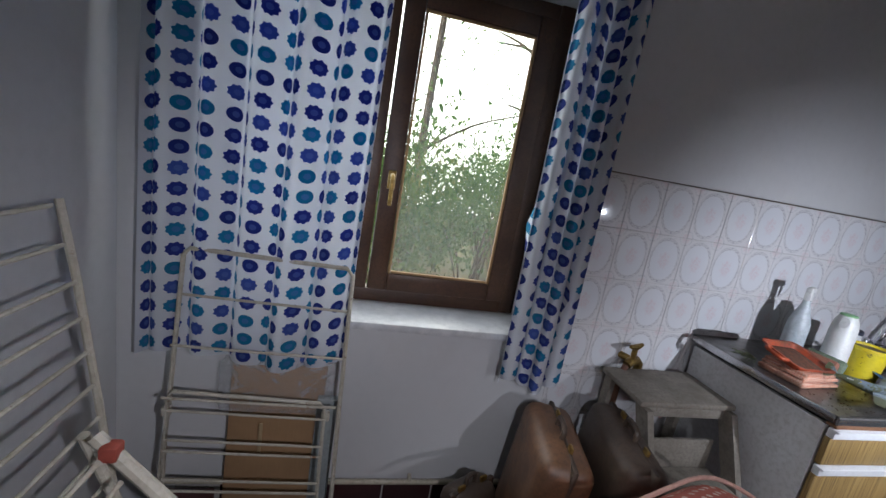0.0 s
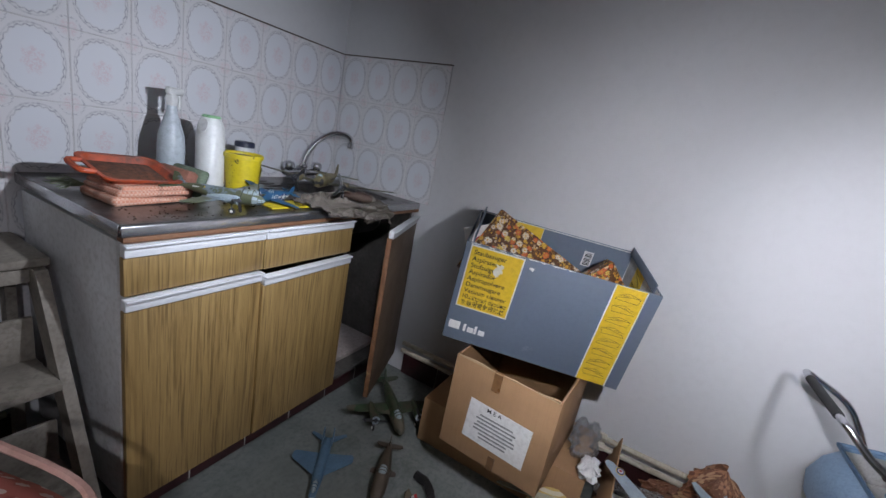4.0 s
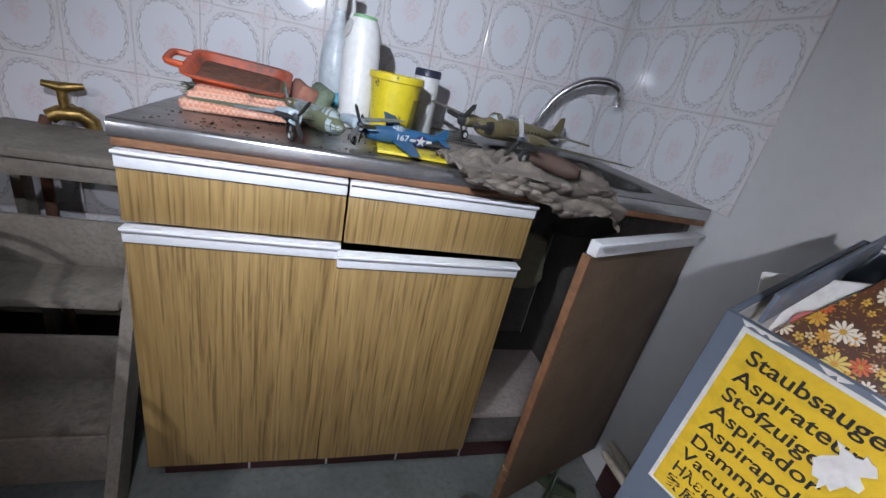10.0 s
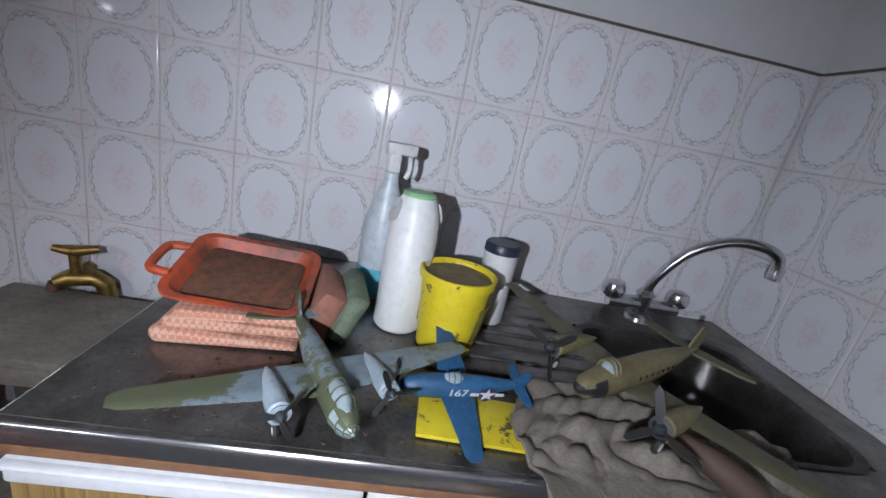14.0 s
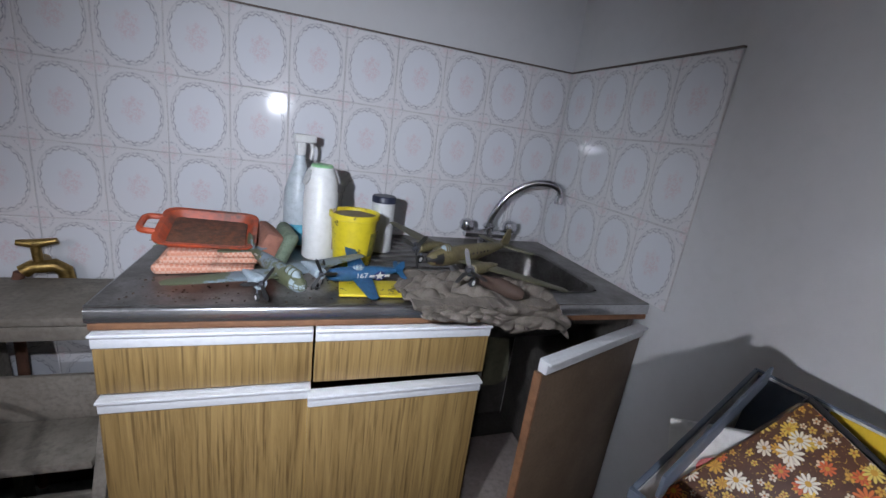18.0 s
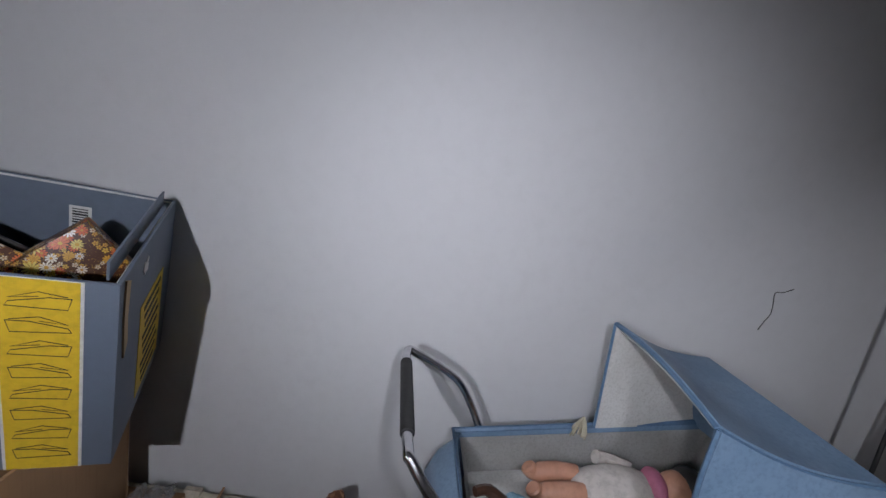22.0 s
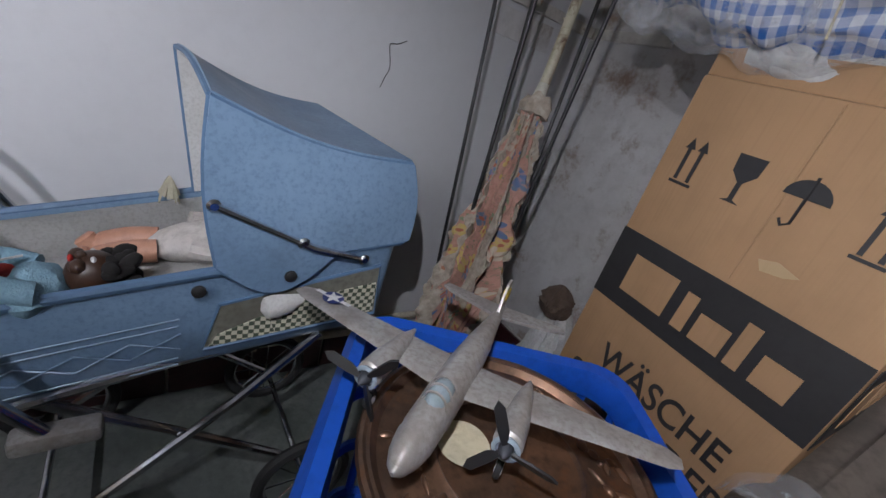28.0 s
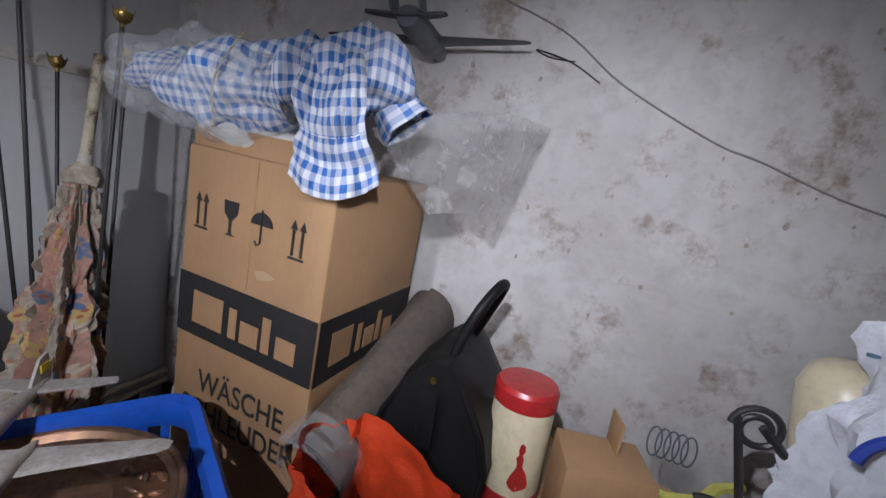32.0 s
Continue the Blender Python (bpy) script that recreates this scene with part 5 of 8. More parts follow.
        for u in (0.25, 0.5, 0.75):
            part("canopy_frame", tb([(r * 0.66 * math.cos(t), (y0 + (y1 - y0) * u) * length, h0 + r * 0.72 + r * 0.8 * math.sin(t)) for t in (math.pi * i / 8 for i in range(9))], length * 0.004, 5), body, cp)
    for k in range(ports):
        for s in (-1, 1):
            part("porthole", bx((0.0012, length * 0.014, length * 0.014), (s * r * (0.985 - 0.02 * max(0, k - 3)), length * (0.16 - 0.048 * k), h0 + r * 0.25), 0.0004), BLACK, a)
    if nose_mat is CANOPY:
        # glazing bars round the clear nose
        cap = ((0.95, 0.0), (0.77, 0.06), (0.48, 0.10))
        for q_, y_ in cap:
            part("glazing_bar", tb([(r * q_ * math.cos(t), length * (0.385 + y_), h0 + r * q_ * math.sin(t)) for t in (2 * math.pi * i / 18 for i in range(18))], length * 0.0035, 5, close=True), body, a)
        for t in (math.pi * i / 4 for i in range(8)):
            part("glazing_bar", tb([(r * q_ * math.cos(t), length * (0.385 + y_), h0 + r * q_ * math.sin(t)) for q_, y_ in cap + ((0.12, 0.122),)], length * 0.003, 5), body, a)
    if struts:
        for s in (-1, 1):
            for q in (0.3, 0.5):
                part("strut", tb([(s * r * 0.7, wing_at * length, h0 - r * 0.8), (s * span * q / 2, wing_at * length, zw)], length * 0.006, 6), GREY, a)
    return a, h0, r, zw


# the pile was laid out round the tall carton's foot; it stands turned towards the window
PILE = pose(-0.585, -3.06, 0.0, 0, 0, -22.3) @ Matrix.Scale(1.09, 4) @ pose(0.39, 3.02, -0.015)


def planes():
    g1, g2 = "model aircraft on the sink", "model aircraft on the floor"
    a, h0, r, zw = aircraft(axes((-0.900, -0.462, 0.862), (-0.88, -0.47, 0.0), (0, 0, 1)), "grey-green camouflaged model bomber with glazed nose on the sink top", 0.25, 0.40, GREY_GREEN, GREY_GREEN, (-0.060, 0.060), 0.068, 0.27, 0.05, 3, 0.12, -0.1, 3, g1, (0.22, 0.44), nose_mat=CANOPY)
    part("cross", bx((0.0006, 0.018, 0.004), (r * 0.62, -0.06, h0 + r * 0.5)), STAR_WHITE, a)
    lettering("A", 0.016, INSIGNIA_YELLOW, a, pose(r * 0.7, -0.04, h0 + r * 0.2, 90, 0, 90), "code_letter")
    a, h0, r, zw = aircraft(axes((-0.712, -0.446, 0.868), (-0.165, 0.95, 0.22), (0, 0, 1)), "sea-blue model fighter with white star lying on a yellow cloth", 0.175, 0.22, NAVY, NAVY, (), 0.085, 0.27, 0.0, 9, 0.06, -0.5, 3, g1, (0.02, 0.2), gear=False, nose_mat=NAVY)
    star(a, pose(-r * 0.95, -0.028, h0 + 0.001, 90, 0, -90), 0.0125)
    lettering("167", 0.018, STAR_WHITE, a, pose(-r * 0.99, 0.026, h0 - 0.003, 90, 0, -90), "number")
    part("arrow", pr([(-0.002, 0), (-0.002, 0.008), (-0.005, 0.008), (0, 0.014), (0.005, 0.008), (0.002, 0.008), (0.002, 0)], 0.003, pose(0.0016, -0.083, h0 + r * 0.35 + 0.004, 90, 0, 90)), INSIGNIA_YELLOW, a)
    aircraft(axes((-0.450, -0.412, 0.886), (-0.52, 0.854, 0.03), (0.02, 0.03, 1)), "dusty khaki twin-engined model transport resting on a rag", 0.33, 0.54, KHAKI, OLIVE, (-0.082, 0.082), 0.060, 0.2, 0.06, 4, 0.14, -0.55, 3, g1, (0.28, 0.37), cowl=GREY_DARK, nose_mat=BLACK, ports=7)
    aircraft(axes((-0.715, -0.785, 0.0), (-0.55, 0.835, 0), (0, 0, 1)), "blue-grey model jet fighter with twin fins on the floor", 0.31, 0.21, JET_BLUE, JET_BLUE, (), 0.05, 0.34, 0.45, 0, -0.08, 0.0, 0, g2, (0.16, 0.32), fins=2, jet=True, gear=False, nose_mat=WHITE_PLASTIC, tail_span=0.62)
    aircraft(axes((-0.30, -0.775, 0.0), (-0.75, 0.66, 0.0), (0, 0, 1)), "brown and green camouflaged model bomber on the floor", 0.36, 0.39, CAMO, CAMO, (-0.09, 0.09), 0.07, 0.22, 0.06, 3, 0.1, 0.1, 2, g2, (0.2, 0.38))
    a, h0, r, zw = aircraft(axes((-0.585, -0.955, 0.0), (-0.43, 0.9, 0.0), (0, 0, 1)), "dark brown model fuselage without wings on the floor", 0.25, 0.09, EARTH, EARTH, (), 0.105, 0.16, 0, 0, 0.0, -0.2, 0, g2, (0.0, 0.2), gear=False, tail_span=1.1)
    a, h0, r, zw = aircraft(axes((-0.80, -1.10, 0.012), (0.0, 0.75, -0.66), (0.25, 0.3, 1)), "olive-brown model fighter with roundel and code letters tipped on its wing", 0.36, 0.38, OLIVE_DUSTY, OLIVE_DUSTY, (), 0.085, 0.26, 0.03, 5, 0.05, -0.4, 3, g2, (0.0, 0.18), gear=False, nose_mat=BLACK)
    roundel(a, pose(-r * 0.86, -0.09, h0 + r * 0.35, 90, 0, -90) @ pose(0, 0, 0, -15), 0.019)
    lettering("VY", 0.026, STAR_WHITE, a, pose(-r * 1.0, -0.035, h0 + 0.004, 75, 0, -90), "code_letters")
    lettering("O", 0.026, STAR_WHITE, a, pose(-r * 0.75, -0.118, h0 + 0.012, 75, 0, -90), "code_letter")
    for k, mat in enumerate((STAR_BLUE, STAR_WHITE, INSIGNIA_RED)):
        part("tail_flash", bx((0.006, 0.014, 0.022), (0, -0.172 - 0.0142 * k, h0 + r * 0.7)), mat, a)
    a, h0, r, zw = aircraft(axes((-0.56, -1.462, 0.115), (-0.32, 0.945, 0.0), (0.06, 0.02, 1)), "yellowed grey high-wing model plane lying on a basket", 0.27, 0.565, PALE_YELLOW, PALE_YELLOW, (), 0.08, 0.27, 0, 2, 0.28, 0, 0, g2, None, gear=False, high=True, nose_mat=WHITE_PLASTIC, tail_span=0.4, struts=True)
    roundel(a, pose(0.22, 0.075, zw + 0.0125), 0.017)
    a, h0, r, zw = aircraft(axes((-0.37, -1.83, 0.19), (0.53, 0.84, 0.14), (-0.25, 0.05, 1)), "pale grey twin-engined model plane leaning on clutter", 0.36, 0.5, SKY_GREY, SKY_GREY, (-0.07, 0.07), 0.06, 0.18, 0.02, 3, 0.1, 0.2, 2, g2, (0.2, 0.35), gear=False, nose_mat=WHITE_PLASTIC)
    roundel(a, pose(0.2, 0.03, zw + 0.02), 0.014)
    a, h0, r, zw = aircraft(axes((-0.70, -2.69, 0.567), (0.84, 0.54, -0.05), (0, 0, 1)), "dusty silver twin-engined model bomber on a copper tray", 0.35, 0.48, SILVER, SILVER, (-0.078, 0.078), 0.06, 0.19, 0.07, 3, 0.08, 0.1, 3, "", (0.17, 0.33), nose_mat=SILVER, tail_span=0.42)
    star(a, pose(0.19, 0.012, zw + 0.0165, 0, -3, 0), 0.014)
    part("tail_band", bx((0.008, 0.02, 0.014), (0, -0.165, h0 + r * 1.6)), INSIGNIA_YELLOW, a)
    aircraft(PILE @ axes((-0.60, -3.40, 1.215), (-0.85, -0.5, 0.06), (0, 0.1, 1)), "dark grey model jet lying on the bagged cloth", 0.36, 0.42, GREY, GREY_DARK, (), 0.06, 0.25, 0.15, 0, 0.0, 0, 0, "", (0.1, 0.3), fins=2, jet=True, gear=False)


planes()


# ---------------------------------------------------------------- cartons along the east wall
def open_carton(name, m, s, outer, inner, label, wall=0.006, flaps=()):
    """An open carton: x wide, y deep, z high, its front at y = 0."""
    c = thing(name, m, label, "box")
    w, d, h = s
    for nm, sz, at in (("front", (w, wall, h), (w / 2, wall / 2, h / 2)), ("back", (w, wall, h), (w / 2, d - wall / 2, h / 2)), ("side", (wall, d - 2 * wall, h), (wall / 2, d / 2, h / 2)), ("side", (wall, d - 2 * wall, h), (w - wall / 2, d / 2, h / 2)), ("bottom", (w - 2 * wall, d - 2 * wall, wall), (w / 2, d / 2, wall / 2))):
        p = part(nm, bx(sz, at, 0.0015), outer, c)
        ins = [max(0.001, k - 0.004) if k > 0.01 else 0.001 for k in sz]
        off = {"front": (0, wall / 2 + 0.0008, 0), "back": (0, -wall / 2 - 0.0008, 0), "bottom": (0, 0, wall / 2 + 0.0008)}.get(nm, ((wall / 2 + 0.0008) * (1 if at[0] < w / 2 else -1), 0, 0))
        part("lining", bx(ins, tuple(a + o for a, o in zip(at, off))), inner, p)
    return c


def bars(parent, mat, rows, x, y, w, h, m, rng):
    """Rows of unreadable print."""
    for i in range(rows):
        part("print_line", bx((w * rng.uniform(0.55, 1.0), 0.0008, h / rows * 0.45), (x, y, -h * (i + 0.5) / rows), 0, m), mat, parent)


def tear(size, seed, stretch=1.0):
    """Outline of a torn patch of printed paper."""
    return [(size * math.cos(t) * (0.75 + 0.7 * noise.noise(Vector((2.2 * math.cos(t), 2.2 * math.sin(t), seed)))), size * stretch * math.sin(t) * (0.75 + 0.9 * noise.noise(Vector((2.6 * math.cos(t), 2.6 * math.sin(t), seed + 5))))) for t in (2 * math.pi * i / 26 for i in range(26))]


def vacuum_box():
    m = axes((-0.482, -1.022, 0.545), (0.19, -0.535, -0.035), (-0.045, -0.024, 0.34))
    w, d, h = 0.572, 0.34, 0.345
    # local: x along the front to the right, y into the box, z up
    c = open_carton("vacuum_cleaner_box", m, (w, d, h), GREY_PRINT, surf("pale_board_inside", (0.58, 0.58, 0.57), (0.46, 0.45, 0.43), 0.7, scale=9, stain=(0.3, 0.27, 0.23), stain_at=(0.62, 0.8)), "worn blue-grey printed carton with yellow panels, open at the top")
    lab = part("label_panel", bx((0.155, 0.001, 0.205), (0.098, -0.0008, h - 0.112)), YELLOW_PRINT, c, "yellow panel with black words")
    part("panel_border", bx((0.163, 0.0006, 0.213), (0.098, -0.0004, h - 0.112)), PAPER, c)
    words = ["Staubsauger", "Aspirateur", "Stofzuiger", "Aspirador", "Aspirapolvere", "Dammsugare", "Vacuum cleaner", "Ηλεκτρική σκούπα", "家庭用電気掃除機"]
    for i, word in enumerate(words):
        lettering(word, 0.0205, INK, lab, pose(0.03, -0.0016, h - 0.033 - 0.0218 * i, 90), width=0.138)
    part("torn_patch", pr(tear(0.019, 3.3, 1.6), 0.0008, pose(0.112, -0.002, h - 0.06, 90)), PAPER, c)
    part("torn_spot", pr(tear(0.009, 7.1), 0.0008, pose(0.205, -0.0012, h - 0.03, 90)), PAPER, c)
    # brand mark as plain pale shapes
    for x, wd, hh in ((0.024, 0.036, 0.028), (0.058, 0.008, 0.026), (0.078, 0.02, 0.018), (0.094, 0.008, 0.028), (0.114, 0.02, 0.018)):
        part("brand_mark", bx((wd, 0.001, hh), (x + 0.006, -0.0008, 0.042 + hh / 2)), PAPER, c, "white brand mark")
    st = part("yellow_stripe", bx((0.085, 0.001, h - 0.004), (w - 0.085, -0.0008, h / 2)), YELLOW_PRINT, c, "yellow stripe with line drawings")
    part("stripe_border", bx((0.093, 0.0006, h - 0.002), (w - 0.085, -0.0004, h / 2)), PAPER, c)
    for i in range(8):
        z = h - 0.04 - 0.039 * i
        s = 1 if i % 2 else -1
        x = w - 0.085
        pts = [(x - s * 0.034, z + 0.012), (x - s * 0.01, z + 0.012), (x + s * 0.03, z + 0.003), (x + s * 0.034, z - 0.004), (x - s * 0.03, z - 0.006), (x - s * 0.034, z + 0.012)]
        part("line_drawing", tb([(a, -0.0016, b) for a, b in pts], 0.0007, 4), INK, st)
        part("line_drawing", tb([(a, -0.0016, b) for a, b in ((x - s * 0.03, z + 0.014), (x + s * 0.0, z + 0.02), (x + s * 0.03, z + 0.009), (x, z + 0.013))], 0.0007, 4), INK, st)
    # yellow panel, barcode and sign inside the far wall
    part("inner_panel", bx((0.15, 0.001, 0.15), (0.165, d - 0.0085, h - 0.08)), YELLOW_PRINT, c)
    end = part("end_panel", bx((0.001, 0.15, 0.20), (w + 0.0008, 0.19, 0.13)), YELLOW_PRINT, c, "yellow panel with black words")
    for i in range(9):
        part("print_line", bx((0.0008, 0.11 - 0.012 * (i % 3), 0.009), (w + 0.0016, 0.19, 0.215 - 0.021 * i)), INK, end)
    part("end_mark", pr(tear(0.02, 4.4, 0.7), 0.0008, pose(w + 0.001, 0.13, h - 0.04, 90, 0, 90)), PAPER, c)
    part("inner_grey", bx((0.32, 0.001, 0.2), (0.402, d - 0.0085, h - 0.105)), GREY_PRINT, c)
    part("inner_grey", bx((0.08, 0.001, 0.2), (0.048, d - 0.0085, h - 0.105)), GREY_PRINT, c)
    inn = part("inner_stripe", bx((0.001, 0.09, 0.24), (w - 0.0085, 0.20, h - 0.125)), YELLOW_PRINT, c)
    for i in range(5):
        part("line_drawing", tb([(w - 0.0095, 0.165, h - 0.04 - 0.042 * i), (w - 0.0095, 0.235, h - 0.03 - 0.042 * i), (w - 0.0095, 0.17, h - 0.06 - 0.042 * i)], 0.0007, 4), INK, inn)
    sign = bmesh.new()
    for k in range(3):
        a = math.pi * 2 * k / 3 + 0.5
        tube(sign, [(0.16 + 0.016 * math.cos(a), d - 0.0098, h - 0.06 + 0.016 * math.sin(a)), (0.16 + 0.016 * math.cos(a + 1.7), d - 0.0098, h - 0.06 + 0.016 * math.sin(a + 1.7))], 0.0012, 4)
    part("recycling_sign", sign, INK, c)
    bar = part("barcode", bx((0.034, 0.001, 0.056), (0.42, d - 0.0098, h - 0.07)), PAPER, c)
    for k in range(9):
        part("code_line", bx((0.024, 0.0006, 0.002 + 0.001 * (k % 3)), (0.42, d - 0.0107, h - 0.048 - 0.0055 * k)), INK, bar)
    for x, ln, t in ((0.02, 0.3, 12), (w - 0.02, 0.3, -15)):
        part("flap", bx((0.004, ln, 0.03), (x, d / 2, h + 0.008), 0.001, pose(0, 0, 0)), GREY_PRINT, c)
    random.seed(12)
    for k in range(12):
        x = rnd(0.02, w - 0.02)
        part("worn_spot", pr([(x - rnd(0.006, 0.022), 0), (x + rnd(0.006, 0.022), 0), (x + rnd(0.004, 0.008), -rnd(0.001, 0.003)), (x + rnd(0.0, 0.003), -rnd(0.002, 0.006)), (x - rnd(0.001, 0.003), -rnd(0.001, 0.002)), (x - 0.005, -rnd(0.002, 0.005))], 0.001, pose(0, -0.0008 - 0.00002 * k, h, 90)), PAPER, c)
    part("torn_corner", pr([(0, 0), (0.02, -0.01), (0.014, -0.07), (0.02, -0.12), (0.004, -0.14), (-0.004, -0.07)], 0.003, m=pose(w + 0.001, 0.02, h - 0.005, 90, 0, 90)), CARTON_PALE, c)
    # flowered folding boxes stuffed in
    f = thing("flowered_box_lid", m @ pose(0.24, 0.135, 0.25, -38, 22, -6), "brown box lid covered in orange flowered paper", "box lid", "flowered box lids")
    part("lid", box_uv(bx((0.44, 0.06, 0.24), (0, 0.03, -0.02), 0.004)), FLORAL, f)
    part("rim", bx((0.44, 0.012, 0.012), (0, 0.045, 0.106), 0.003), BLACK, f, "black folded rim")
    f2 = thing("flowered_box_lid", m @ pose(0.47, 0.20, 0.235, -20, 48, 0), "smaller flowered lid poking out of the carton", "box lid", "flowered box lids")
    part("lid", box_uv(bx((0.15, 0.05, 0.13), (0, 0, 0), 0.004)), FLORAL, f2)
    p = thing("paper_bag", m @ pose(0.06, 0.14, 0.255, -30, -15, 20), "crumpled white paper with a red oval print", "paper")
    part("paper", rumple(bx((0.12, 0.012, 0.2), (0, 0, 0), 0.004), 0.01, 14), PAPER, p)
    part("red_oval", lt([(0.028, 0), (0.028, 0.001)], 20, pose(0, -0.0135, 0.05, 90) @ Matrix.Diagonal((1, 0.6, 1, 1))), INSIGNIA_RED, p)


def brown_carton():
    m = axes((-0.502, -1.098, 0.195), (-0.02, -0.345, 0.0), (0, 0, 1))
    w, d, h = 0.345, 0.42, 0.325
    c = open_carton("brown_carton", m, (w, d, h), CARTON, CARTON_SHADED, "open brown carton with a white address label")
    lab = part("address_label", bx((0.21, 0.001, 0.14), (0.178, -0.0008, 0.14), 0, pose(0, 0, 0.0, 0, 2)), PAPER, c, "white address label")
    lettering("M E A", 0.02, INK, lab, pose(0.14, -0.0018, 0.185, 90))
    bars(lab, surf("faint_ink", (0.22, 0.22, 0.22)), 7, 0.178, -0.0018, 0.17, 0.09, pose(0, 0, 0.172), random.Random(3))
    part("tape", bx((0.028, 0.001, 0.07), (0.15, -0.0008, h - 0.03)), surf("brown_tape", (0.2, 0.1, 0.04), rough=0.3), c)
    part("tape", bx((0.024, 0.001, 0.05), (0.19, -0.0008, 0.02)), surf("brown_tape_old", (0.16, 0.08, 0.035), rough=0.3), c)
    part("torn_edge", rumple(sheet(lambda u, v: Vector((0.006 + (w - 0.012) * u, -0.002, h - 0.002 + 0.008 * v * (0.6 + 0.5 * math.sin(11 * u) * math.sin(5 * u)))), 40, 2, 0.004), 0.002, 50), CARTON_PALE, c)
    u = thing("flat_carton", pose(-0.36, -1.56, 0.0), "low brown carton with hand holes under another box", "box")
    part("body", bx((0.30, 0.62, 0.19), (0.17, 0.31, 0.095), 0.003), CARTON, u)
    part("hand_hole", bx((0.07, 0.002, 0.018), (0.2, -0.001, 0.13), 0.0), BLACK, u)
    part("side_flap", bx((0.34, 0.005, 0.17), (0.17, -0.03, 0.13), 0.001, pose(0, 0, 0, 14)), CARTON, u)
    part("plastic_bag", shift_mesh(sack(0.11, 0.05, 0.09, 5, 0.8), pose(0.19, 0.04, 0.188)), FILM_GREY, u)
    part("white_paper", shift_mesh(sack(0.05, 0.035, 0.07, 6, 0.9), pose(0.05, 0.0, 0.188)), PAPER, u)


vacuum_box()
brown_carton()


def floor_clutter():
    # oval wicker basket with a striped lining
    k = thing("wicker_basket", pose(-0.56, -1.62, 0.0, 0, 0, 35), "oval straw basket with a yellow striped lining", "basket")
    def ring(rx, ry, z, n=40):
        return [Vector((rx * math.cos(2 * math.pi * i / n), ry * math.sin(2 * math.pi * i / n), z + 0.006 * math.sin(14 * math.pi * i / n))) for i in range(n)]
    part("weave", loft(bmesh.new(), [ring(0.2, 0.13, 0), ring(0.23, 0.155, 0.05), ring(0.25, 0.17, 0.1), ring(0.245, 0.165, 0.102), ring(0.22, 0.15, 0.05), ring(0.19, 0.12, 0.01)]), WICKER, k)
    for i in range(4):
        part("woven_band", tb(ring(0.215 + 0.012 * i, 0.142 + 0.011 * i, 0.012 + 0.028 * i), 0.009, 6, close=True), WICKER, k)
    stripes, nt, b = nodes_of("yellow_striped_cloth")
    wv = nt.nodes.new("ShaderNodeTexWave")
    wv.inputs["Scale"].default_value = 18
    nt.links.new(coords(nt), wv.inputs["Vector"])
    nt.links.new(mixer(nt, ramp(nt, wv.outputs["Fac"], 0.45, 0.55), (0.55, 0.5, 0.36), (0.5, 0.36, 0.12)), b.inputs["Base Color"])
    b.inputs["Roughness"].default_value = 0.9
    part("lining", loft(bmesh.new(), [ring(0.262, 0.182, 0.075), ring(0.268, 0.186, 0.1), ring(0.255, 0.175, 0.118), ring(0.24, 0.16, 0.1), ring(0.2, 0.13, 0.02)], caps=False), stripes, k)
    d = thing("plastic_plate", pose(-0.47, -1.70, 0.15, 40, 12, 10), "grey ribbed plastic plate leaning in the basket", "plate")
    part("plate", lt([(0.0, 0.0), (0.045, 0.001), (0.068, 0.012), (0.07, 0.014), (0.066, 0.015), (0.044, 0.004), (0.0, 0.003)], 36), surf("grey_plastic", (0.34, 0.35, 0.37), rough=0.4), d)
    for i in range(22):
        t = 2 * math.pi * i / 22
        part("rib", tb([(0.046 * math.cos(t), 0.046 * math.sin(t), 0.005), (0.066 * math.cos(t), 0.066 * math.sin(t), 0.0145)], 0.0015, 5), GREY, d)
    solo("pink_cloth", sack(0.06, 0.055, 0.11, 9, 0.5), surf("dusty_pink_cloth", (0.36, 0.18, 0.17), rough=0.9), pose(-0.55, -1.6, 0.1), "dusty pink cloth bundle in the basket", "cloth")
    solo("green_film_bag", sack(0.11, 0.08, 0.12, 8, 0.8), surf("green_grey_film", (0.12, 0.17, 0.15), rough=0.2), pose(-0.62, -1.75, 0.02, 0, 0, 40), "greenish plastic bag lying in the basket", "bag")
    f = thing("flowered_bag", pose(-0.12, -1.94, 0.0, 0, 0, 70), "rust-brown flowered bag slumped against the wall", "bag")
    part("body", sack(0.12, 0.085, 0.30, 2, 0.75), FLORAL_BAG, f)
    part("flap", shift_mesh(sack(0.13, 0.05, 0.12, 3, 0.7), pose(0.1, -0.06, 0)), FLORAL_BAG, f)
    solo("clear_bag", sack(0.16, 0.09, 0.15, 7, 0.8), FILM_GREY, pose(-0.2, -1.75, 0.0, 0, 0, 80), "crumpled clear plastic bag on the floor", "bag")
    b = thing("wooden_crate", pose(-0.33, -1.93, 0.0, 0, 0, 28), "small dark wooden slat crate on the floor", "crate")
    for z in (0.03, 0.075, 0.12):
        for s in (-1, 1):
            part("slat", bx((0.36, 0.008, 0.036), (0, s * 0.1, z), 0.002), OLD_WOOD, b)
            part("slat", bx((0.008, 0.19, 0.036), (s * 0.176, 0, z), 0.002), OLD_WOOD, b)
    part("bottom", bx((0.35, 0.19, 0.008), (0, 0, 0.006)), OLD_WOOD, b)
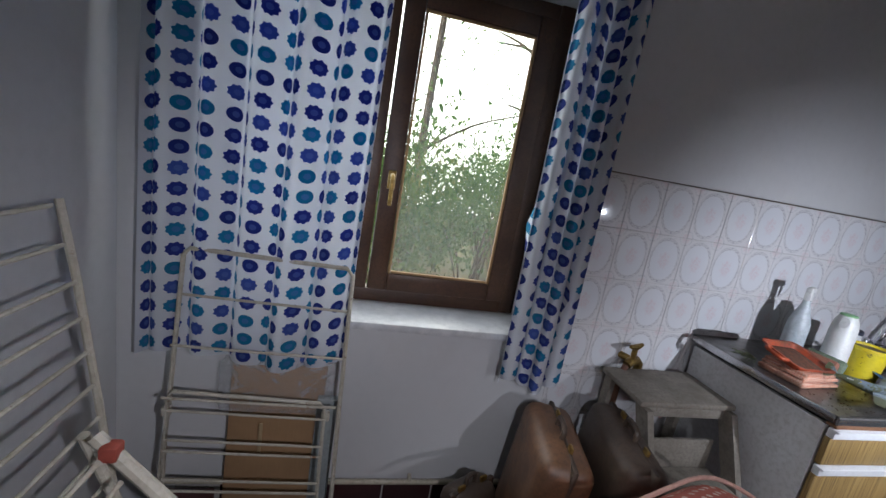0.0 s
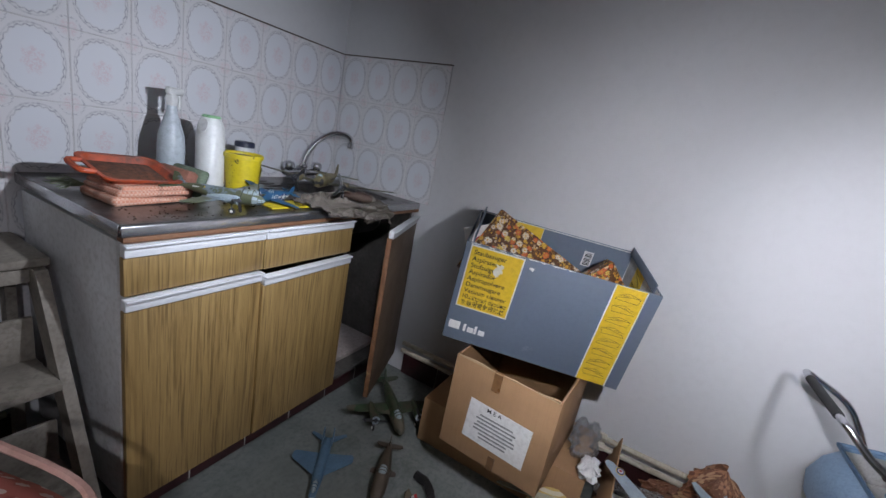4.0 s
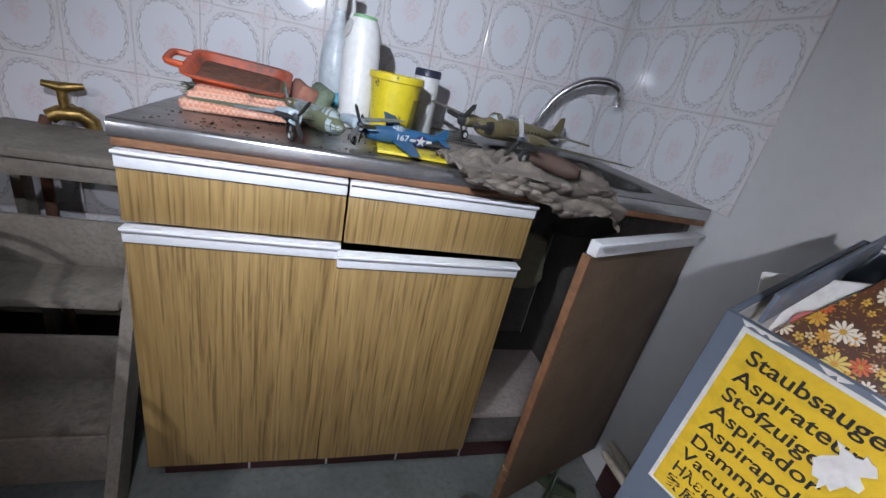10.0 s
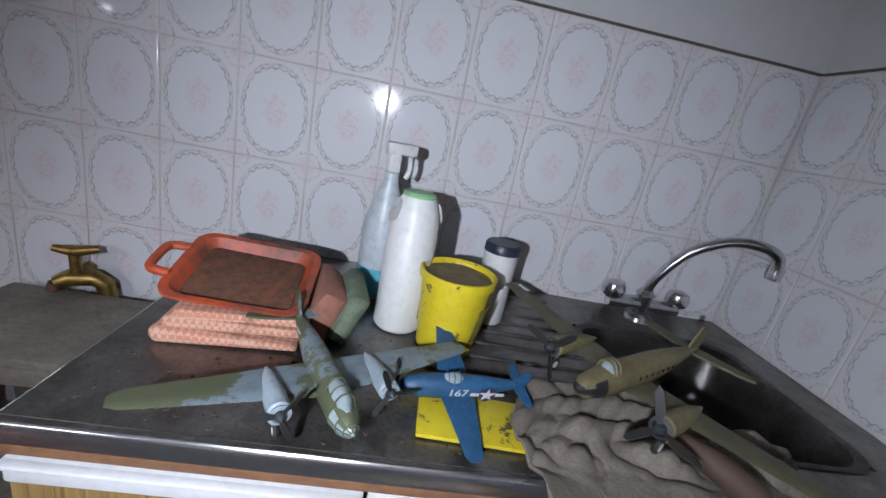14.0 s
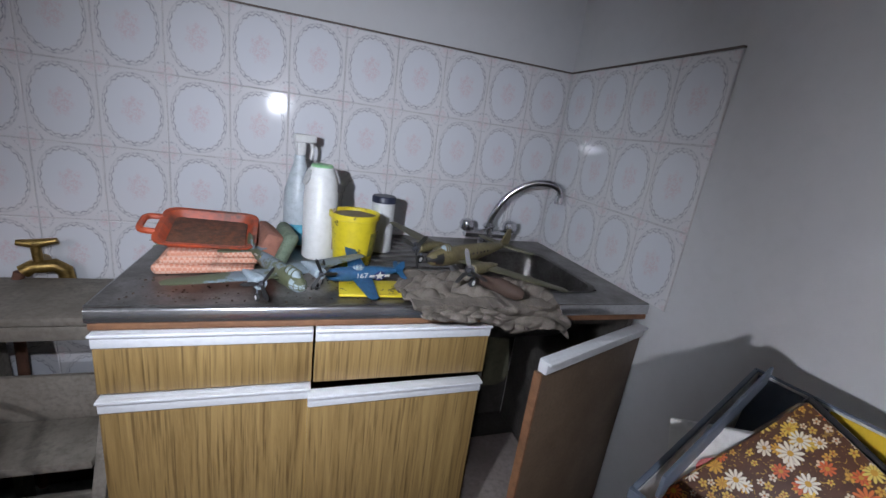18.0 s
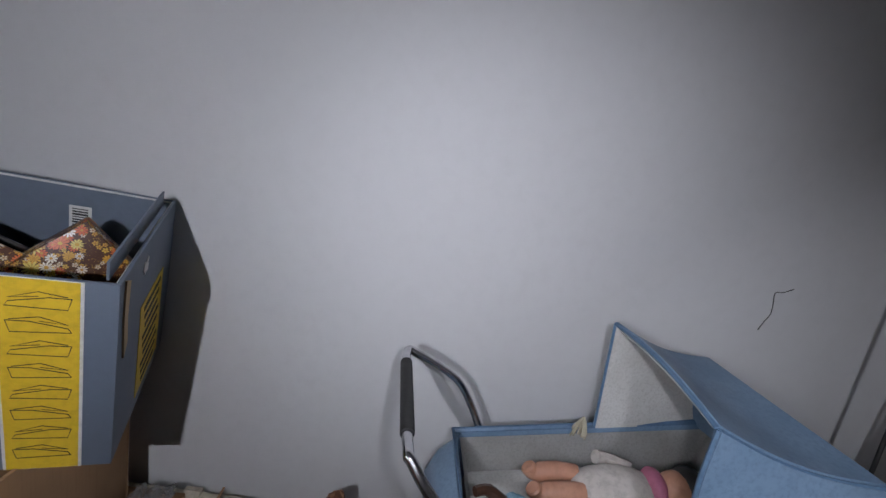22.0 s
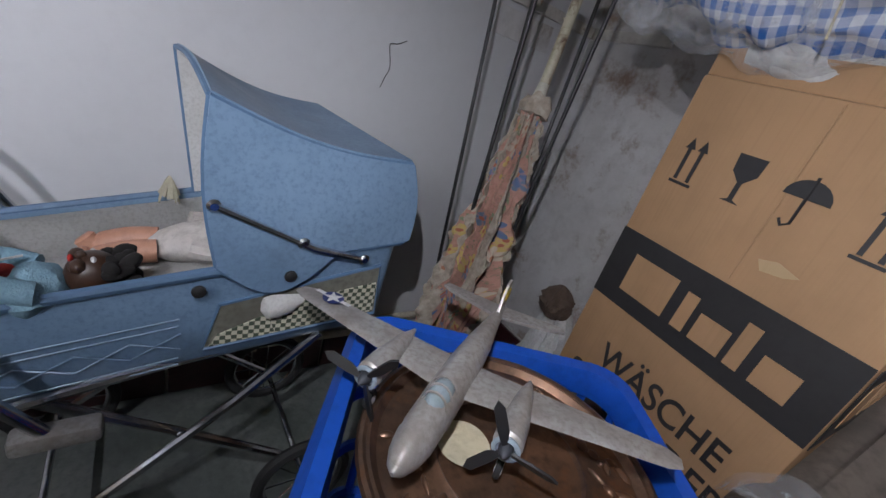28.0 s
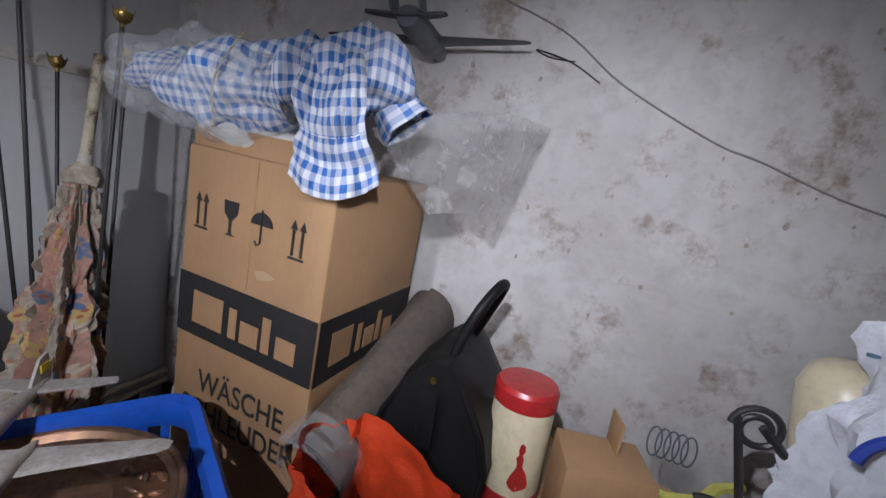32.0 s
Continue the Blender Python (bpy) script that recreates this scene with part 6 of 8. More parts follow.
    solo("fabric_tube", rumple(tb(curve_pts([(0, 0, 0.016), (-0.012, -0.056, 0.018), (-0.08, -0.10, 0.016), (-0.225, -0.074, 0.016), (-0.34, -0.13, 0.016), (-0.36, -0.2, 0.016)], 8), 0.0145, 10), 0.004, 60), surf("black_plush", (0.014, 0.013, 0.013), rough=0.98, bump=0.8, fine=300), pose(-0.512, -1.046, 0.0), "black plush tube curled on the concrete floor", "tube")
    solo("paper_packet", rumple(bx((0.1, 0.05, 0.02), (0, 0, 0.01), 0.005), 0.004, 20), PAPER, pose(-0.27, -1.68, 0.12, 10, 25, 60), "white and violet paper packet on the clutter", "packet")


floor_clutter()


# ---------------------------------------------------------------- doll's pram with its dolls
def pram():
    p = thing("doll_pram", pose(-0.25, -2.435, 0.012), "pale blue leatherette doll's pram with hood and chrome handle", "pram")
    # tub corners: near side x < 0, handle end y > 0, sunk towards the handle
    TILT = -0.22

    def tz(pts):
        return [(x, y, z + TILT * y) for x, y, z in pts]

    def rect(x0, x1, y0, y1, z, tilt=0.0):
        return [Vector((x0 + 0.045 * (y + 0.29) / 0.575, y, z + tilt * y)) if x == x0 else Vector((x, y, z + tilt * y)) for x, y in ((x0, y1), (x0, y0), (x1, y0), (x1, y1))]
    def rounded(x0, x1, y0, y1, z, tilt, r=0.022):
        pts = []
        for (x, y), a0 in (((x0 + 0.045 * (y1 + 0.29) / 0.575 + r, y1 - r), 90), ((x0 + r, y0 + r), 180), ((x1 - r, y0 + r), 270), ((x1 - r, y1 - r), 0)):
            for k in range(4):
                a = radians(a0 + 30 * k)
                px, py = x + r * math.cos(a), y + r * math.sin(a)
                pts.append(Vector((px, py, z + tilt * py)))
        return pts
    t = bmesh.new()
    loft(t, [rounded(-0.165, 0.12, -0.27, 0.28, 0.41, TILT), rounded(-0.181, 0.138, -0.287, 0.322, 0.43, TILT), rounded(-0.184, 0.140, -0.289, 0.335, 0.49, TILT), rounded(-0.186, 0.141, -0.290, 0.315, 0.545, TILT), rounded(-0.187, 0.142, -0.290, 0.285, 0.572, TILT), rounded(-0.189, 0.143, -0.291, 0.287, 0.58, TILT)], caps=False)
    t.verts.ensure_lookup_table()
    t.faces.new([t.verts[i] for i in range(16)])
    bmesh.ops.recalc_face_normals(t, faces=t.faces[:])
    bmesh.ops.solidify(t, geom=t.faces[:], thickness=0.007)
    part("tub", t, BLUE_CLOTH, p)
    l = bmesh.new()
    loft(l, [rect(-0.15, 0.115, -0.25, 0.22, 0.45, TILT), rect(-0.176, 0.13, -0.28, 0.272, 0.574, TILT)], caps=False)
    l.verts.ensure_lookup_table()
    l.faces.new([l.verts[i] for i in range(4)])
    bmesh.ops.solidify(l, geom=l.faces[:], thickness=0.003)
    part("lining", l, WHITE_CLOTH, p, "white inner lining")
    part("rim_piping", tb(tz([(-0.144, 0.286, 0.582), (-0.189, -0.29, 0.582), (0.143, -0.29, 0.582), (0.143, 0.286, 0.582)]), 0.008, 8, close=True), BLUE_TRIM, p)
    def flank(y, z, out):
        return (-0.189 + 0.045 * (y + 0.29) / 0.575 + 0.035 * (0.58 - z) - out, y, z + TILT * y)
    for z in (0.5, 0.512, 0.43, 0.442):
        part("embossed_line", tb([flank(0.26, z, 0.002), flank(0.02, z, 0.001)], 0.0013, 6), BLUE_CLOTH, p)
    for k in range(2):
        part("embossed_line", tb([flank(0.25 - 0.058 * i, 0.472 + 0.014 * (1 if (i + k) % 2 else -1), 0.001) for i in range(5)], 0.0013, 6), BLUE_CLOTH, p)
    # see-through side window with the wicker-print cushion behind
    houndstooth, nt, b = nodes_of("checked_cushion_cloth")
    ck = nt.nodes.new("ShaderNodeTexChecker")
    ck.inputs["Scale"].default_value = 130
    nt.links.new(coords(nt), ck.inputs["Vector"])
    nt.links.new(mixer(nt, ck.outputs["Fac"], (0.5, 0.48, 0.36), (0.06, 0.075, 0.05)), b.inputs["Base Color"])
    b.inputs["Roughness"].default_value = 0.9
    q = [(-0.01, 0.452), (-0.272, 0.500), (-0.262, 0.598), (-0.028, 0.532)]
    def side(y, z, out):
        return (-0.189 + 0.045 * (y + 0.29) / 0.575 + 0.03 * (0.58 + TILT * y - z) - out, y, z)
    w = part("side_window", loft(bmesh.new(), [[Vector(side(y, z, 0.001)) for y, z in q], [Vector(side(y, z, 0.0035)) for y, z in q]]), surf("clouded_window_film", (0.2, 0.195, 0.16), (0.12, 0.115, 0.09), 0.22), p, "clouded clear plastic side window")
    part("window_piping", tb([side(y, z, 0.003) for y, z in q], 0.0035, 6, close=True), BLUE_TRIM, w)
    part("checked_cushion", loft(bmesh.new(), [[Vector(side(y, z, o)) for y, z in ((-0.018, 0.458), (-0.266, 0.506), (-0.262, 0.565), (-0.14, 0.535), (-0.026, 0.478))] for o in (0.0038, 0.006)]), houndstooth, w)
    part("white_pillow", rumple(lt([(0.002, 0), (0.016, 0.005), (0.02, 0.018), (0.017, 0.036), (0.01, 0.056), (0.002, 0.06)], 20, pose(-0.182, -0.085, 0.525, 80, 0, 10)), 0.006, 40), WHITE_CLOTH, w)
    # hood
    n0, n1, f0, f1 = Vector((-0.155, -0.004, 0.818)), Vector((-0.162, -0.292, 0.770)), Vector((0.132, 0.014, 0.838)), Vector((0.16, -0.235, 0.785))
    nb0, nb1, fb0, fb1 = Vector((-0.176, -0.02, 0.60)), Vector((-0.188, -0.30, 0.648)), Vector((0.137, -0.02, 0.59)), Vector((0.15, -0.25, 0.63))
    def roof(u, v):
        a = n0.lerp(f0, u)
        c = n1.lerp(f1, u)
        pnt = a.lerp(c, v)
        pnt.z -= 0.032 * math.sin(math.pi * v) * (0.55 + 0.45 * math.sin(math.pi * u)) - 0.012 * math.sin(math.pi * u) * (1 - v)
        return pnt
    part("hood_roof", sheet(roof, 14, 16, 0.006), BLUE_CLOTH, p)
    def near(u, v):
        top = roof(0, u)
        low = nb0.lerp(nb1, u) + Vector((0, 0, -0.055 * math.sin(math.pi * min(1, u * 1.7)) * (u < 0.6)))
        g = top.lerp(low, v)
        g.x += -0.012 * math.sin(math.pi * v) * math.sin(math.pi * u) - 0.004
        g.y += 0.02 * math.sin(math.pi * v) * (u - 0.5) * -1
        return g
    part("hood_side", sheet(near, 14, 12, 0.006), BLUE_CLOTH, p)
    def far(u, v):
        return roof(1, u).lerp(fb0.lerp(fb1, u), v)
    part("hood_side", sheet(far, 10, 8, 0.006), WHITE_CLOTH, p, "white inside of the hood")
    def rear(u, v):
        g = roof(u, 1).lerp(nb1.lerp(fb1, u), v)
        g.y += 0.02 * math.sin(math.pi * v)
        return g
    part("hood_back", sheet(rear, 10, 8, 0.006), BLUE_CLOTH, p)
    part("hood_lining", sheet(lambda u, v: roof(0.04 + 0.92 * u, 0.02 + 0.94 * v) - Vector((0, 0, 0.008)), 10, 10, 0.002), WHITE_CLOTH, p)
    for line in ([roof(u / 10, 0) for u in range(11)], [roof(u / 10, 1) for u in range(11)], [near(u / 10, 0) for u in range(11)], [near(1, v / 8) for v in range(9)], [near(0, v / 8) for v in range(9)], [near(u / 14, 1) for u in range(15)], [roof(1, u / 10) for u in range(11)], [f0.lerp(fb0, u / 6) for u in range(7)]):
        part("hood_piping", tb(line, 0.004, 6), BLUE_TRIM, p)
    s = part("hood_strut", tb([(-0.182, -0.012, 0.69), (-0.197, -0.11, 0.65), (-0.20, -0.14, 0.638), (-0.196, -0.225, 0.615)], [0.005, 0.0045, 0.006, 0.004], 8), CHROME, p, "jointed metal hood strut")
    for at in ((-0.184, -0.012, 0.69), (-0.20, -0.125, 0.645), (-0.198, -0.225, 0.615)):
        part("rivet", lt([(0.008, -0.003), (0.009, 0), (0.005, 0.004)], 12, pose(*at, 0, -90)), CHROME, s)
    for at in ((-0.178, 0.0, 0.565), (-0.188, -0.115, 0.588)):
        part("turn_button", lt([(0.006, 0), (0.009, 0.004), (0.009, 0.008), (0.004, 0.011)], 12, pose(*at, 0, -90)), BLACK, p)
    # handle
    hd = [(0.15, 0.14, 0.37), (0.152, 0.23, 0.53), (0.151, 0.265, 0.59), (0.148, 0.31, 0.645), (0.138, 0.40, 0.692), (0.11, 0.425, 0.70), (-0.12, 0.412, 0.692), (-0.152, 0.402, 0.685), (-0.175, 0.365, 0.65), (-0.194, 0.31, 0.612), (-0.199, 0.262, 0.54), (-0.2, 0.21, 0.455), (-0.2, 0.156, 0.372)]
    part("handle", tb(curve_pts(hd, 4), 0.0085, 10), CHROME, p, "chromed tubular push handle")
    part("grip", tb([(0.085, 0.424, 0.699), (-0.105, 0.413, 0.693)], 0.0115, 12), RUBBER, p, "black rubber grip")
    part("handle_bracket", bx((0.03, 0.09, 0.026), (-0.198, 0.15, 0.372), 0.006), SILVER, p)
    # chassis
    for sx in (-0.15, 0.12):
        part("chassis_bar", tb([(sx, -0.22, 0.475), (sx, 0.2, 0.385)], 0.008, 8), CHROME, p)
        part("scissor_leg", tb([(sx, -0.195, 0.441), (sx, -0.07, 0.32), (sx, 0.2, 0.1)], 0.008, 8), CHROME, p)
        part("scissor_leg", tb([(sx + 0.012, 0.19, 0.385), (sx + 0.012, 0.0, 0.25), (sx + 0.012, -0.2, 0.1)], 0.008, 8), CHROME, p)
    for sy in (-0.2, 0.2):
        part("axle", tb([(-0.19, sy, 0.1), (0.16, sy, 0.1)], 0.006, 8), CHROME, p)
        for sx in (-0.185, 0.155):
            wv = part("wheel", tb([(sx, sy + 0.088 * math.cos(2 * math.pi * i / 28), 0.1 + 0.088 * math.sin(2 * math.pi * i / 28)) for i in range(28)], 0.012, 8, close=True), RUBBER, p)
            part("rim", tb([(sx, sy + 0.076 * math.cos(2 * math.pi * i / 24), 0.1 + 0.076 * math.sin(2 * math.pi * i / 24)) for i in range(24)], 0.004, 6, close=True), CHROME, wv)
            for i in range(8):
                part("spoke", tb([(sx, sy, 0.1), (sx, sy + 0.076 * math.cos(math.pi * i / 4), 0.1 + 0.076 * math.sin(math.pi * i / 4))], 0.0016, 5), CHROME, wv)
    part("mattress", rumple(bx((0.225, 0.40, 0.06), (0, -0.04, 0.47), 0.025, pose(0, 0, 0, -12)), 0.008, 14), WHITE_CLOTH, p)
    tas = bmesh.new()
    random.seed(4)
    for i in range(30):
        a = rnd(0, 6.28)
        tube(tas, curve_pts([(0, 0, 0), (0.008 * math.cos(a), 0.008 * math.sin(a), -0.015), (0.016 * math.cos(a), 0.016 * math.sin(a), -rnd(0.03, 0.055))], 3), 0.002, 4)
    part("tassel", tas, surf("cream_yarn", (0.5, 0.46, 0.34), rough=0.95), p, m=pose(0.12, 0.02, 0.62))


def dolls():
    """Two dolls, each one plain shape."""
    def ell(bm, c, s, rot=(0, 0, 0), seg=14):
        m = pose(*c, *rot) @ Matrix.Diagonal((*s, 1))
        bmesh.ops.create_uvsphere(bm, u_segments=seg, v_segments=10, radius=1, matrix=m)
    # dressed doll, lying with its head towards the hood
    d = bmesh.new()
    spans = []
    def shape(mat_i, fn):
        before = len(d.faces)
        fn()
        d.faces.ensure_lookup_table()
        spans.append((before, len(d.faces), mat_i))
    def rumple_from(fn, amp, scale):
        n = len(d.verts)
        fn()
        d.verts.ensure_lookup_table()
        for v in d.verts[n:]:
            v.co += Vector((noise.noise(v.co * scale), noise.noise(v.co * scale + Vector((7, 0, 0))), noise.noise(v.co * scale + Vector((0, 9, 0))))) * amp
    # face turned up, with brow, nose, lips and cheeks; hair behind
    shape(0, lambda: ell(d, (0, -0.165, 0.032), (0.034, 0.040, 0.036)))
    shape(0, lambda: ell(d, (-0.004, -0.157, 0.068), (0.006, 0.008, 0.006), seg=8))
    shape(0, lambda: ell(d, (-0.018, -0.15, 0.058), (0.012, 0.012, 0.01), seg=8))
    shape(0, lambda: ell(d, (0.014, -0.15, 0.06), (0.012, 0.012, 0.01), seg=8))
    for s in (-0.014, 0.012):
        shape(4, lambda: ell(d, (s, -0.172, 0.0615), (0.006, 0.0045, 0.005), seg=8))
    shape(3, lambda: ell(d, (-0.003, -0.143, 0.0655), (0.009, 0.004, 0.004), seg=8))
    random.seed(21)
    for k in range(26):
        shape(1, lambda: ell(d, (rnd(-0.034, 0.036), -0.201 + rnd(-0.02, 0.016), rnd(0.004, 0.052)), (rnd(0.008, 0.015), rnd(0.012, 0.022), rnd(0.007, 0.012)), (rnd(-30, 30), 0, rnd(-40, 40)), 8))
    # knitted body, sleeves and skirt; felt coat lying open across it
    shape(2, lambda: rumple_from(lambda: ell(d, (0, -0.085, 0.026), (0.05, 0.05, 0.032), seg=24), 0.008, 45))
    shape(2, lambda: rumple_from(lambda: ell(d, (0.012, -0.005, 0.024), (0.062, 0.055, 0.036), seg=28), 0.014, 28))
    shape(3, lambda: rumple_from(lambda: ell(d, (-0.016, -0.02, 0.056), (0.034, 0.058, 0.017), (3, 14, 26), 28), 0.012, 32))
    shape(4, lambda: tube(d, [(0.024, -0.085, 0.066), (0.014, -0.02, 0.068), (-0.008, 0.03, 0.068)], 0.0018, 6))
    shape(0, lambda: tube(d, curve_pts([(0.045, -0.045, 0.045), (0.07, 0.005, 0.07), (0.062, 0.04, 0.078)], 4), [0.012] * 5 + [0.010] * 4, 8))
    shape(2, lambda: tube(d, curve_pts([(-0.04, -0.095, 0.04), (-0.035, -0.05, 0.062), (-0.01, -0.045, 0.08)], 4), [0.017] * 6 + [0.02] * 3, 10))
    shape(2, lambda: tube(d, curve_pts([(0.04, -0.095, 0.04), (0.055, -0.06, 0.05), (0.052, -0.04, 0.055)], 4), [0.016] * 6 + [0.019] * 3, 10))
    shape(0, lambda: ell(d, (-0.004, -0.042, 0.086), (0.010, 0.013, 0.010), seg=8))
    d.faces.ensure_lookup_table()
    for a, b, mi in spans:
        for f in d.faces[a:b]:
            f.material_index = mi
    me = mesh_of("doll", d, SKIN_DARK)
    for mt in (surf("matt_black_hair", (0.012, 0.01, 0.009), rough=0.95), KNIT, RED_CLOTH, WHITE_CLOTH):
        me.materials.append(mt)
    ob = new("doll", me)
    ob.matrix_basis = pose(-0.372, -2.205, 0.52, -10, 0, 4) @ Matrix.Diagonal((0.9, 0.76, 0.9, 1))
    tagged(ob, "dark vinyl doll in blue knit and red felt", "doll")
    d = bmesh.new()
    spans.clear()
    shape(0, lambda: ell(d, (0, -0.16, 0.03), (0.034, 0.04, 0.034)))
    shape(3, lambda: ell(d, (0.006, -0.185, 0.034), (0.038, 0.034, 0.036)))
    shape(1, lambda: ell(d, (0, -0.04, 0.028), (0.05, 0.09, 0.034)))
    shape(2, lambda: ell(d, (0, -0.115, 0.036), (0.04, 0.022, 0.03)))
    for s in (-1, 1):
        shape(0, lambda: tube(d, curve_pts([(s * 0.024, 0.03, 0.03), (s * 0.026, 0.07, 0.034), (s * 0.026, 0.115, 0.03), (s * 0.028, 0.13, 0.045)], 4), [0.02] * 8 + [0.016] * 4 + [0.012], 10))
        shape(1, lambda: tube(d, curve_pts([(s * 0.045, -0.09, 0.03), (s * 0.065, -0.05, 0.035), (s * 0.06, -0.02, 0.045)], 4), 0.015, 8))
    d.faces.ensure_lookup_table()
    for a, b, mi in spans:
        for f in d.faces[a:b]:
            f.material_index = mi
    me = mesh_of("doll", d, SKIN_PALE)
    for mt in (surf("stained_white_suit", (0.56, 0.52, 0.48), (0.4, 0.36, 0.32), 0.9), surf("pink_collar", (0.5, 0.16, 0.25)), BLACK):
        me.materials.append(mt)
    ob = new("doll", me)
    ob.matrix_basis = pose(-0.225, -2.43, 0.518, -10, 0, -4)
    tagged(ob, "pink vinyl doll in a stained white suit in a pram", "doll")


pram()
dolls()


# ---------------------------------------------------------------- rods, parasol and rail in the corner
def rods():
    cup_mat = BRASS
    for i, (top, foot) in enumerate((((-0.184, -2.952, 1.345), (-0.285, -2.99, 0.0)), ((-0.344, -2.934, 1.29), (-0.325, -2.975, 0.0)), ((-0.166, -3.09, 1.14), (-0.30, -3.01, 0.0)), ((-0.425, -3.055, 1.235), (-0.36, -3.01, 0.0)), ((-0.298, -3.151, 1.185), (-0.375, -3.03, 0.0)))):
        r = thing("brass_cup_rod", pose(*foot), "thin black rod topped with a petalled brass cup", "rod", "rods leaning in the corner")
        v = Vector(top) - Vector(foot)
        part("rod", tb([(0, 0, 0), v * 0.5, v], 0.0042, 10), BLACK, r)
        q = v.to_track_quat("Z", "Y").to_matrix().to_4x4()
        m = Matrix.Translation(v) @ q @ Matrix.Scale(0.66, 4)
        part("cup", lt([(0.006, -0.012), (0.008, 0.0), (0.018, 0.008), (0.024, 0.022), (0.024, 0.034), (0.022, 0.034), (0.021, 0.022), (0.012, 0.012), (0.002, 0.011)], 20, m), cup_mat, r)
        for k in range(4):
            part("petal", pr([(-0.008, 0), (0.008, 0), (0.002, 0.016), (-0.002, 0.016)], 0.0015, m @ Matrix.Rotation(k * math.pi / 2 + 0.4, 4, "Z") @ pose(0, 0.024, 0.031, 75)), cup_mat, r)
        part("candle_socket", lt([(0.006, 0.01), (0.006, 0.04), (0.004, 0.04)], 10, m), surf("dark_socket", (0.05, 0.035, 0.02)), r)


def parasol():
    foot, top = Vector((-0.41, -2.90, 0.10)), Vector((-0.29, -3.10, 1.18))
    v = top - foot
    p = thing("parasol", pose(*foot), "folded old parasol with faded flowered cloth and fringe", "parasol")
    q = v.to_track_quat("Z", "X").to_matrix().to_4x4()
    L = v.length
    part("pole", tb([(0, 0, -0.06), v * 0.5, v], 0.011, 12), surf("peeling_white_pole", (0.5, 0.46, 0.34), (0.42, 0.38, 0.28), 0.5, stain=(0.1, 0.045, 0.02), stain_at=(0.5, 0.58), stain_scale=9), p)
    part("ferrule", lt([(0.018, 0.70 * L), (0.02, 0.73 * L), (0.013, 0.79 * L), (0.012, 0.80 * L)], 14, q), surf("old_white_collar", (0.5, 0.48, 0.4)), p)
    def girth(a, w):
        body = 0.02 + 0.05 * math.sin(min(1, (1 - w) * 1.15) * math.pi / 2) * (1 - 0.3 * max(0, 0.3 - w) / 0.3)
        pleat = 1 - abs(math.sin(4.5 * a + 1.6 * w))
        return body * (0.72 + 0.55 * pleat + 0.5 * noise.noise(Vector((2.4 * math.cos(a), 2.4 * math.sin(a), w * 9))) + 0.22 * noise.noise(Vector((7 * math.cos(a), 7 * math.sin(a), w * 26))))
    def cloth(u, w):
        a = 2 * math.pi * u
        r = girth(a, w)
        hem = 0.07 * (1 - w) ** 3 * (math.sin(3 * a) + 0.6 * math.sin(7 * a + 1))
        return q @ Vector((r * math.cos(a) * 1.15, r * math.sin(a) * 0.9, (0.22 + 0.53 * w) * L - hem))
    part("cloth", sheet(cloth, 120, 60, 0.0, (0.5, 0.6), True), PARASOL_CLOTH, p)
    fr = surf("dirty_cream_fringe", (0.42, 0.37, 0.3), (0.28, 0.23, 0.18), 0.95, scale=60, bump=0.8)
    for a0, wd in ((0.2, 0.16), (1.2, 0.13), (2.1, 0.17), (3.0, 0.15), (3.9, 0.17), (4.7, 0.14), (5.5, 0.16)):
        def frill(u, w, a0=a0, wd=wd):
            a = a0 + 0.5 * w + wd * (u - 0.5) * 2
            r = girth(a, w) + 0.008 + 0.008 * math.sin(70 * w + 9 * u) * abs(u - 0.5) * 2 + 0.004 * noise.noise(Vector((u * 6, w * 40, a0)))
            return q @ Vector((r * math.cos(a) * 1.15, r * math.sin(a) * 0.9, (0.23 + 0.5 * w) * L))
        part("fringe", sheet(frill, 8, 90, 0.002), fr, p)
    part("ruffle", rumple(lt([(0.014, 0.735 * L), (0.032, 0.74 * L), (0.036, 0.755 * L), (0.026, 0.775 * L), (0.013, 0.77 * L)], 36, q), 0.014, 45), fr, p)
    for k in range(4):
        a = 1.57 * k + 0.4
        part("rib", tb([q @ Vector((0.03 * math.cos(a), 0.03 * math.sin(a), 0.22 * L)), q @ Vector((0.045 * math.cos(a), 0.035 * math.sin(a), 0.02 * L))], 0.004, 6), BLACK, p)


def coat_rail():
    r = thing("coat_rail", pose(0, 0, 0), "white painted wooden rail with small hooks on the wall", "rail")
    part("board", bx((0.014, 0.46, 0.03), (-0.004, -3.285, 1.165), 0.003, pose(0, 0, 0)), surf("white_rail_paint", (0.6, 0.58, 0.53), (0.5, 0.47, 0.42), 0.5, stain=(0.25, 0.2, 0.15), stain_at=(0.6, 0.75), stain_scale=15), r)
    part("board", bx((0.27, 0.014, 0.03), (-0.14, Y0 + 0.004, 1.165), 0.003), surf("white_rail_paint_end", (0.6, 0.58, 0.53), (0.5, 0.47, 0.42), 0.5, stain=(0.25, 0.2, 0.15), stain_at=(0.6, 0.75), stain_scale=15), r)
    for y in (-3.12, -3.24, -3.36, -3.46):
        part("hook", tb(curve_pts([(-0.01, y, 1.165), (-0.03, y, 1.16), (-0.035, y, 1.175)], 4), 0.003, 6), CREAM, r)
    part("plaster_patch", bx((0.004, 0.22, 0.07), (0.003, -3.24, 1.10), 0.001), PLASTER_DIRTY, r)


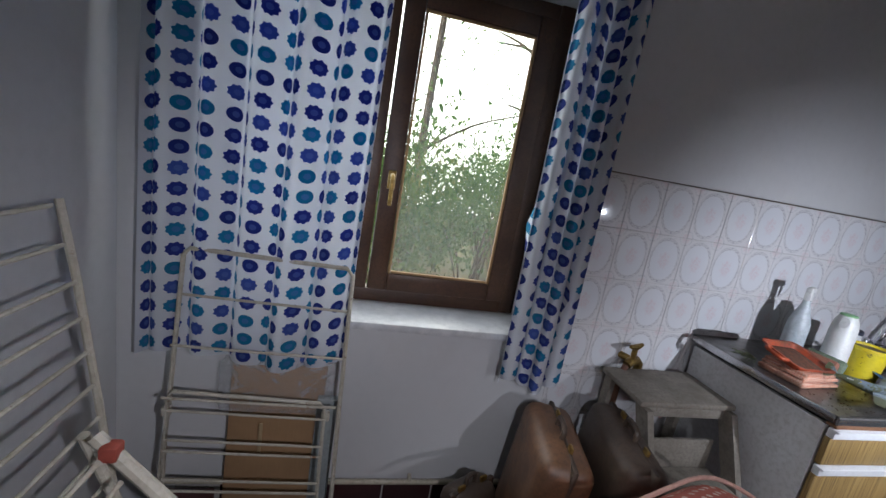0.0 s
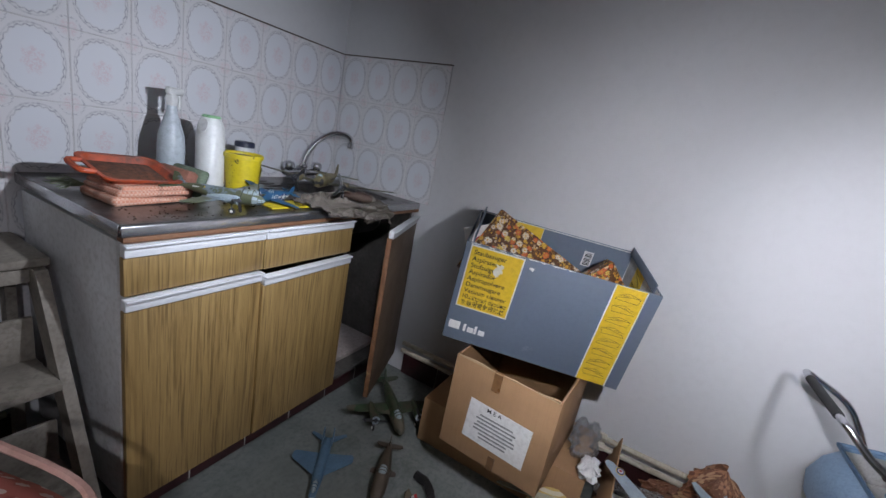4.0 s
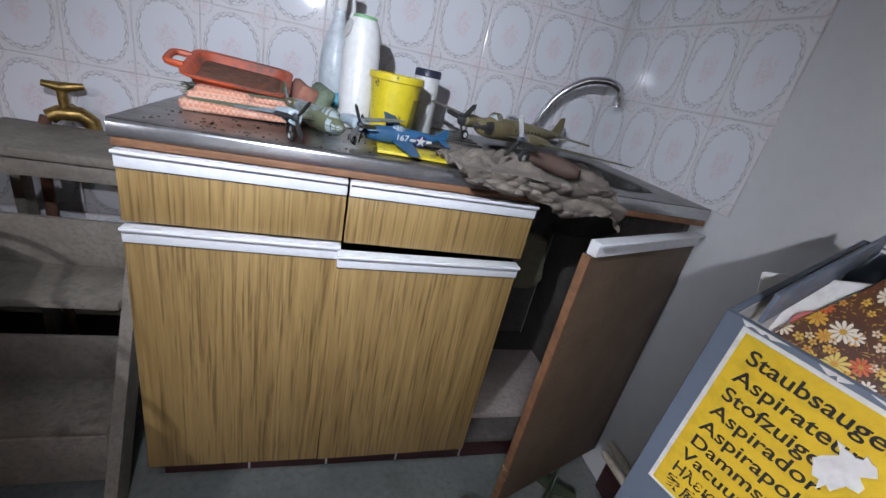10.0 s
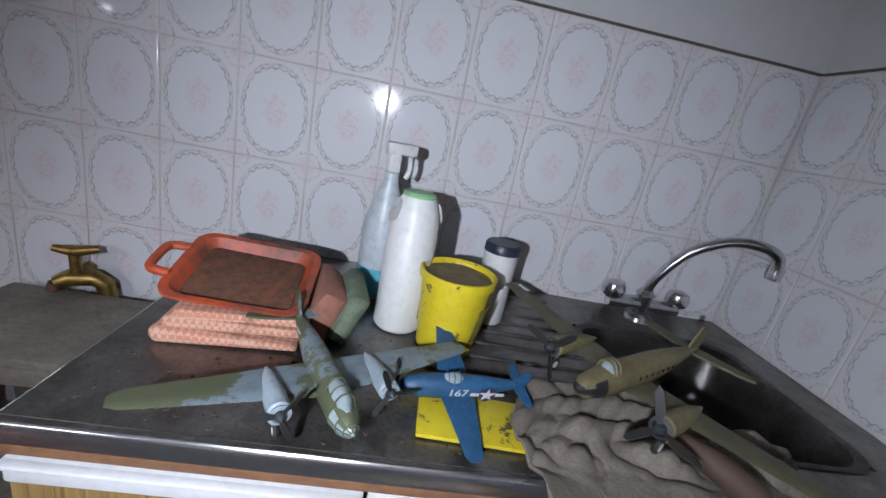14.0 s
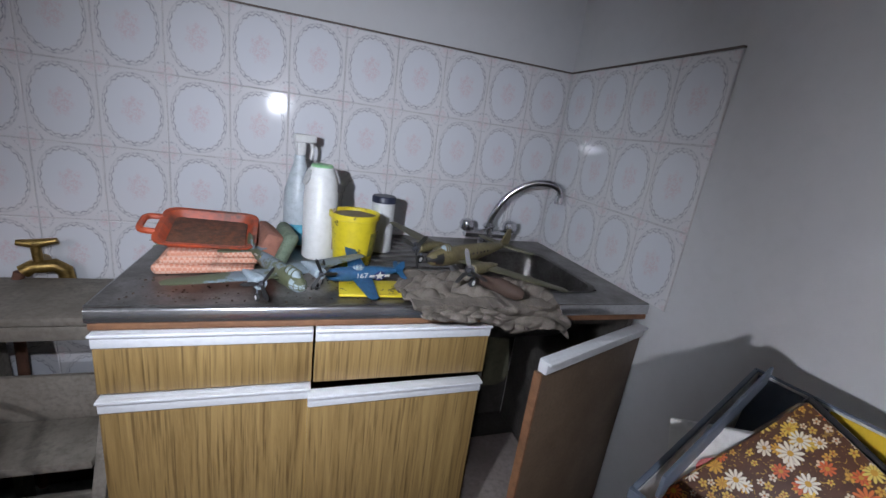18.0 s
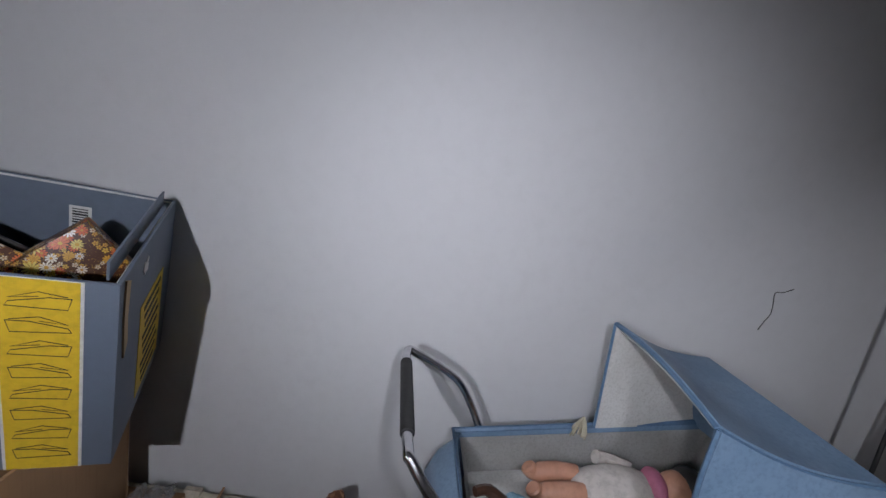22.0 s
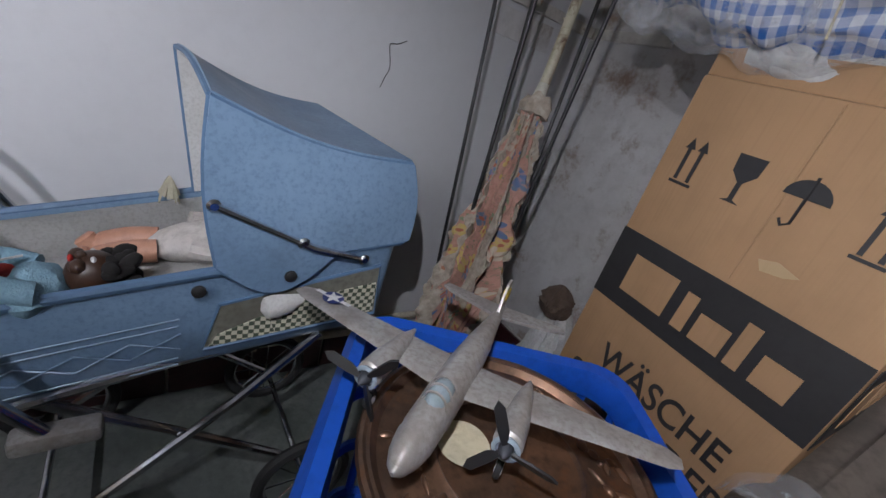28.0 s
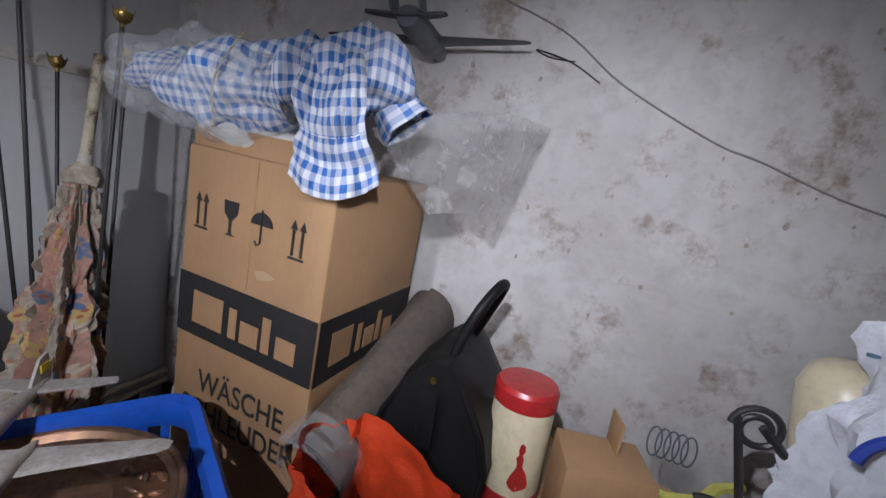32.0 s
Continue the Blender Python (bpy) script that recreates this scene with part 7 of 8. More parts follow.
def wall_marks():
    # thin dark tube laid on the wall to draw a crack in the plaster
    crack = tb(curve_pts([(0.004, -2.893, 0.975), (0.004, -2.870, 0.962), (0.004, -2.851, 0.957), (0.004, -2.858, 0.928), (0.004, -2.862, 0.904), (0.004, -2.854, 0.882), (0.004, -2.847, 0.858)], 3), 0.0011, 5)
    solo("loose_thread", crack, surf("crack_line", (0.03, 0.028, 0.025)), pose(0, 0, 0), "dark kinked crack in the white wall", "thread")
    cable = tb(curve_pts([(-1.0, -3.512, 1.52), (-1.226, -3.512, 1.43), (-1.386, -3.512, 1.318), (-1.596, -3.512, 1.215), (-1.702, -3.512, 1.183), (-1.901, -3.512, 1.117), (-2.156, -3.512, 1.085), (-3.3, -3.512, 1.0)], 6), 0.0026, 6)
    solo("wall_cable", cable, surf("dusty_cable", (0.30, 0.28, 0.26)), pose(0, 0, 0), "thin dusty cable sagging along the stained wall", "cable")
    wire = tb(curve_pts([(-1.27, -3.51, 1.36), (-1.21, -3.508, 1.365), (-1.173, -3.51, 1.382), (-1.26, -3.508, 1.358), (-1.336, -3.51, 1.316)], 5), 0.0018, 5)
    solo("wire_loop", wire, BLACK, pose(0, 0, 0), "bent wire loop hanging on the stained wall", "wire")
    fl = bmesh.new()
    random.seed(8)
    for _ in range(46):
        x, z = rnd(-2.4, -0.9), rnd(0.75, 1.6)
        s = rnd(0.001, 0.006)
        prism(fl, [(s * math.cos(k) * rnd(0.5, 1.3), s * 1.6 * math.sin(k) * rnd(0.5, 1.3)) for k in (0, 0.9, 1.9, 2.8, 3.8, 4.8, 5.6)], 0.003, pose(x, Y0 + 0.001, z, 90))
    part("flaked_spot", fl, surf("bare_brown_plaster", (0.43, 0.385, 0.335), (0.32, 0.28, 0.24), 0.95, bump=0.6), SOUTH)["kind"] = "stuff"


rods()
parasol()
coat_rail()
wall_marks()


# ---------------------------------------------------------------- the pile in the south-east corner
def tall_carton():
    m = axes((-0.39, -3.02, 0.015), (-0.305, -0.098, -0.014), (0.02, 0.02, 1))
    w, d, h = 0.325, 0.31, 0.945
    c = thing("tall_carton", m, "tall brown carton with black band and handling signs", "box")
    # local x along the front, y into the box
    part("body", bx((w, d, h), (w / 2, d / 2, h / 2), 0.006), CARTON, c)
    zc = 0.655
    for nm, sz, at in (("band", (w - 0.004, 0.001, 0.118), (w / 2, -0.001, zc)), ("band", (0.001, d - 0.004, 0.118), (w + 0.001, d / 2, zc))):
        part(nm, bx(sz, at), INK, c, "black printed band")
    for x, wd, hh in ((0.055, 0.075, 0.062), (0.118, 0.018, 0.056), (0.158, 0.042, 0.04), (0.196, 0.018, 0.064), (0.24, 0.042, 0.04)):
        part("brand_mark", bx((wd, 0.001, hh), (w - 0.30 + x, -0.0022, zc - 0.032 + hh / 2)), CARTON, c, "brand mark left in bare carton")
        part("brand_mark", bx((0.001, wd * 0.8, hh), (w + 0.0022, 0.02 + x * 0.85, zc - 0.032 + hh / 2)), CARTON, c, "brand mark left in bare carton")
    zi = 0.835
    for x in (0.045, 0.262):
        for s in (-0.009, 0.009):
            part("arrow_sign", pr([(-0.0025, -0.028), (0.0025, -0.028), (0.0025, 0.015), (0.007, 0.015), (0, 0.03), (-0.007, 0.015), (-0.0025, 0.015)], 0.001, pose(x + s, -0.0012, zi, 90)), INK, c)
        part("arrow_base", bx((0.032, 0.001, 0.004), (x, -0.0012, zi - 0.032)), INK, c)
    part("glass_sign", pr([(-0.017, 0.03), (0.017, 0.03), (0.015, 0.008), (0.003, -0.004), (0.003, -0.026), (0.012, -0.03), (-0.012, -0.03), (-0.003, -0.026), (-0.003, -0.004), (-0.015, 0.008)], 0.001, pose(0.115, -0.0012, zi, 90)), INK, c)
    um = bmesh.new()
    prism(um, [(0.024 * math.cos(t), 0.004 + 0.022 * math.sin(t)) for t in (math.pi * i / 10 for i in range(11))], 0.001, pose(0.185, -0.0012, zi, 90))
    tube(um, [(0.185, -0.0014, zi + 0.03), (0.185, -0.0014, zi - 0.026), (0.178, -0.0014, zi - 0.031), (0.173, -0.0014, zi - 0.024)], 0.0018, 5)
    part("umbrella_sign", um, INK, c)
    lettering("WÄSCHE", 0.062, INK, c, pose(0.07, -0.0016, 0.492, 90), "lettering", width=0.21)
    lettering("SCHLEUDER", 0.062, INK, c, pose(0.03, -0.0016, 0.43, 90), "lettering", width=0.28)
    part("torn_patch", pr([(-0.02, 0.004), (0.0, 0.01), (0.026, 0.003), (0.012, -0.004), (-0.012, -0.008)], 0.001, pose(0.2, -0.0012, 0.755, 90)), CARTON_PALE, c)
    part("crease", tb([(0.165, -0.0005, 0.72), (0.166, -0.0005, 0.94)], 0.0012, 5), CARTON, c)
    for x, t in ((w / 2, 10),):
        part("top_flap", bx((w, 0.004, 0.05), (x, 0.012, h + 0.012), 0.001, pose(0, 0, 0)), CARTON, c)


def gingham_bundle():
    m = pose(0, 0, 0)
    random.seed(6)
    # cloth inside a clear bag, lying across the carton's top
    def sausage(line, radii, amp, seed, nu=44, nv=34, flat=0.75):
        pts = curve_pts(line, 8)
        rs = curve_pts([(r, 0, 0) for r in radii], 8)
        def fn(u, v):
            k = min(len(pts) - 1, int(v * (len(pts) - 1)))
            f = v * (len(pts) - 1) - k
            c = pts[k].lerp(pts[min(k + 1, len(pts) - 1)], f)
            r = rs[k].x + (rs[min(k + 1, len(rs) - 1)].x - rs[k].x) * f
            t = (pts[min(k + 1, len(pts) - 1)] - pts[max(k - 1, 0)]).normalized()
            s = t.cross(Vector((0, 0, 1))).normalized()
            a = 2 * math.pi * u
            g = c + r * (math.cos(a) * s + flat * math.sin(a) * Vector((0, 0, 1)))
            nz = noise.noise(g * 13 + Vector((seed, 0, 0))) + 0.5 * noise.noise(g * 31 + Vector((seed, 5, 0)))
            return g + (g - c).normalized() * amp * nz
        return sheet(fn, nu, nv, 0.0, (2 * math.pi * max(radii) * 0.9, 0.5), True)
    line = [(-0.33, -2.97, 1.06), (-0.42, -3.02, 1.065), (-0.52, -3.07, 1.06), (-0.62, -3.12, 1.06)]
    b = thing("bagged_gingham", m, "blue gingham cloth packed in a clear plastic bag", "bag")
    part("cloth", sausage(line, [0.02, 0.065, 0.088, 0.07], 0.03, 3, 70, 60), GINGHAM, b)
    part("white_lining", sausage([(-0.46, -3.06, 0.985), (-0.56, -3.10, 0.985), (-0.64, -3.14, 0.99)], [0.02, 0.032, 0.02], 0.02, 5, 30, 24), WHITE_CLOTH, b)
    fl = part("bag_film", sausage([(-0.27, -2.94, 1.05), (-0.36, -2.985, 1.06), (-0.5, -3.06, 1.055), (-0.62, -3.11, 1.06), (-0.68, -3.12, 1.07)], [0.025, 0.078, 0.105, 0.09, 0.03], 0.03, 9, 80, 70), FILM, b, "clear plastic bag")
    part("twine", tb(curve_pts([(-0.60, -3.03, 1.13), (-0.585, -3.0, 1.06), (-0.59, -3.0, 0.99)], 5), 0.0014, 5), surf("pale_twine", (0.42, 0.36, 0.22)), b)
    # gathered ruffle hanging over the front corner
    g = thing("gingham_dress", m, "blue and white gingham dress with a ruffle hanging down", "dress")
    part("bodice", sausage([(-0.62, -3.09, 1.075), (-0.675, -3.145, 1.09), (-0.715, -3.205, 1.09), (-0.735, -3.265, 1.06)], [0.045, 0.076, 0.066, 0.02], 0.044, 13, 80, 60), GINGHAM, g)
    def skirt(s, v):
        u = 0.58 + 0.78 * (s - 0.5) * (1.05 - 0.14 * math.exp(-((v - 0.6) / 0.16) ** 2) + 0.10 * max(0, v - 0.7))
        top = Vector((-0.66 - 0.085 * u, -3.085 - 0.05 * u, 1.125))
        low = Vector((-0.66 - 0.15 * u, -3.05 - 0.085 * u, 0.958 - 0.045 * math.sin(math.pi * min(1, max(0, u)) * 0.9)))
        pnt = top.lerp(low, v)
        bow = math.sin(math.pi * min(1, v * 1.25)) * 0.05
        seam = max(0, v - 0.58)
        wave = 0.045 * math.sin(u * 17 + 2 * v) * seam + 0.014 * math.sin(u * 9 + 3 * v) * (1 - seam) + 0.02 * noise.noise(Vector((u * 5, v * 6, 2))) + 0.009 * noise.noise(Vector((u * 16, v * 7 + u * 9, 5))) - 0.014 * math.exp(-((v - 0.6) / 0.05) ** 2)
        return pnt + Vector((-0.6, 0.6, 0)) * (bow + wave)
    part("ruffle", sheet(skirt, 90, 40, 0.002, (0.2, 0.22)), GINGHAM, g)
    part("waist_seam", tb([skirt(u / 30, 0.6) + Vector((-0.001, 0.001, 0)) for u in range(31)], 0.002, 5), GINGHAM, g)
    arm = Vector((-0.6, -0.35, -0.72)).normalized()
    arm_x = arm.cross(Vector((0, 0, 1))).normalized()
    arm_y = arm.cross(arm_x)
    def sleeve(u, v):
        a = 2 * math.pi * u
        r = 0.030 + 0.016 * v + 0.005 * math.sin(5 * a) * v
        return Vector((-0.70, -3.205, 1.10)) + arm * 0.085 * v + r * (math.cos(a) * arm_x + math.sin(a) * arm_y)
    part("sleeve", sheet(sleeve, 30, 12, 0.002, (0.22, 0.1), True), GINGHAM, g)
    # empty grey film bag hanging off the side
    def film(u, v):
        a = Vector((-0.70, -3.20, 1.03)).lerp(Vector((-0.76, -3.30, 0.90)), v)
        e = Vector((-0.83, -3.56, 1.10)).lerp(Vector((-0.80, -3.46, 0.86)), v)
        pnt = a.lerp(e, u)
        n1 = noise.noise(Vector((u * 5, v * 5, 2))) + 0.6 * noise.noise(Vector((u * 13, v * 12, 5)))
        return pnt + Vector((-0.03, 0.015, 0)) * (0.5 * n1 + math.sin(math.pi * u)) + Vector((0, 0, 0.03 * math.sin(3 * u)))
    solo("film_bag", sheet(film, 50, 30, 0.0), FILM_GREY, m, "empty grey plastic bag hanging from the bundle", "bag")


def laundry_basket():
    m = axes((-0.80, -2.70, 0.0), (-0.55, -0.83, 0.0), (0, 0, 1))  # x along the long side, y away from the wall
    b = thing("laundry_basket", m, "blue plastic laundry basket holding a copper tray", "basket")
    def rr(hx, hy, z, r=0.05, n=6):
        return [Vector((sx * (hx - r) + r * math.cos(math.pi / 2 * (q + a / n)), sy * (hy - r) + r * math.sin(math.pi / 2 * (q + a / n)), z)) for q, (sx, sy) in enumerate(((1, 1), (-1, 1), (-1, -1), (1, -1))) for a in range(n + 1)]
    rim = bmesh.new()
    loft(rim, [rr(0.19, 0.18, 0.535), rr(0.21, 0.20, 0.535), rr(0.217, 0.207, 0.56), rr(0.205, 0.195, 0.585), rr(0.19, 0.18, 0.58), rr(0.186, 0.176, 0.555)], caps=False, close=True)
    part("rim", rim, BLUE_PLASTIC, b)
    hx, hy, zt, zb = 0.196, 0.186, 0.54, 0.20
    for s in (-1, 1):
        for i in range(11):
            x = -0.16 + 0.032 * i
            part("slat", bx((0.014, 0.006, zt - zb), (x, s * hy, (zt + zb) / 2), 0.002, Matrix.Translation((0, -s * 0.0, 0))), BLUE_PLASTIC, b)
        for i in range(10):
            y = -0.148 + 0.033 * i
            part("slat", bx((0.006, 0.014, zt - zb), (s * hx, y, (zt + zb) / 2), 0.002), BLUE_PLASTIC, b)
    for z in (0.2, 0.32, 0.44):
        part("band", loft(bmesh.new(), [rr(hx, hy, z), rr(hx + 0.005, hy + 0.005, z), rr(hx + 0.005, hy + 0.005, z + 0.02), rr(hx, hy, z + 0.02)], caps=False, close=True), BLUE_PLASTIC, b)
    part("bottom", loft(bmesh.new(), [rr(hx, hy, 0.195), rr(hx, hy, 0.205)]), BLUE_PLASTIC, b)
    for s in (-1, 1):
        h = bmesh.new()
        box(h, (0.11, 0.02, 0.05), (0.03, s * 0.207, 0.545), 0.009)
        part("handle", h, BLUE_PLASTIC, b)
        for x in (0.0, 0.035, 0.07):
            part("handle_slot", bx((0.022, 0.004, 0.026), (x, s * 0.2185, 0.545), 0.004), BLACK, b)
    solo("pile_of_blankets", rumple(bx((0.42, 0.40, 0.19), (0, 0, 0.096), 0.04), 0.02, 9), surf("dark_blanket", (0.06, 0.05, 0.045), rough=0.95), m, "dark folded blankets under the laundry basket", "blanket")
    t = thing("copper_tray", m @ pose(0.0, 0.01, 0.545, 0, 0, 0), "round embossed copper wall tray lying in the basket", "tray")
    R = 0.168
    part("disc", lt([(0.001, 0.012), (R * 0.5, 0.012), (R * 0.52, 0.016), (R * 0.56, 0.012), (R * 0.9, 0.012), (R * 0.95, 0.02), (R, 0.018), (R * 1.0, 0.01), (R * 0.9, 0.004), (0.001, 0.004)], 56), COPPER, t)
    part("rolled_edge", tb([(R * math.cos(2 * math.pi * i / 48), R * math.sin(2 * math.pi * i / 48), 0.016) for i in range(48)], 0.006, 8, close=True), COPPER, t)
    random.seed(9)
    em = bmesh.new()
    for i in range(70):
        a, r = rnd(0, 6.28), R * rnd(0.6, 0.87)
        bmesh.ops.create_uvsphere(em, u_segments=8, v_segments=5, radius=1, matrix=pose(r * math.cos(a), r * math.sin(a), 0.0125, 0, 0, rnd(0, 180)) @ Matrix.Diagonal((rnd(0.004, 0.013), rnd(0.003, 0.007), 0.0045, 1)))
    part("embossing", em, COPPER, t, "hammered relief figures")["kind"] = "stuff"
    dsh = thing("white_saucer", pose(-0.76, -2.66, 0.559) @ Matrix.Scale(0.62, 4), "small cream saucer on the copper tray", "saucer")
    part("saucer", lt([(0.001, 0.0), (0.03, 0.001), (0.048, 0.008), (0.05, 0.01), (0.046, 0.01), (0.03, 0.004), (0.001, 0.003)], 28), TIN_CREAM, dsh)


def corner_pile():
    solo("dirty_cloth", sack(0.065, 0.06, 0.47, 12, 0.6), WHITE_CLOTH, pose(-0.21, -3.14, 0.0), "dirty white cloth heaped behind the tall carton", "cloth")
    solo("brown_felt", sack(0.04, 0.035, 0.08, 13, 0.5), surf("brown_felt", (0.11, 0.075, 0.055), rough=0.95), pose(-0.205, -3.12, 0.42), "brown felt cloth lying on a dirty heap", "cloth")
    top = 0.43
    for x0, x1, y0, y1, z, lab in ((-1.03, -0.74, -3.62, -3.24, top, "pale carton used as a stand beneath a bag"), (-1.5, -1.045, -3.62, -3.24, 0.46, "brown carton used as a stand below odds and ends")):
        c = thing("stand_carton", pose((x0 + x1) / 2, (y0 + y1) / 2, 0), lab, "box")
        part("body", bx((x1 - x0, y1 - y0, z), (0, 0, z / 2), 0.004), CARTON_PALE, c)
        part("seam_tape", bx((x1 - x0 - 0.01, 0.04, 0.001), (0, 0, z + 0.0006)), CARTON, c)
    # rolled mat
    a, e = Vector((-0.755, -3.12, 0.465)), Vector((-0.645, -3.50, 0.64))
    v = e - a
    r = thing("rolled_mat", pose(*a), "dusty brown rolled-up mat in a torn bag", "mat")
    q = v.to_track_quat("Z", "X").to_matrix().to_4x4()
    def spiral(u, w):
        t = 2 * math.pi * 1.35 * u
        rad = 0.078 - 0.012 * u + 0.004 * noise.noise(Vector((t, w * 4, 0)))
        return q @ Vector((rad * math.cos(t), 0.8 * rad * math.sin(t), v.length * w))
    part("roll", sheet(spiral, 48, 14, 0.004), MAT_ROLL, r)
    part("core", lt([(0.04, 0.01), (0.04, v.length - 0.02)], 16, q), surf("dark_core", (0.03, 0.025, 0.02)), r)
    def wrap(u, w):
        t = 2 * math.pi * u
        g = q @ Vector(((0.083 + 0.014 * noise.noise(Vector((t, w * 6, 3)))) * math.cos(t), 0.07 * math.sin(t), v.length * (-0.03 + 0.15 * w)))
        return g
    part("plastic_sleeve", sheet(wrap, 36, 12, 0.0, close_u=True), FILM, r)
    # black handbag
    b = thing("handbag", pose(-0.845, -3.345, top + 0.02, 0, 0, 203) @ Matrix.Diagonal((1.18, 1.15, 1.16, 1)), "old black leather handbag with one stiff handle", "handbag")
    def sec(y, k, z0=0.0):
        pts = [(-0.06, 0.0), (-0.085, 0.02), (-0.092, 0.06), (-0.075, 0.115), (-0.04, 0.175), (-0.012, 0.2), (0.012, 0.2), (0.04, 0.175), (0.075, 0.115), (0.092, 0.06), (0.085, 0.02), (0.06, 0.0)]
        return [Vector((x * k, y, z0 + z)) for x, z in pts]
    part("body", rumple(loft(bmesh.new(), [sec(-0.105, 0.86), sec(-0.098, 0.97), sec(-0.05, 1.05), sec(0, 1.0), sec(0.06, 1.04), sec(0.098, 0.97), sec(0.105, 0.86)]), 0.012, 14), BLACK_LEATHER, b)
    part("strap", bx((0.024, 0.006, 0.09), (0, -0.112, 0.145), 0.002, pose(0, 0, 0, 6)), BLACK_LEATHER, b)
    for z in (0.115, 0.185):
        part("rivet", lt([(0.005, 0), (0.004, 0.003)], 10, pose(0, -0.118, z, 90)), BRASS, b)
    part("piping", tb([p + Vector((0, -0.002, 0)) for p in sec(-0.104, 0.93)], 0.004, 6, close=True), BLACK_LEATHER, b)
    part("handle", tb(curve_pts([(0.0, -0.05, 0.165), (0.012, -0.047, 0.22), (0.032, -0.035, 0.275), (0.05, 0.0, 0.305), (0.045, 0.035, 0.28), (0.0, 0.055, 0.165)], 6), 0.008, 10), BLACK_LEATHER, b)
    part("clasp", bx((0.016, 0.03, 0.01), (0, 0, 0.2), 0.004), BLACK_LEATHER, b)
    # tin
    c = thing("storage_tin", pose(-0.985, -3.365, top) @ Matrix.Diagonal((1.05, 1.05, 1.36, 1)), "cream and red tin with a red silhouette figure", "tin")
    part("can", lt([(0.048, 0.002), (0.049, 0.03), (0.049, 0.148), (0.048, 0.15)], 36), TIN_CREAM, c)
    part("red_foot", lt([(0.047, 0), (0.0496, 0.002), (0.0496, 0.034), (0.0494, 0.036)], 36), RED, c)
    part("lid", lt([(0.0505, 0.146), (0.051, 0.15), (0.051, 0.165), (0.047, 0.17), (0.03, 0.171), (0.001, 0.171)], 36), RED, c)
    sil = bmesh.new()
    outline = [(-0.001, 0.11), (0.004, 0.107), (0.005, 0.1), (0.002, 0.096), (0.005, 0.09), (0.005, 0.08), (0.013, 0.07), (0.019, 0.057), (0.018, 0.052), (0.009, 0.049), (0.0, 0.046), (-0.01, 0.05), (-0.014, 0.056), (-0.011, 0.066), (-0.004, 0.078), (-0.004, 0.084), (-0.007, 0.09), (-0.003, 0.095), (-0.005, 0.101), (-0.004, 0.107)]
    a0 = math.radians(128)
    loft(sil, [[Vector((k * math.cos(a0 + x / 0.049), k * math.sin(a0 + x / 0.049), z)) for x, z in outline] for k in (0.0485, 0.0498)])
    part("figure_print", sil, RED, c)
    # orange bag and package
    o = sack(0.15, 0.085, 0.53, 4, 0.42, True, 90, 60)
    solo("orange_bag", o, ORANGE_BAG, pose(-0.90, -3.13, 0.014, 0, 0, 12), "crumpled glossy orange-red plastic bag", "bag")
    pk = thing("orange_packet", pose(-0.915, -3.33, top, 0, 0, 40), "clear packet with orange contents below the handbag", "packet")
    part("contents", bx((0.09, 0.05, 0.05), (0, 0, 0.026), 0.008), surf("bright_orange_card", (0.6, 0.12, 0.02)), pk)
    part("film", rumple(bx((0.11, 0.07, 0.06), (0, 0, 0.031), 0.015), 0.008, 25), FILM, pk)
    for k in range(6):
        part("stick", tb([(-0.05 + 0.004 * k, 0.03, 0.0), (-0.045 + 0.005 * k, 0.034, 0.08)], 0.0015, 5), RAW_WOOD, pk)
    # small cartons
    s = thing("small_carton", pose(-1.125, -3.36, 0.46, 0, 0, 33), "small closed brown carton beside a tin", "box")
    part("body", bx((0.125, 0.1, 0.15), (0, 0, 0.075), 0.003), CARTON, s)
    part("flap", bx((0.004, 0.05, 0.06), (-0.02, -0.03, 0.17), 0.001), CARTON, s)
    oc = open_carton("open_carton", pose(-1.32, -3.40, 0.46, 0, 0, 30), (0.2, 0.16, 0.085), CARTON, CARTON_SHADED, "open brown carton with a coat hanger on it")
    part("flap", bx((0.2, 0.1, 0.004), (0.1, -0.03, 0.1), 0.001, pose(0, 0, 0, -25)), CARTON, oc)
    h = thing("coat_hanger", pose(-1.22, -3.43, 0.575, 10, 12, 28), "yellow plastic coat hanger lying on a carton", "coat hanger")
    part("frame", pr([(-0.1, -0.03), (-0.06, -0.012), (-0.025, 0.03), (0, 0.036), (0.025, 0.03), (0.06, -0.012), (0.1, -0.03), (0.1, -0.042), (0.055, -0.03), (0.02, 0.01), (-0.02, 0.01), (-0.055, -0.03), (-0.1, -0.042)], 0.007), surf("lemon_plastic", (0.62, 0.6, 0.12), rough=0.35), h)
    part("hook", tb(curve_pts([(0, 0.03, 0.003), (0, 0.05, 0.003), (0.014, 0.062, 0.003), (0.02, 0.05, 0.003)], 5), 0.0018, 6), CHROME, h)
    w = thing("wire_coil", pose(-1.215, -3.5, 0.575), "loose coil of thin grey wire", "wire")
    for k in range(5):
        part("loop", tb([(0.012 * k + 0.01 * math.cos(t), 0.004 * k, 0.03 + 0.026 * math.sin(t)) for t in (2 * math.pi * i / 18 for i in range(18))], 0.0016, 5, close=True), GREY, w)
    # wrought-iron stand
    i = thing("wrought_iron_stand", pose(-1.315, -3.45, 0.46, 0, 0, 20), "black wrought-iron stand with scrolled ends", "stand")
    def scroll(cx, cz, r0, turns, start, y=0.0):
        return [(cx + r0 * (1 - 0.55 * k / 30) * math.cos(start + turns * 2 * math.pi * k / 30), y, cz + r0 * (1 - 0.55 * k / 30) * math.sin(start + turns * 2 * math.pi * k / 30)) for k in range(31)]
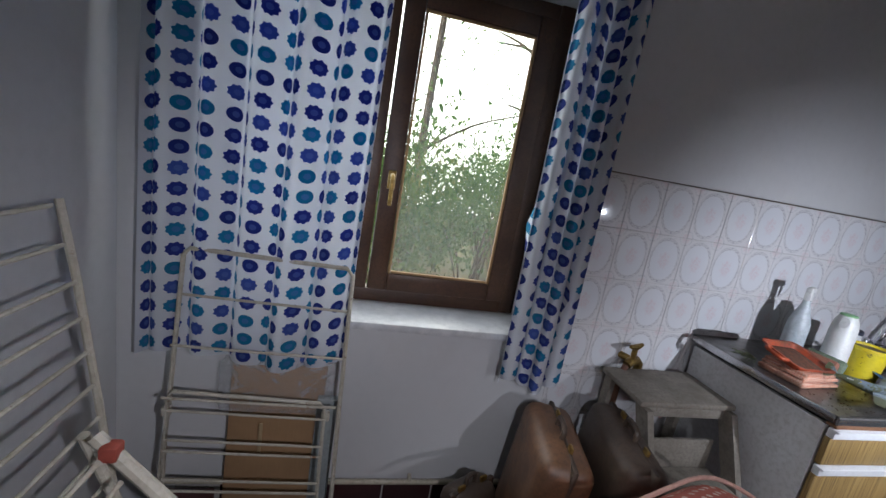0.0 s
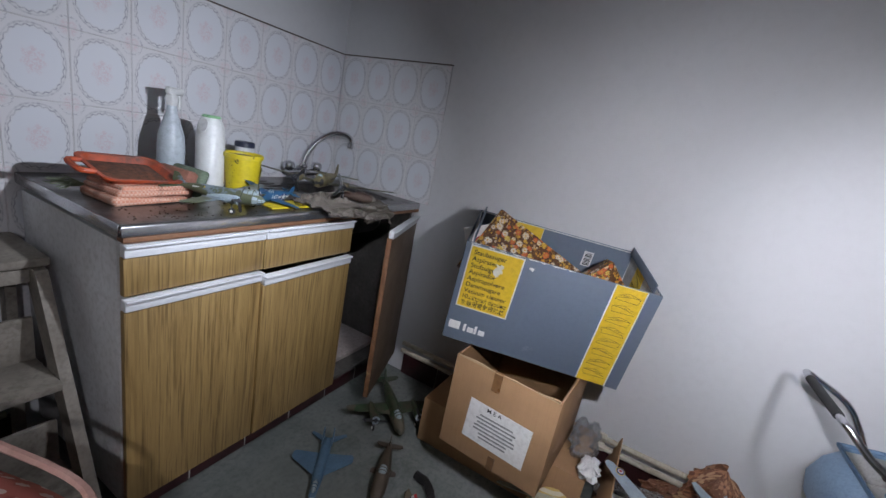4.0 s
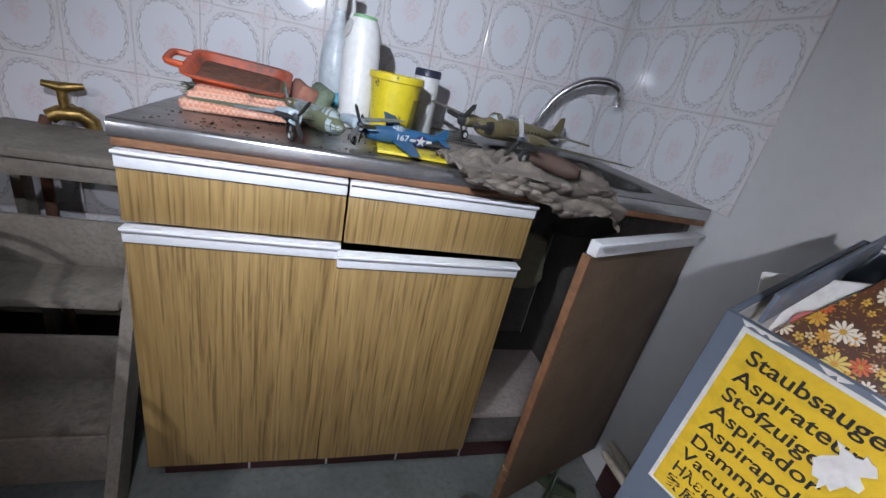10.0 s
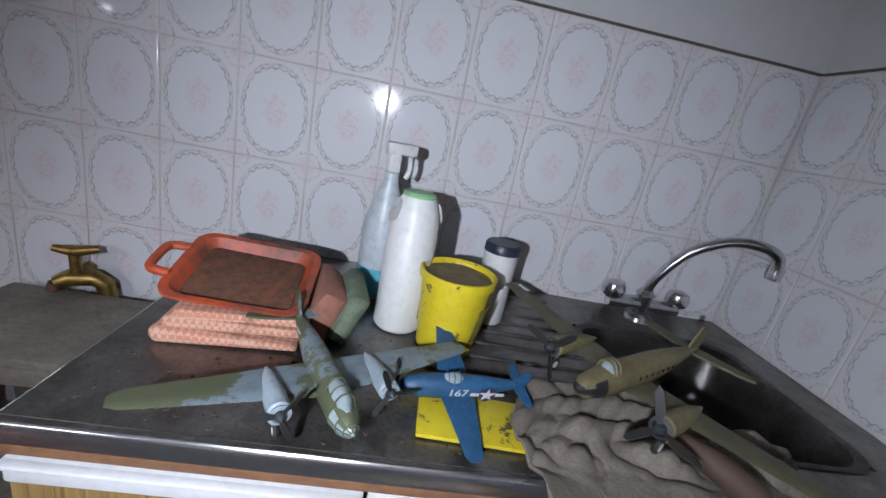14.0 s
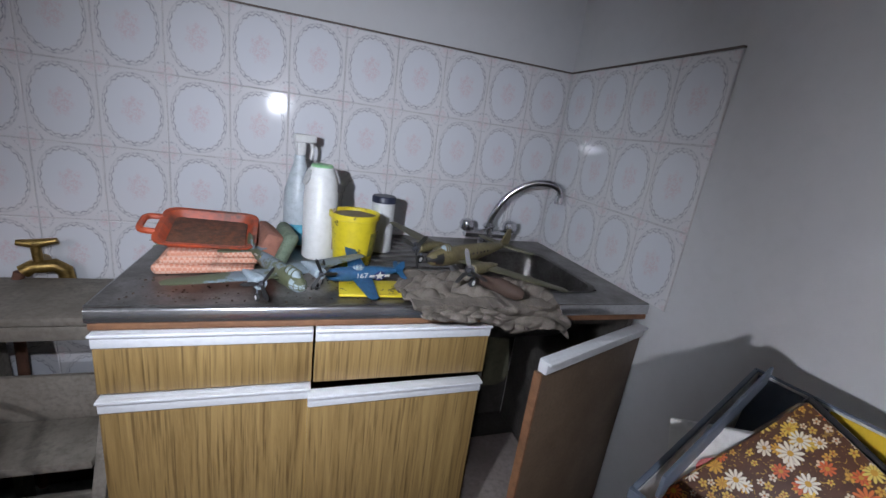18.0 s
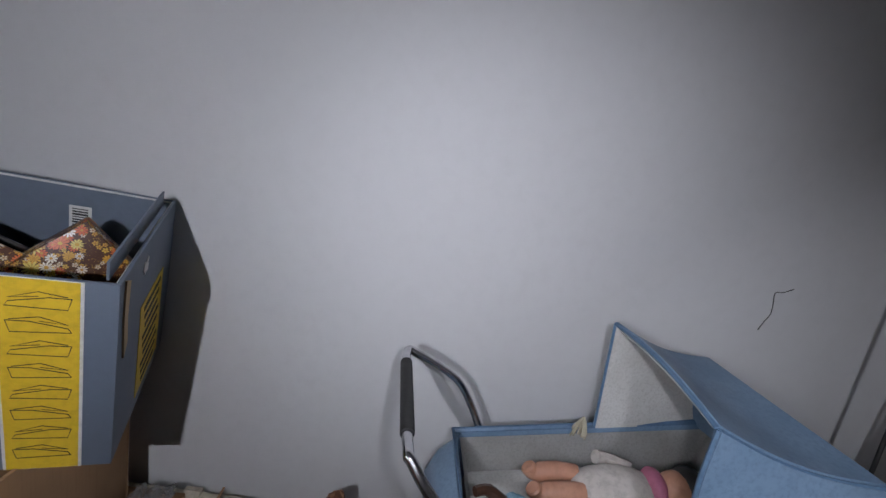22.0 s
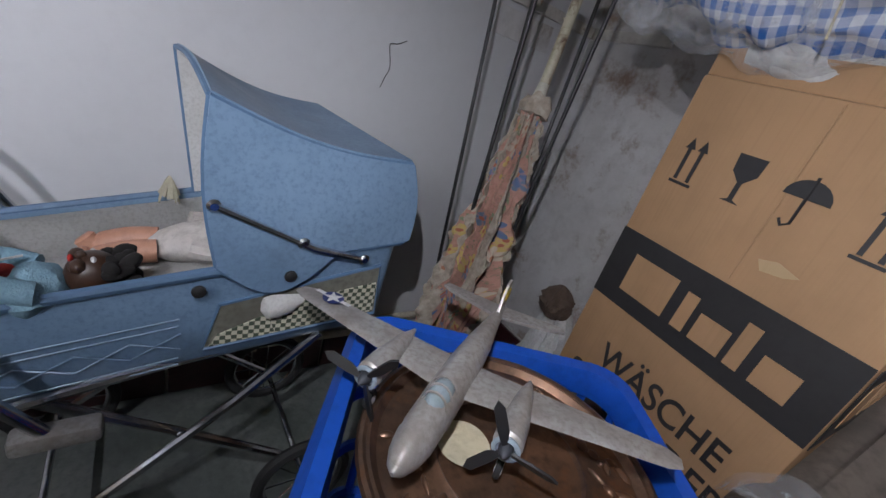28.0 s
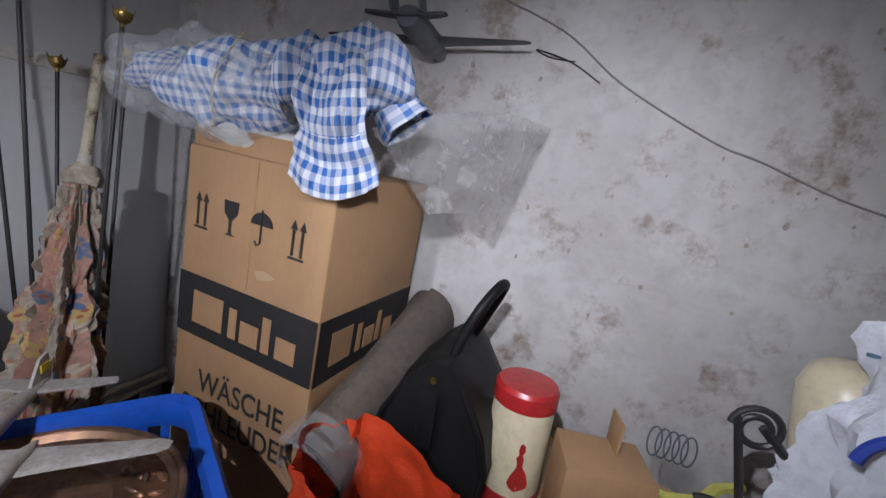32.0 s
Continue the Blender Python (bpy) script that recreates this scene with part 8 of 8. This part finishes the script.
    part("scroll", tb(scroll(0.035, 0.25, 0.032, 1.5, 0), 0.0048, 8), BLACK, i)
    part("scroll", tb(scroll(0.06, 0.09, 0.042, 1.3, 1), 0.005, 8), BLACK, i)
    part("upright", tb([(0.06, 0, 0.26), (0.03, 0, 0.14), (-0.02, 0, 0.0)], 0.0055, 8), BLACK, i)
    part("arm", tb([(0.03, 0, 0.255), (-0.04, 0, 0.19), (-0.09, 0, 0.14)], 0.0065, 8), BLACK, i)
    part("crossbar", tb([(0.03, 0, 0.14), (-0.03, 0, 0.135)], 0.005, 8), BLACK, i)
    # covered cylinder with cloth and a cap
    y = thing("cream_cylinder", pose(-1.405, -3.46, 0.46, 8, 8, 0), "cream metal cylinder with yellow and black band", "cylinder")
    part("body", lt([(0.05, 0), (0.055, 0.01), (0.055, 0.33), (0.04, 0.36), (0.02, 0.37)], 28), TIN_CREAM, y)
    part("band", lt([(0.0555, 0.17), (0.0558, 0.171), (0.0558, 0.2), (0.0555, 0.201)], 28), INSIGNIA_YELLOW, y)
    part("black_band", lt([(0.0555, 0.205), (0.0558, 0.206), (0.0558, 0.225), (0.0555, 0.226)], 28), BLACK, y)
    cp = thing("grey_cap", pose(-1.405, -3.47, 0.86, 0, 0, 30) @ Matrix.Scale(0.8, 4), "faded grey-blue peaked cap on the cylinder", "cap")
    part("crown", lt([(0.036, 0), (0.037, 0.012), (0.03, 0.036), (0.012, 0.048), (0.001, 0.049)], 22), JET_BLUE, cp)
    part("peak", pr([(0.03, -0.026), (0.06, -0.02), (0.078, 0), (0.06, 0.02), (0.03, 0.026)], 0.004, pose(0, 0, 0.004, 0, 14)), JET_BLUE, cp)
    part("shell", rumple(bx((0.06, 0.06, 0.06), (0, 0, -0.03), 0.015), 0.006, 30), JET_BLUE, cp)
    t = thing("white_blue_bag", pose(-1.365, -3.36, 0.46, 0, 0, 10), "white plastic bag with blue looping print", "bag")
    part("film", shift_mesh(sack(0.17, 0.085, 0.44, 15, 0.45, True), pose(-0.15, -0.06, 0)), surf("white_bag_plastic", (0.66, 0.69, 0.75), (0.6, 0.63, 0.7), 0.4, bump=0.4, dist=0.02, scale=10), t)
    for k, (cx, cz, rr_) in enumerate(((-0.03, 0.3, 0.045), (-0.12, 0.22, 0.05), (-0.05, 0.14, 0.04), (-0.2, 0.33, 0.045), (-0.16, 0.1, 0.045))):
        part("blue_print", tb(scroll(cx, cz, rr_, 0.8, k, 0.026), 0.006, 6), surf("blue_ink", (0.02, 0.06, 0.4)), t)




def set_down(build, m):
    before = set(bpy.data.objects)
    build()
    for ob in set(bpy.data.objects) - before:
        if ob.parent is None:
            ob.matrix_basis = m @ ob.matrix_basis


for build in (tall_carton, gingham_bundle, corner_pile):
    set_down(build, PILE)
laundry_basket()


# ---------------------------------------------------------------- window side of the room
def curtains():
    rod = thing("curtain_rod", pose(0, 0, 0), "dark curtain rod above the window", "curtain rod")
    part("rod", tb([(-3.27, -0.09, 2.17), (-1.78, -0.09, 2.17)], 0.01, 10), DARK_WOOD, rod)
    for x0, x1, z0, z1, folds, lab in ((-3.25, -2.59, 0.66, 2.16, 5.5, "wide"), (-2.06, -1.815, 0.63, 2.16, 4.0, "narrow")):
        c = thing("curtain", pose(0, 0, 0), "%s white curtain printed with blue flowers" % lab, "curtain", "flowered curtains")
        def fold(u, v, x0=x0, x1=x1, z0=z0, z1=z1, n=folds):
            amp = 0.018 + 0.012 * v
            x = x0 + (x1 - x0) * u * (1 - 0.03 * (1 - v)) + 0.012 * math.sin(2 * math.pi * n * u + 1)
            drop = 0.025 * math.sin(7 * u) * (1 - v)
            return Vector((x, -0.095 + amp * math.sin(2 * math.pi * n * u + 0.6 * v) + 0.008 * math.sin(17 * u), z0 + (z1 - z0) * v + drop))
        part("cloth", sheet(fold, 150, 16, 0.0015, ((x1 - x0) * 1.35, z1 - z0)), CURTAIN, c)
        for k in range(8):
            part("ring", tb([(x0 + (x1 - x0) * (k + 0.5) / 8, -0.09 + 0.016 * math.cos(t), 2.168 + 0.016 * math.sin(t)) for t in (2 * math.pi * i / 14 for i in range(14))], 0.002, 5, close=True), BRASS, c)


WIRE = surf("yellowed_white_wire", (0.5, 0.47, 0.4), (0.38, 0.34, 0.27), 0.45, scale=14, stain=(0.16, 0.08, 0.04), stain_at=(0.62, 0.7), stain_scale=20)


def drying_racks():
    r = thing("drying_rack", pose(0, 0, 0), "yellowed wire drying rack leaning below the window", "drying rack", "drying racks")
    x0, x1 = -3.11, -2.62
    part("outer_frame", tb([(x0 - 0.02, -0.24, 0.0), (x0, -0.17, 0.55), (x0 + 0.005, -0.12, 1.0), (x0 + 0.02, -0.115, 1.02), (x1 - 0.02, -0.115, 1.01), (x1, -0.12, 0.99), (x1 + 0.01, -0.17, 0.55), (x1 + 0.03, -0.24, 0.0)], 0.007, 8), WIRE, r)
    for k, z in enumerate((0.88, 0.74, 0.60)):
        part("bar", tb([(x0, -0.125 - 0.05 * k, z), ((x0 + x1) / 2, -0.125 - 0.05 * k, z - 0.006), (x1, -0.125 - 0.05 * k, z - 0.01)], 0.0045, 8), WIRE, r)
    part("inner_frame", tb([(x0 + 0.01, -0.24, 0.02), (x0 + 0.015, -0.22, 0.60), (x0 + 0.03, -0.22, 0.62), (x1 - 0.05, -0.22, 0.60), (x1 - 0.035, -0.22, 0.58), (x1 - 0.02, -0.24, 0.0)], 0.006, 8), WIRE, r)
    for k in range(7):
        z = 0.56 - 0.065 * k - (0.03 if k % 2 else 0)
        part("bar", tb([(x0 + 0.012, -0.225 - 0.004 * k, z), (x1 - 0.03, -0.225 - 0.004 * k, z - 0.014)], 0.004, 8), WIRE, r)
    for sx in (x0 + 0.01, x1 - 0.03):
        part("joint", bx((0.025, 0.02, 0.03), (sx, -0.21, 0.55), 0.004), WIRE, r)
    q = thing("drying_rack", pose(0.10, 0.06, 0), "white wire drying rack leaning on the side wall", "drying rack", "drying racks")
    side = [Vector((-3.30, -0.52, 1.19)), Vector((-3.26, -0.54, 1.03)), Vector((-3.19, -0.55, 0.55)), Vector((-3.13, -0.55, 0.02))]
    for dy in (0.0, -0.9):
        part("side_bar", tb([v + Vector((0, dy, 0)) for v in side], 0.008, 8), WIRE, q)
    for k in range(14):
        z = 1.18 - 0.075 * k
        x = -3.30 + 0.04 * min(1, (1.19 - z) / 0.16) + 0.07 * max(0, 1.03 - z) / 0.48
        part("bar", tb([(x, -0.545, z), (x, -1.43, z + 0.01)], 0.0045, 8), WIRE, q)
    part("stretcher_leg", tb([(-3.12, -0.74, 0.83), (-2.95, -0.78, 0.69), (-2.62, -0.86, 0.30)], 0.013, 8), WIRE, q)
    part("stretcher_leg", tb([(-3.16, -0.70, 0.80), (-3.10, -0.62, 0.45), (-3.06, -0.58, 0.02)], 0.010, 8), WIRE, q)
    for k in range(6):
        part("short_bar", tb([(-3.10 + 0.035 * k, -0.76 - 0.01 * k, 0.80 - 0.035 * k), (-3.16 + 0.035 * k, -1.15 - 0.01 * k, 0.74 - 0.05 * k)], 0.0045, 8), WIRE, q)
    part("red_joint", bx((0.03, 0.03, 0.03), (-3.09, -0.75, 0.81), 0.006), surf("faded_red_plastic", (0.3, 0.06, 0.04)), q)
    # flattened carton in plastic behind the rack
    f = thing("bagged_carton", pose(-2.82, -0.055, 0.0, 0, 0, 0), "flattened brown carton in clear film behind the rack", "cardboard")
    part("board", bx((0.31, 0.04, 0.62), (0, 0, 0.31), 0.006, pose(0, 0, 0, -3)), CARTON, f)
    part("film", rumple(bx((0.37, 0.07, 0.2), (0, -0.005, 0.56), 0.025), 0.012, 16), FILM, f)
    part("strip", bx((0.012, 0.004, 0.13), (-0.04, -0.032, 0.36), 0.001, pose(0, 0, 0, 0, 0, 0)), CARTON_PALE, f)
    part("grey_board", bx((0.07, 0.03, 0.5), (0.17, -0.01, 0.27), 0.004), surf("grey_packing", (0.3, 0.33, 0.33)), f)
    d = thing("dark_box", pose(-3.08, -0.16, 0.0), "dark red and black box on the floor by the rack", "box")
    part("body", bx((0.18, 0.14, 0.17), (0, 0, 0.085), 0.006), surf("dark_red_board", (0.06, 0.015, 0.015)), d)
    part("light_edge", tb([(0.03, -0.072, 0.05), (0.08, -0.072, 0.05), (0.08, -0.072, 0.13)], 0.003, 6), PAPER, d)


def suitcases():
    for m, s, mat, lab in ((axes((-2.02, -0.50, 0.0), (0.25, 0.97, 0), (0.10, 0, 1)), (0.36, 0.17, 0.62), LEATHER, "old brown leather suitcase standing upright"), (axes((-1.82, -0.52, 0.0), (0.25, 0.97, 0), (0.16, 0, 1)), (0.38, 0.15, 0.64), LEATHER_DARK, "dark brown worn suitcase standing beside another"), (axes((-2.22, -0.30, 0.0), (0.6, 0.3, 0), (0, 0.05, 1)), (0.2, 0.12, 0.33), LEATHER_DARK, "small dark bag standing below the window")):
        c = thing("suitcase", m, lab, "suitcase", "suitcases under the window")
        w, d, h = s
        part("shell", box(bmesh.new(), s, (w / 2, 0, h / 2), 0.045, seg=4), mat, c)
        part("band", box(bmesh.new(), (w + 0.004, 0.02, h + 0.004), (w / 2, -0.01, h / 2), 0.009), LEATHER_DARK, c)
        part("handle", tb(curve_pts([(w * 0.4, 0, h), (w * 0.42, 0, h + 0.03), (w * 0.58, 0, h + 0.03), (w * 0.6, 0, h)], 5), 0.009, 8), LEATHER_DARK, c)
        for x in (0.25, 0.75):
            part("latch", bx((0.03, 0.01, 0.04), (w * x, -0.012, h - 0.002), 0.003), BRASS, c)


def step_ladder():
    s = thing("step_ladder", pose(0, 0, 0), "grey weathered wooden step ladder with three treads", "step ladder")
    part("top_tread", bx((0.40, 0.24, 0.022), (-1.41, -0.18, 0.70), 0.006), OLD_WOOD, s)
    def z_y(z):
        return -0.29 - 0.30 * (0.69 - z) / 0.69
    for x in (-1.585, -1.235):
        st = [[Vector((x + dx, z_y(z) + dy, z)) for dx, dy in ((-0.012, -0.03), (0.012, -0.03), (0.012, 0.035), (-0.012, 0.035))] for z in (0.0, 0.345, 0.688)]
        part("stile", loft(bmesh.new(), st), OLD_WOOD, s)
        part("back_leg", loft(bmesh.new(), [[Vector((x + dx, -0.09 + 0.03 * (0.69 - z) + dy, z)) for dx, dy in ((-0.011, -0.02), (0.011, -0.02), (0.011, 0.02), (-0.011, 0.02))] for z in (0.0, 0.69)]), OLD_WOOD, s)
    for z in (0.44, 0.20):
        part("tread", bx((0.326, 0.15, 0.02), (-1.41, z_y(z) + 0.03, z), 0.004), OLD_WOOD, s)
        part("riser", bx((0.326, 0.014, 0.12), (-1.41, z_y(z) + 0.115, z + 0.06), 0.003), OLD_WOOD, s)
    part("apron", bx((0.326, 0.014, 0.035), (-1.41, -0.285, 0.668), 0.003), OLD_WOOD, s)
    part("apron", bx((0.326, 0.014, 0.13), (-1.41, z_y(0.1), 0.125), 0.003), OLD_WOOD, s)
    part("hook", tb(curve_pts([(-1.4, -0.52, 0.09), (-1.4, -0.53, 0.07), (-1.37, -0.53, 0.065), (-1.36, -0.53, 0.085)], 4), 0.004, 6), BLACK, s)


def armchair():
    a = thing("armchair", pose(-1.785, -0.915, 0.0, 0, 0, 17), "low armchair in red cloth with pale dots and piping", "armchair")
    def cushion(w, d, h, sag=0.02, n=26):
        bm = bmesh.new()
        lay = bm.loops.layers.uv.new("UVMap")
        for side in (1, -1):
            g = [[bm.verts.new(((i / n - 0.5) * w, (j / n - 0.5) * d, side * h / 2 * (1 - (2 * i / n - 1) ** 4) ** 0.5 * (1 - (2 * j / n - 1) ** 4) ** 0.5 + 0.006 * noise.noise(Vector((i / 4, j / 4, side))))) for j in range(n + 1)] for i in range(n + 1)]
            for i in range(n):
                for j in range(n):
                    f = bm.faces.new((g[i][j], g[i + 1][j], g[i + 1][j + 1], g[i][j + 1]))
                    for lp in f.loops:
                        lp[lay].uv = (lp.vert.co.x, lp.vert.co.y)
        bmesh.ops.remove_doubles(bm, verts=bm.verts[:], dist=0.0015)
        return bm
    def piping(w, d, z, r=0.006):
        return tb([Vector(((abs(math.cos(t)) ** 0.35) * math.copysign(w / 2, math.cos(t)), (abs(math.sin(t)) ** 0.35) * math.copysign(d / 2, math.sin(t)), z)) for t in (2 * math.pi * i / 60 for i in range(60))], r, 6, close=True)
    cord = surf("pale_pink_piping", (0.5, 0.3, 0.25), (0.42, 0.24, 0.2), 0.9, scale=40)
    base = box(bmesh.new(), (0.66, 0.54, 0.36), (0, 0, 0.21), 0.05, seg=4)
    part("base", box_uv(base), CHAIR_CLOTH, a)
    w, d, h = 0.72, 0.60, 0.36
    c = part("seat_cushion", cushion(w, d, h), CHAIR_CLOTH, a, m=pose(0, 0, 0.535, 3, 1, 2))
    part("piping", piping(w * 0.93, d * 0.9, h * 0.36), cord, c)
    part("piping", tb([(-0.06 + 0.03 * math.sin(2 * k / 8), -0.27 + 0.54 * k / 8, 0.182 - 0.09 * abs(k / 4 - 1) ** 4) for k in range(9)], 0.005, 6), cord, c)
    for x, y in ((-0.22, -0.28), (0.22, -0.28), (-0.22, 0.28), (0.22, 0.28)):
        part("foot", lt([(0.02, 0.0), (0.024, 0.03)], 12, pose(x, y, 0)), DARK_WOOD, a)
    part("string", tb(curve_pts([(-0.26, -0.3, 0.69), (-0.1, -0.2, 0.712), (0.05, -0.26, 0.70), (0.1, -0.34, 0.66)], 6), 0.0025, 5), surf("white_string", (0.55, 0.52, 0.46)), a)


def ceiling_lamp():
    c = thing("ceiling_lamp", pose(-1.10, -0.80, Z1), "old brass chandelier with curved arms and porcelain", "lamp")
    part("rose", lt([(0.05, 0), (0.045, -0.02), (0.01, -0.03)], 20), BRASS, c)
    part("rod", tb([(0, 0, -0.02), (0, 0, -0.24)], 0.006, 8), BRASS, c)
    part("porcelain_body", lt([(0.012, -0.2), (0.035, -0.225), (0.042, -0.25), (0.03, -0.28), (0.012, -0.295)], 22), dotted("flowered_porcelain", 0.02, (0.6, 0.58, 0.55), [(0.1, 0.14, 0.3), (0.3, 0.1, 0.1)], 5, 0.35, 0.2), c)
    for k in range(3):
        t = 2 * math.pi * k / 3 - 0.7
        d = Vector((math.cos(t), math.sin(t), 0))
        ar = part("arm", tb(curve_pts([d * 0.02 + Vector((0, 0, -0.27)), d * 0.06 + Vector((0, 0, -0.315)), d * 0.12 + Vector((0, 0, -0.30)), d * 0.145 + Vector((0, 0, -0.25))], 6), 0.006, 8), BRASS, c)
        part("socket", lt([(0.022, -0.25), (0.018, -0.235), (0.014, -0.2)], 14, Matrix.Translation(d * 0.145)), BRASS, ar)


curtains()
drying_racks()
suitcases()
step_ladder()
armchair()
ceiling_lamp()


wall_tiles()
skirting()
pipes()
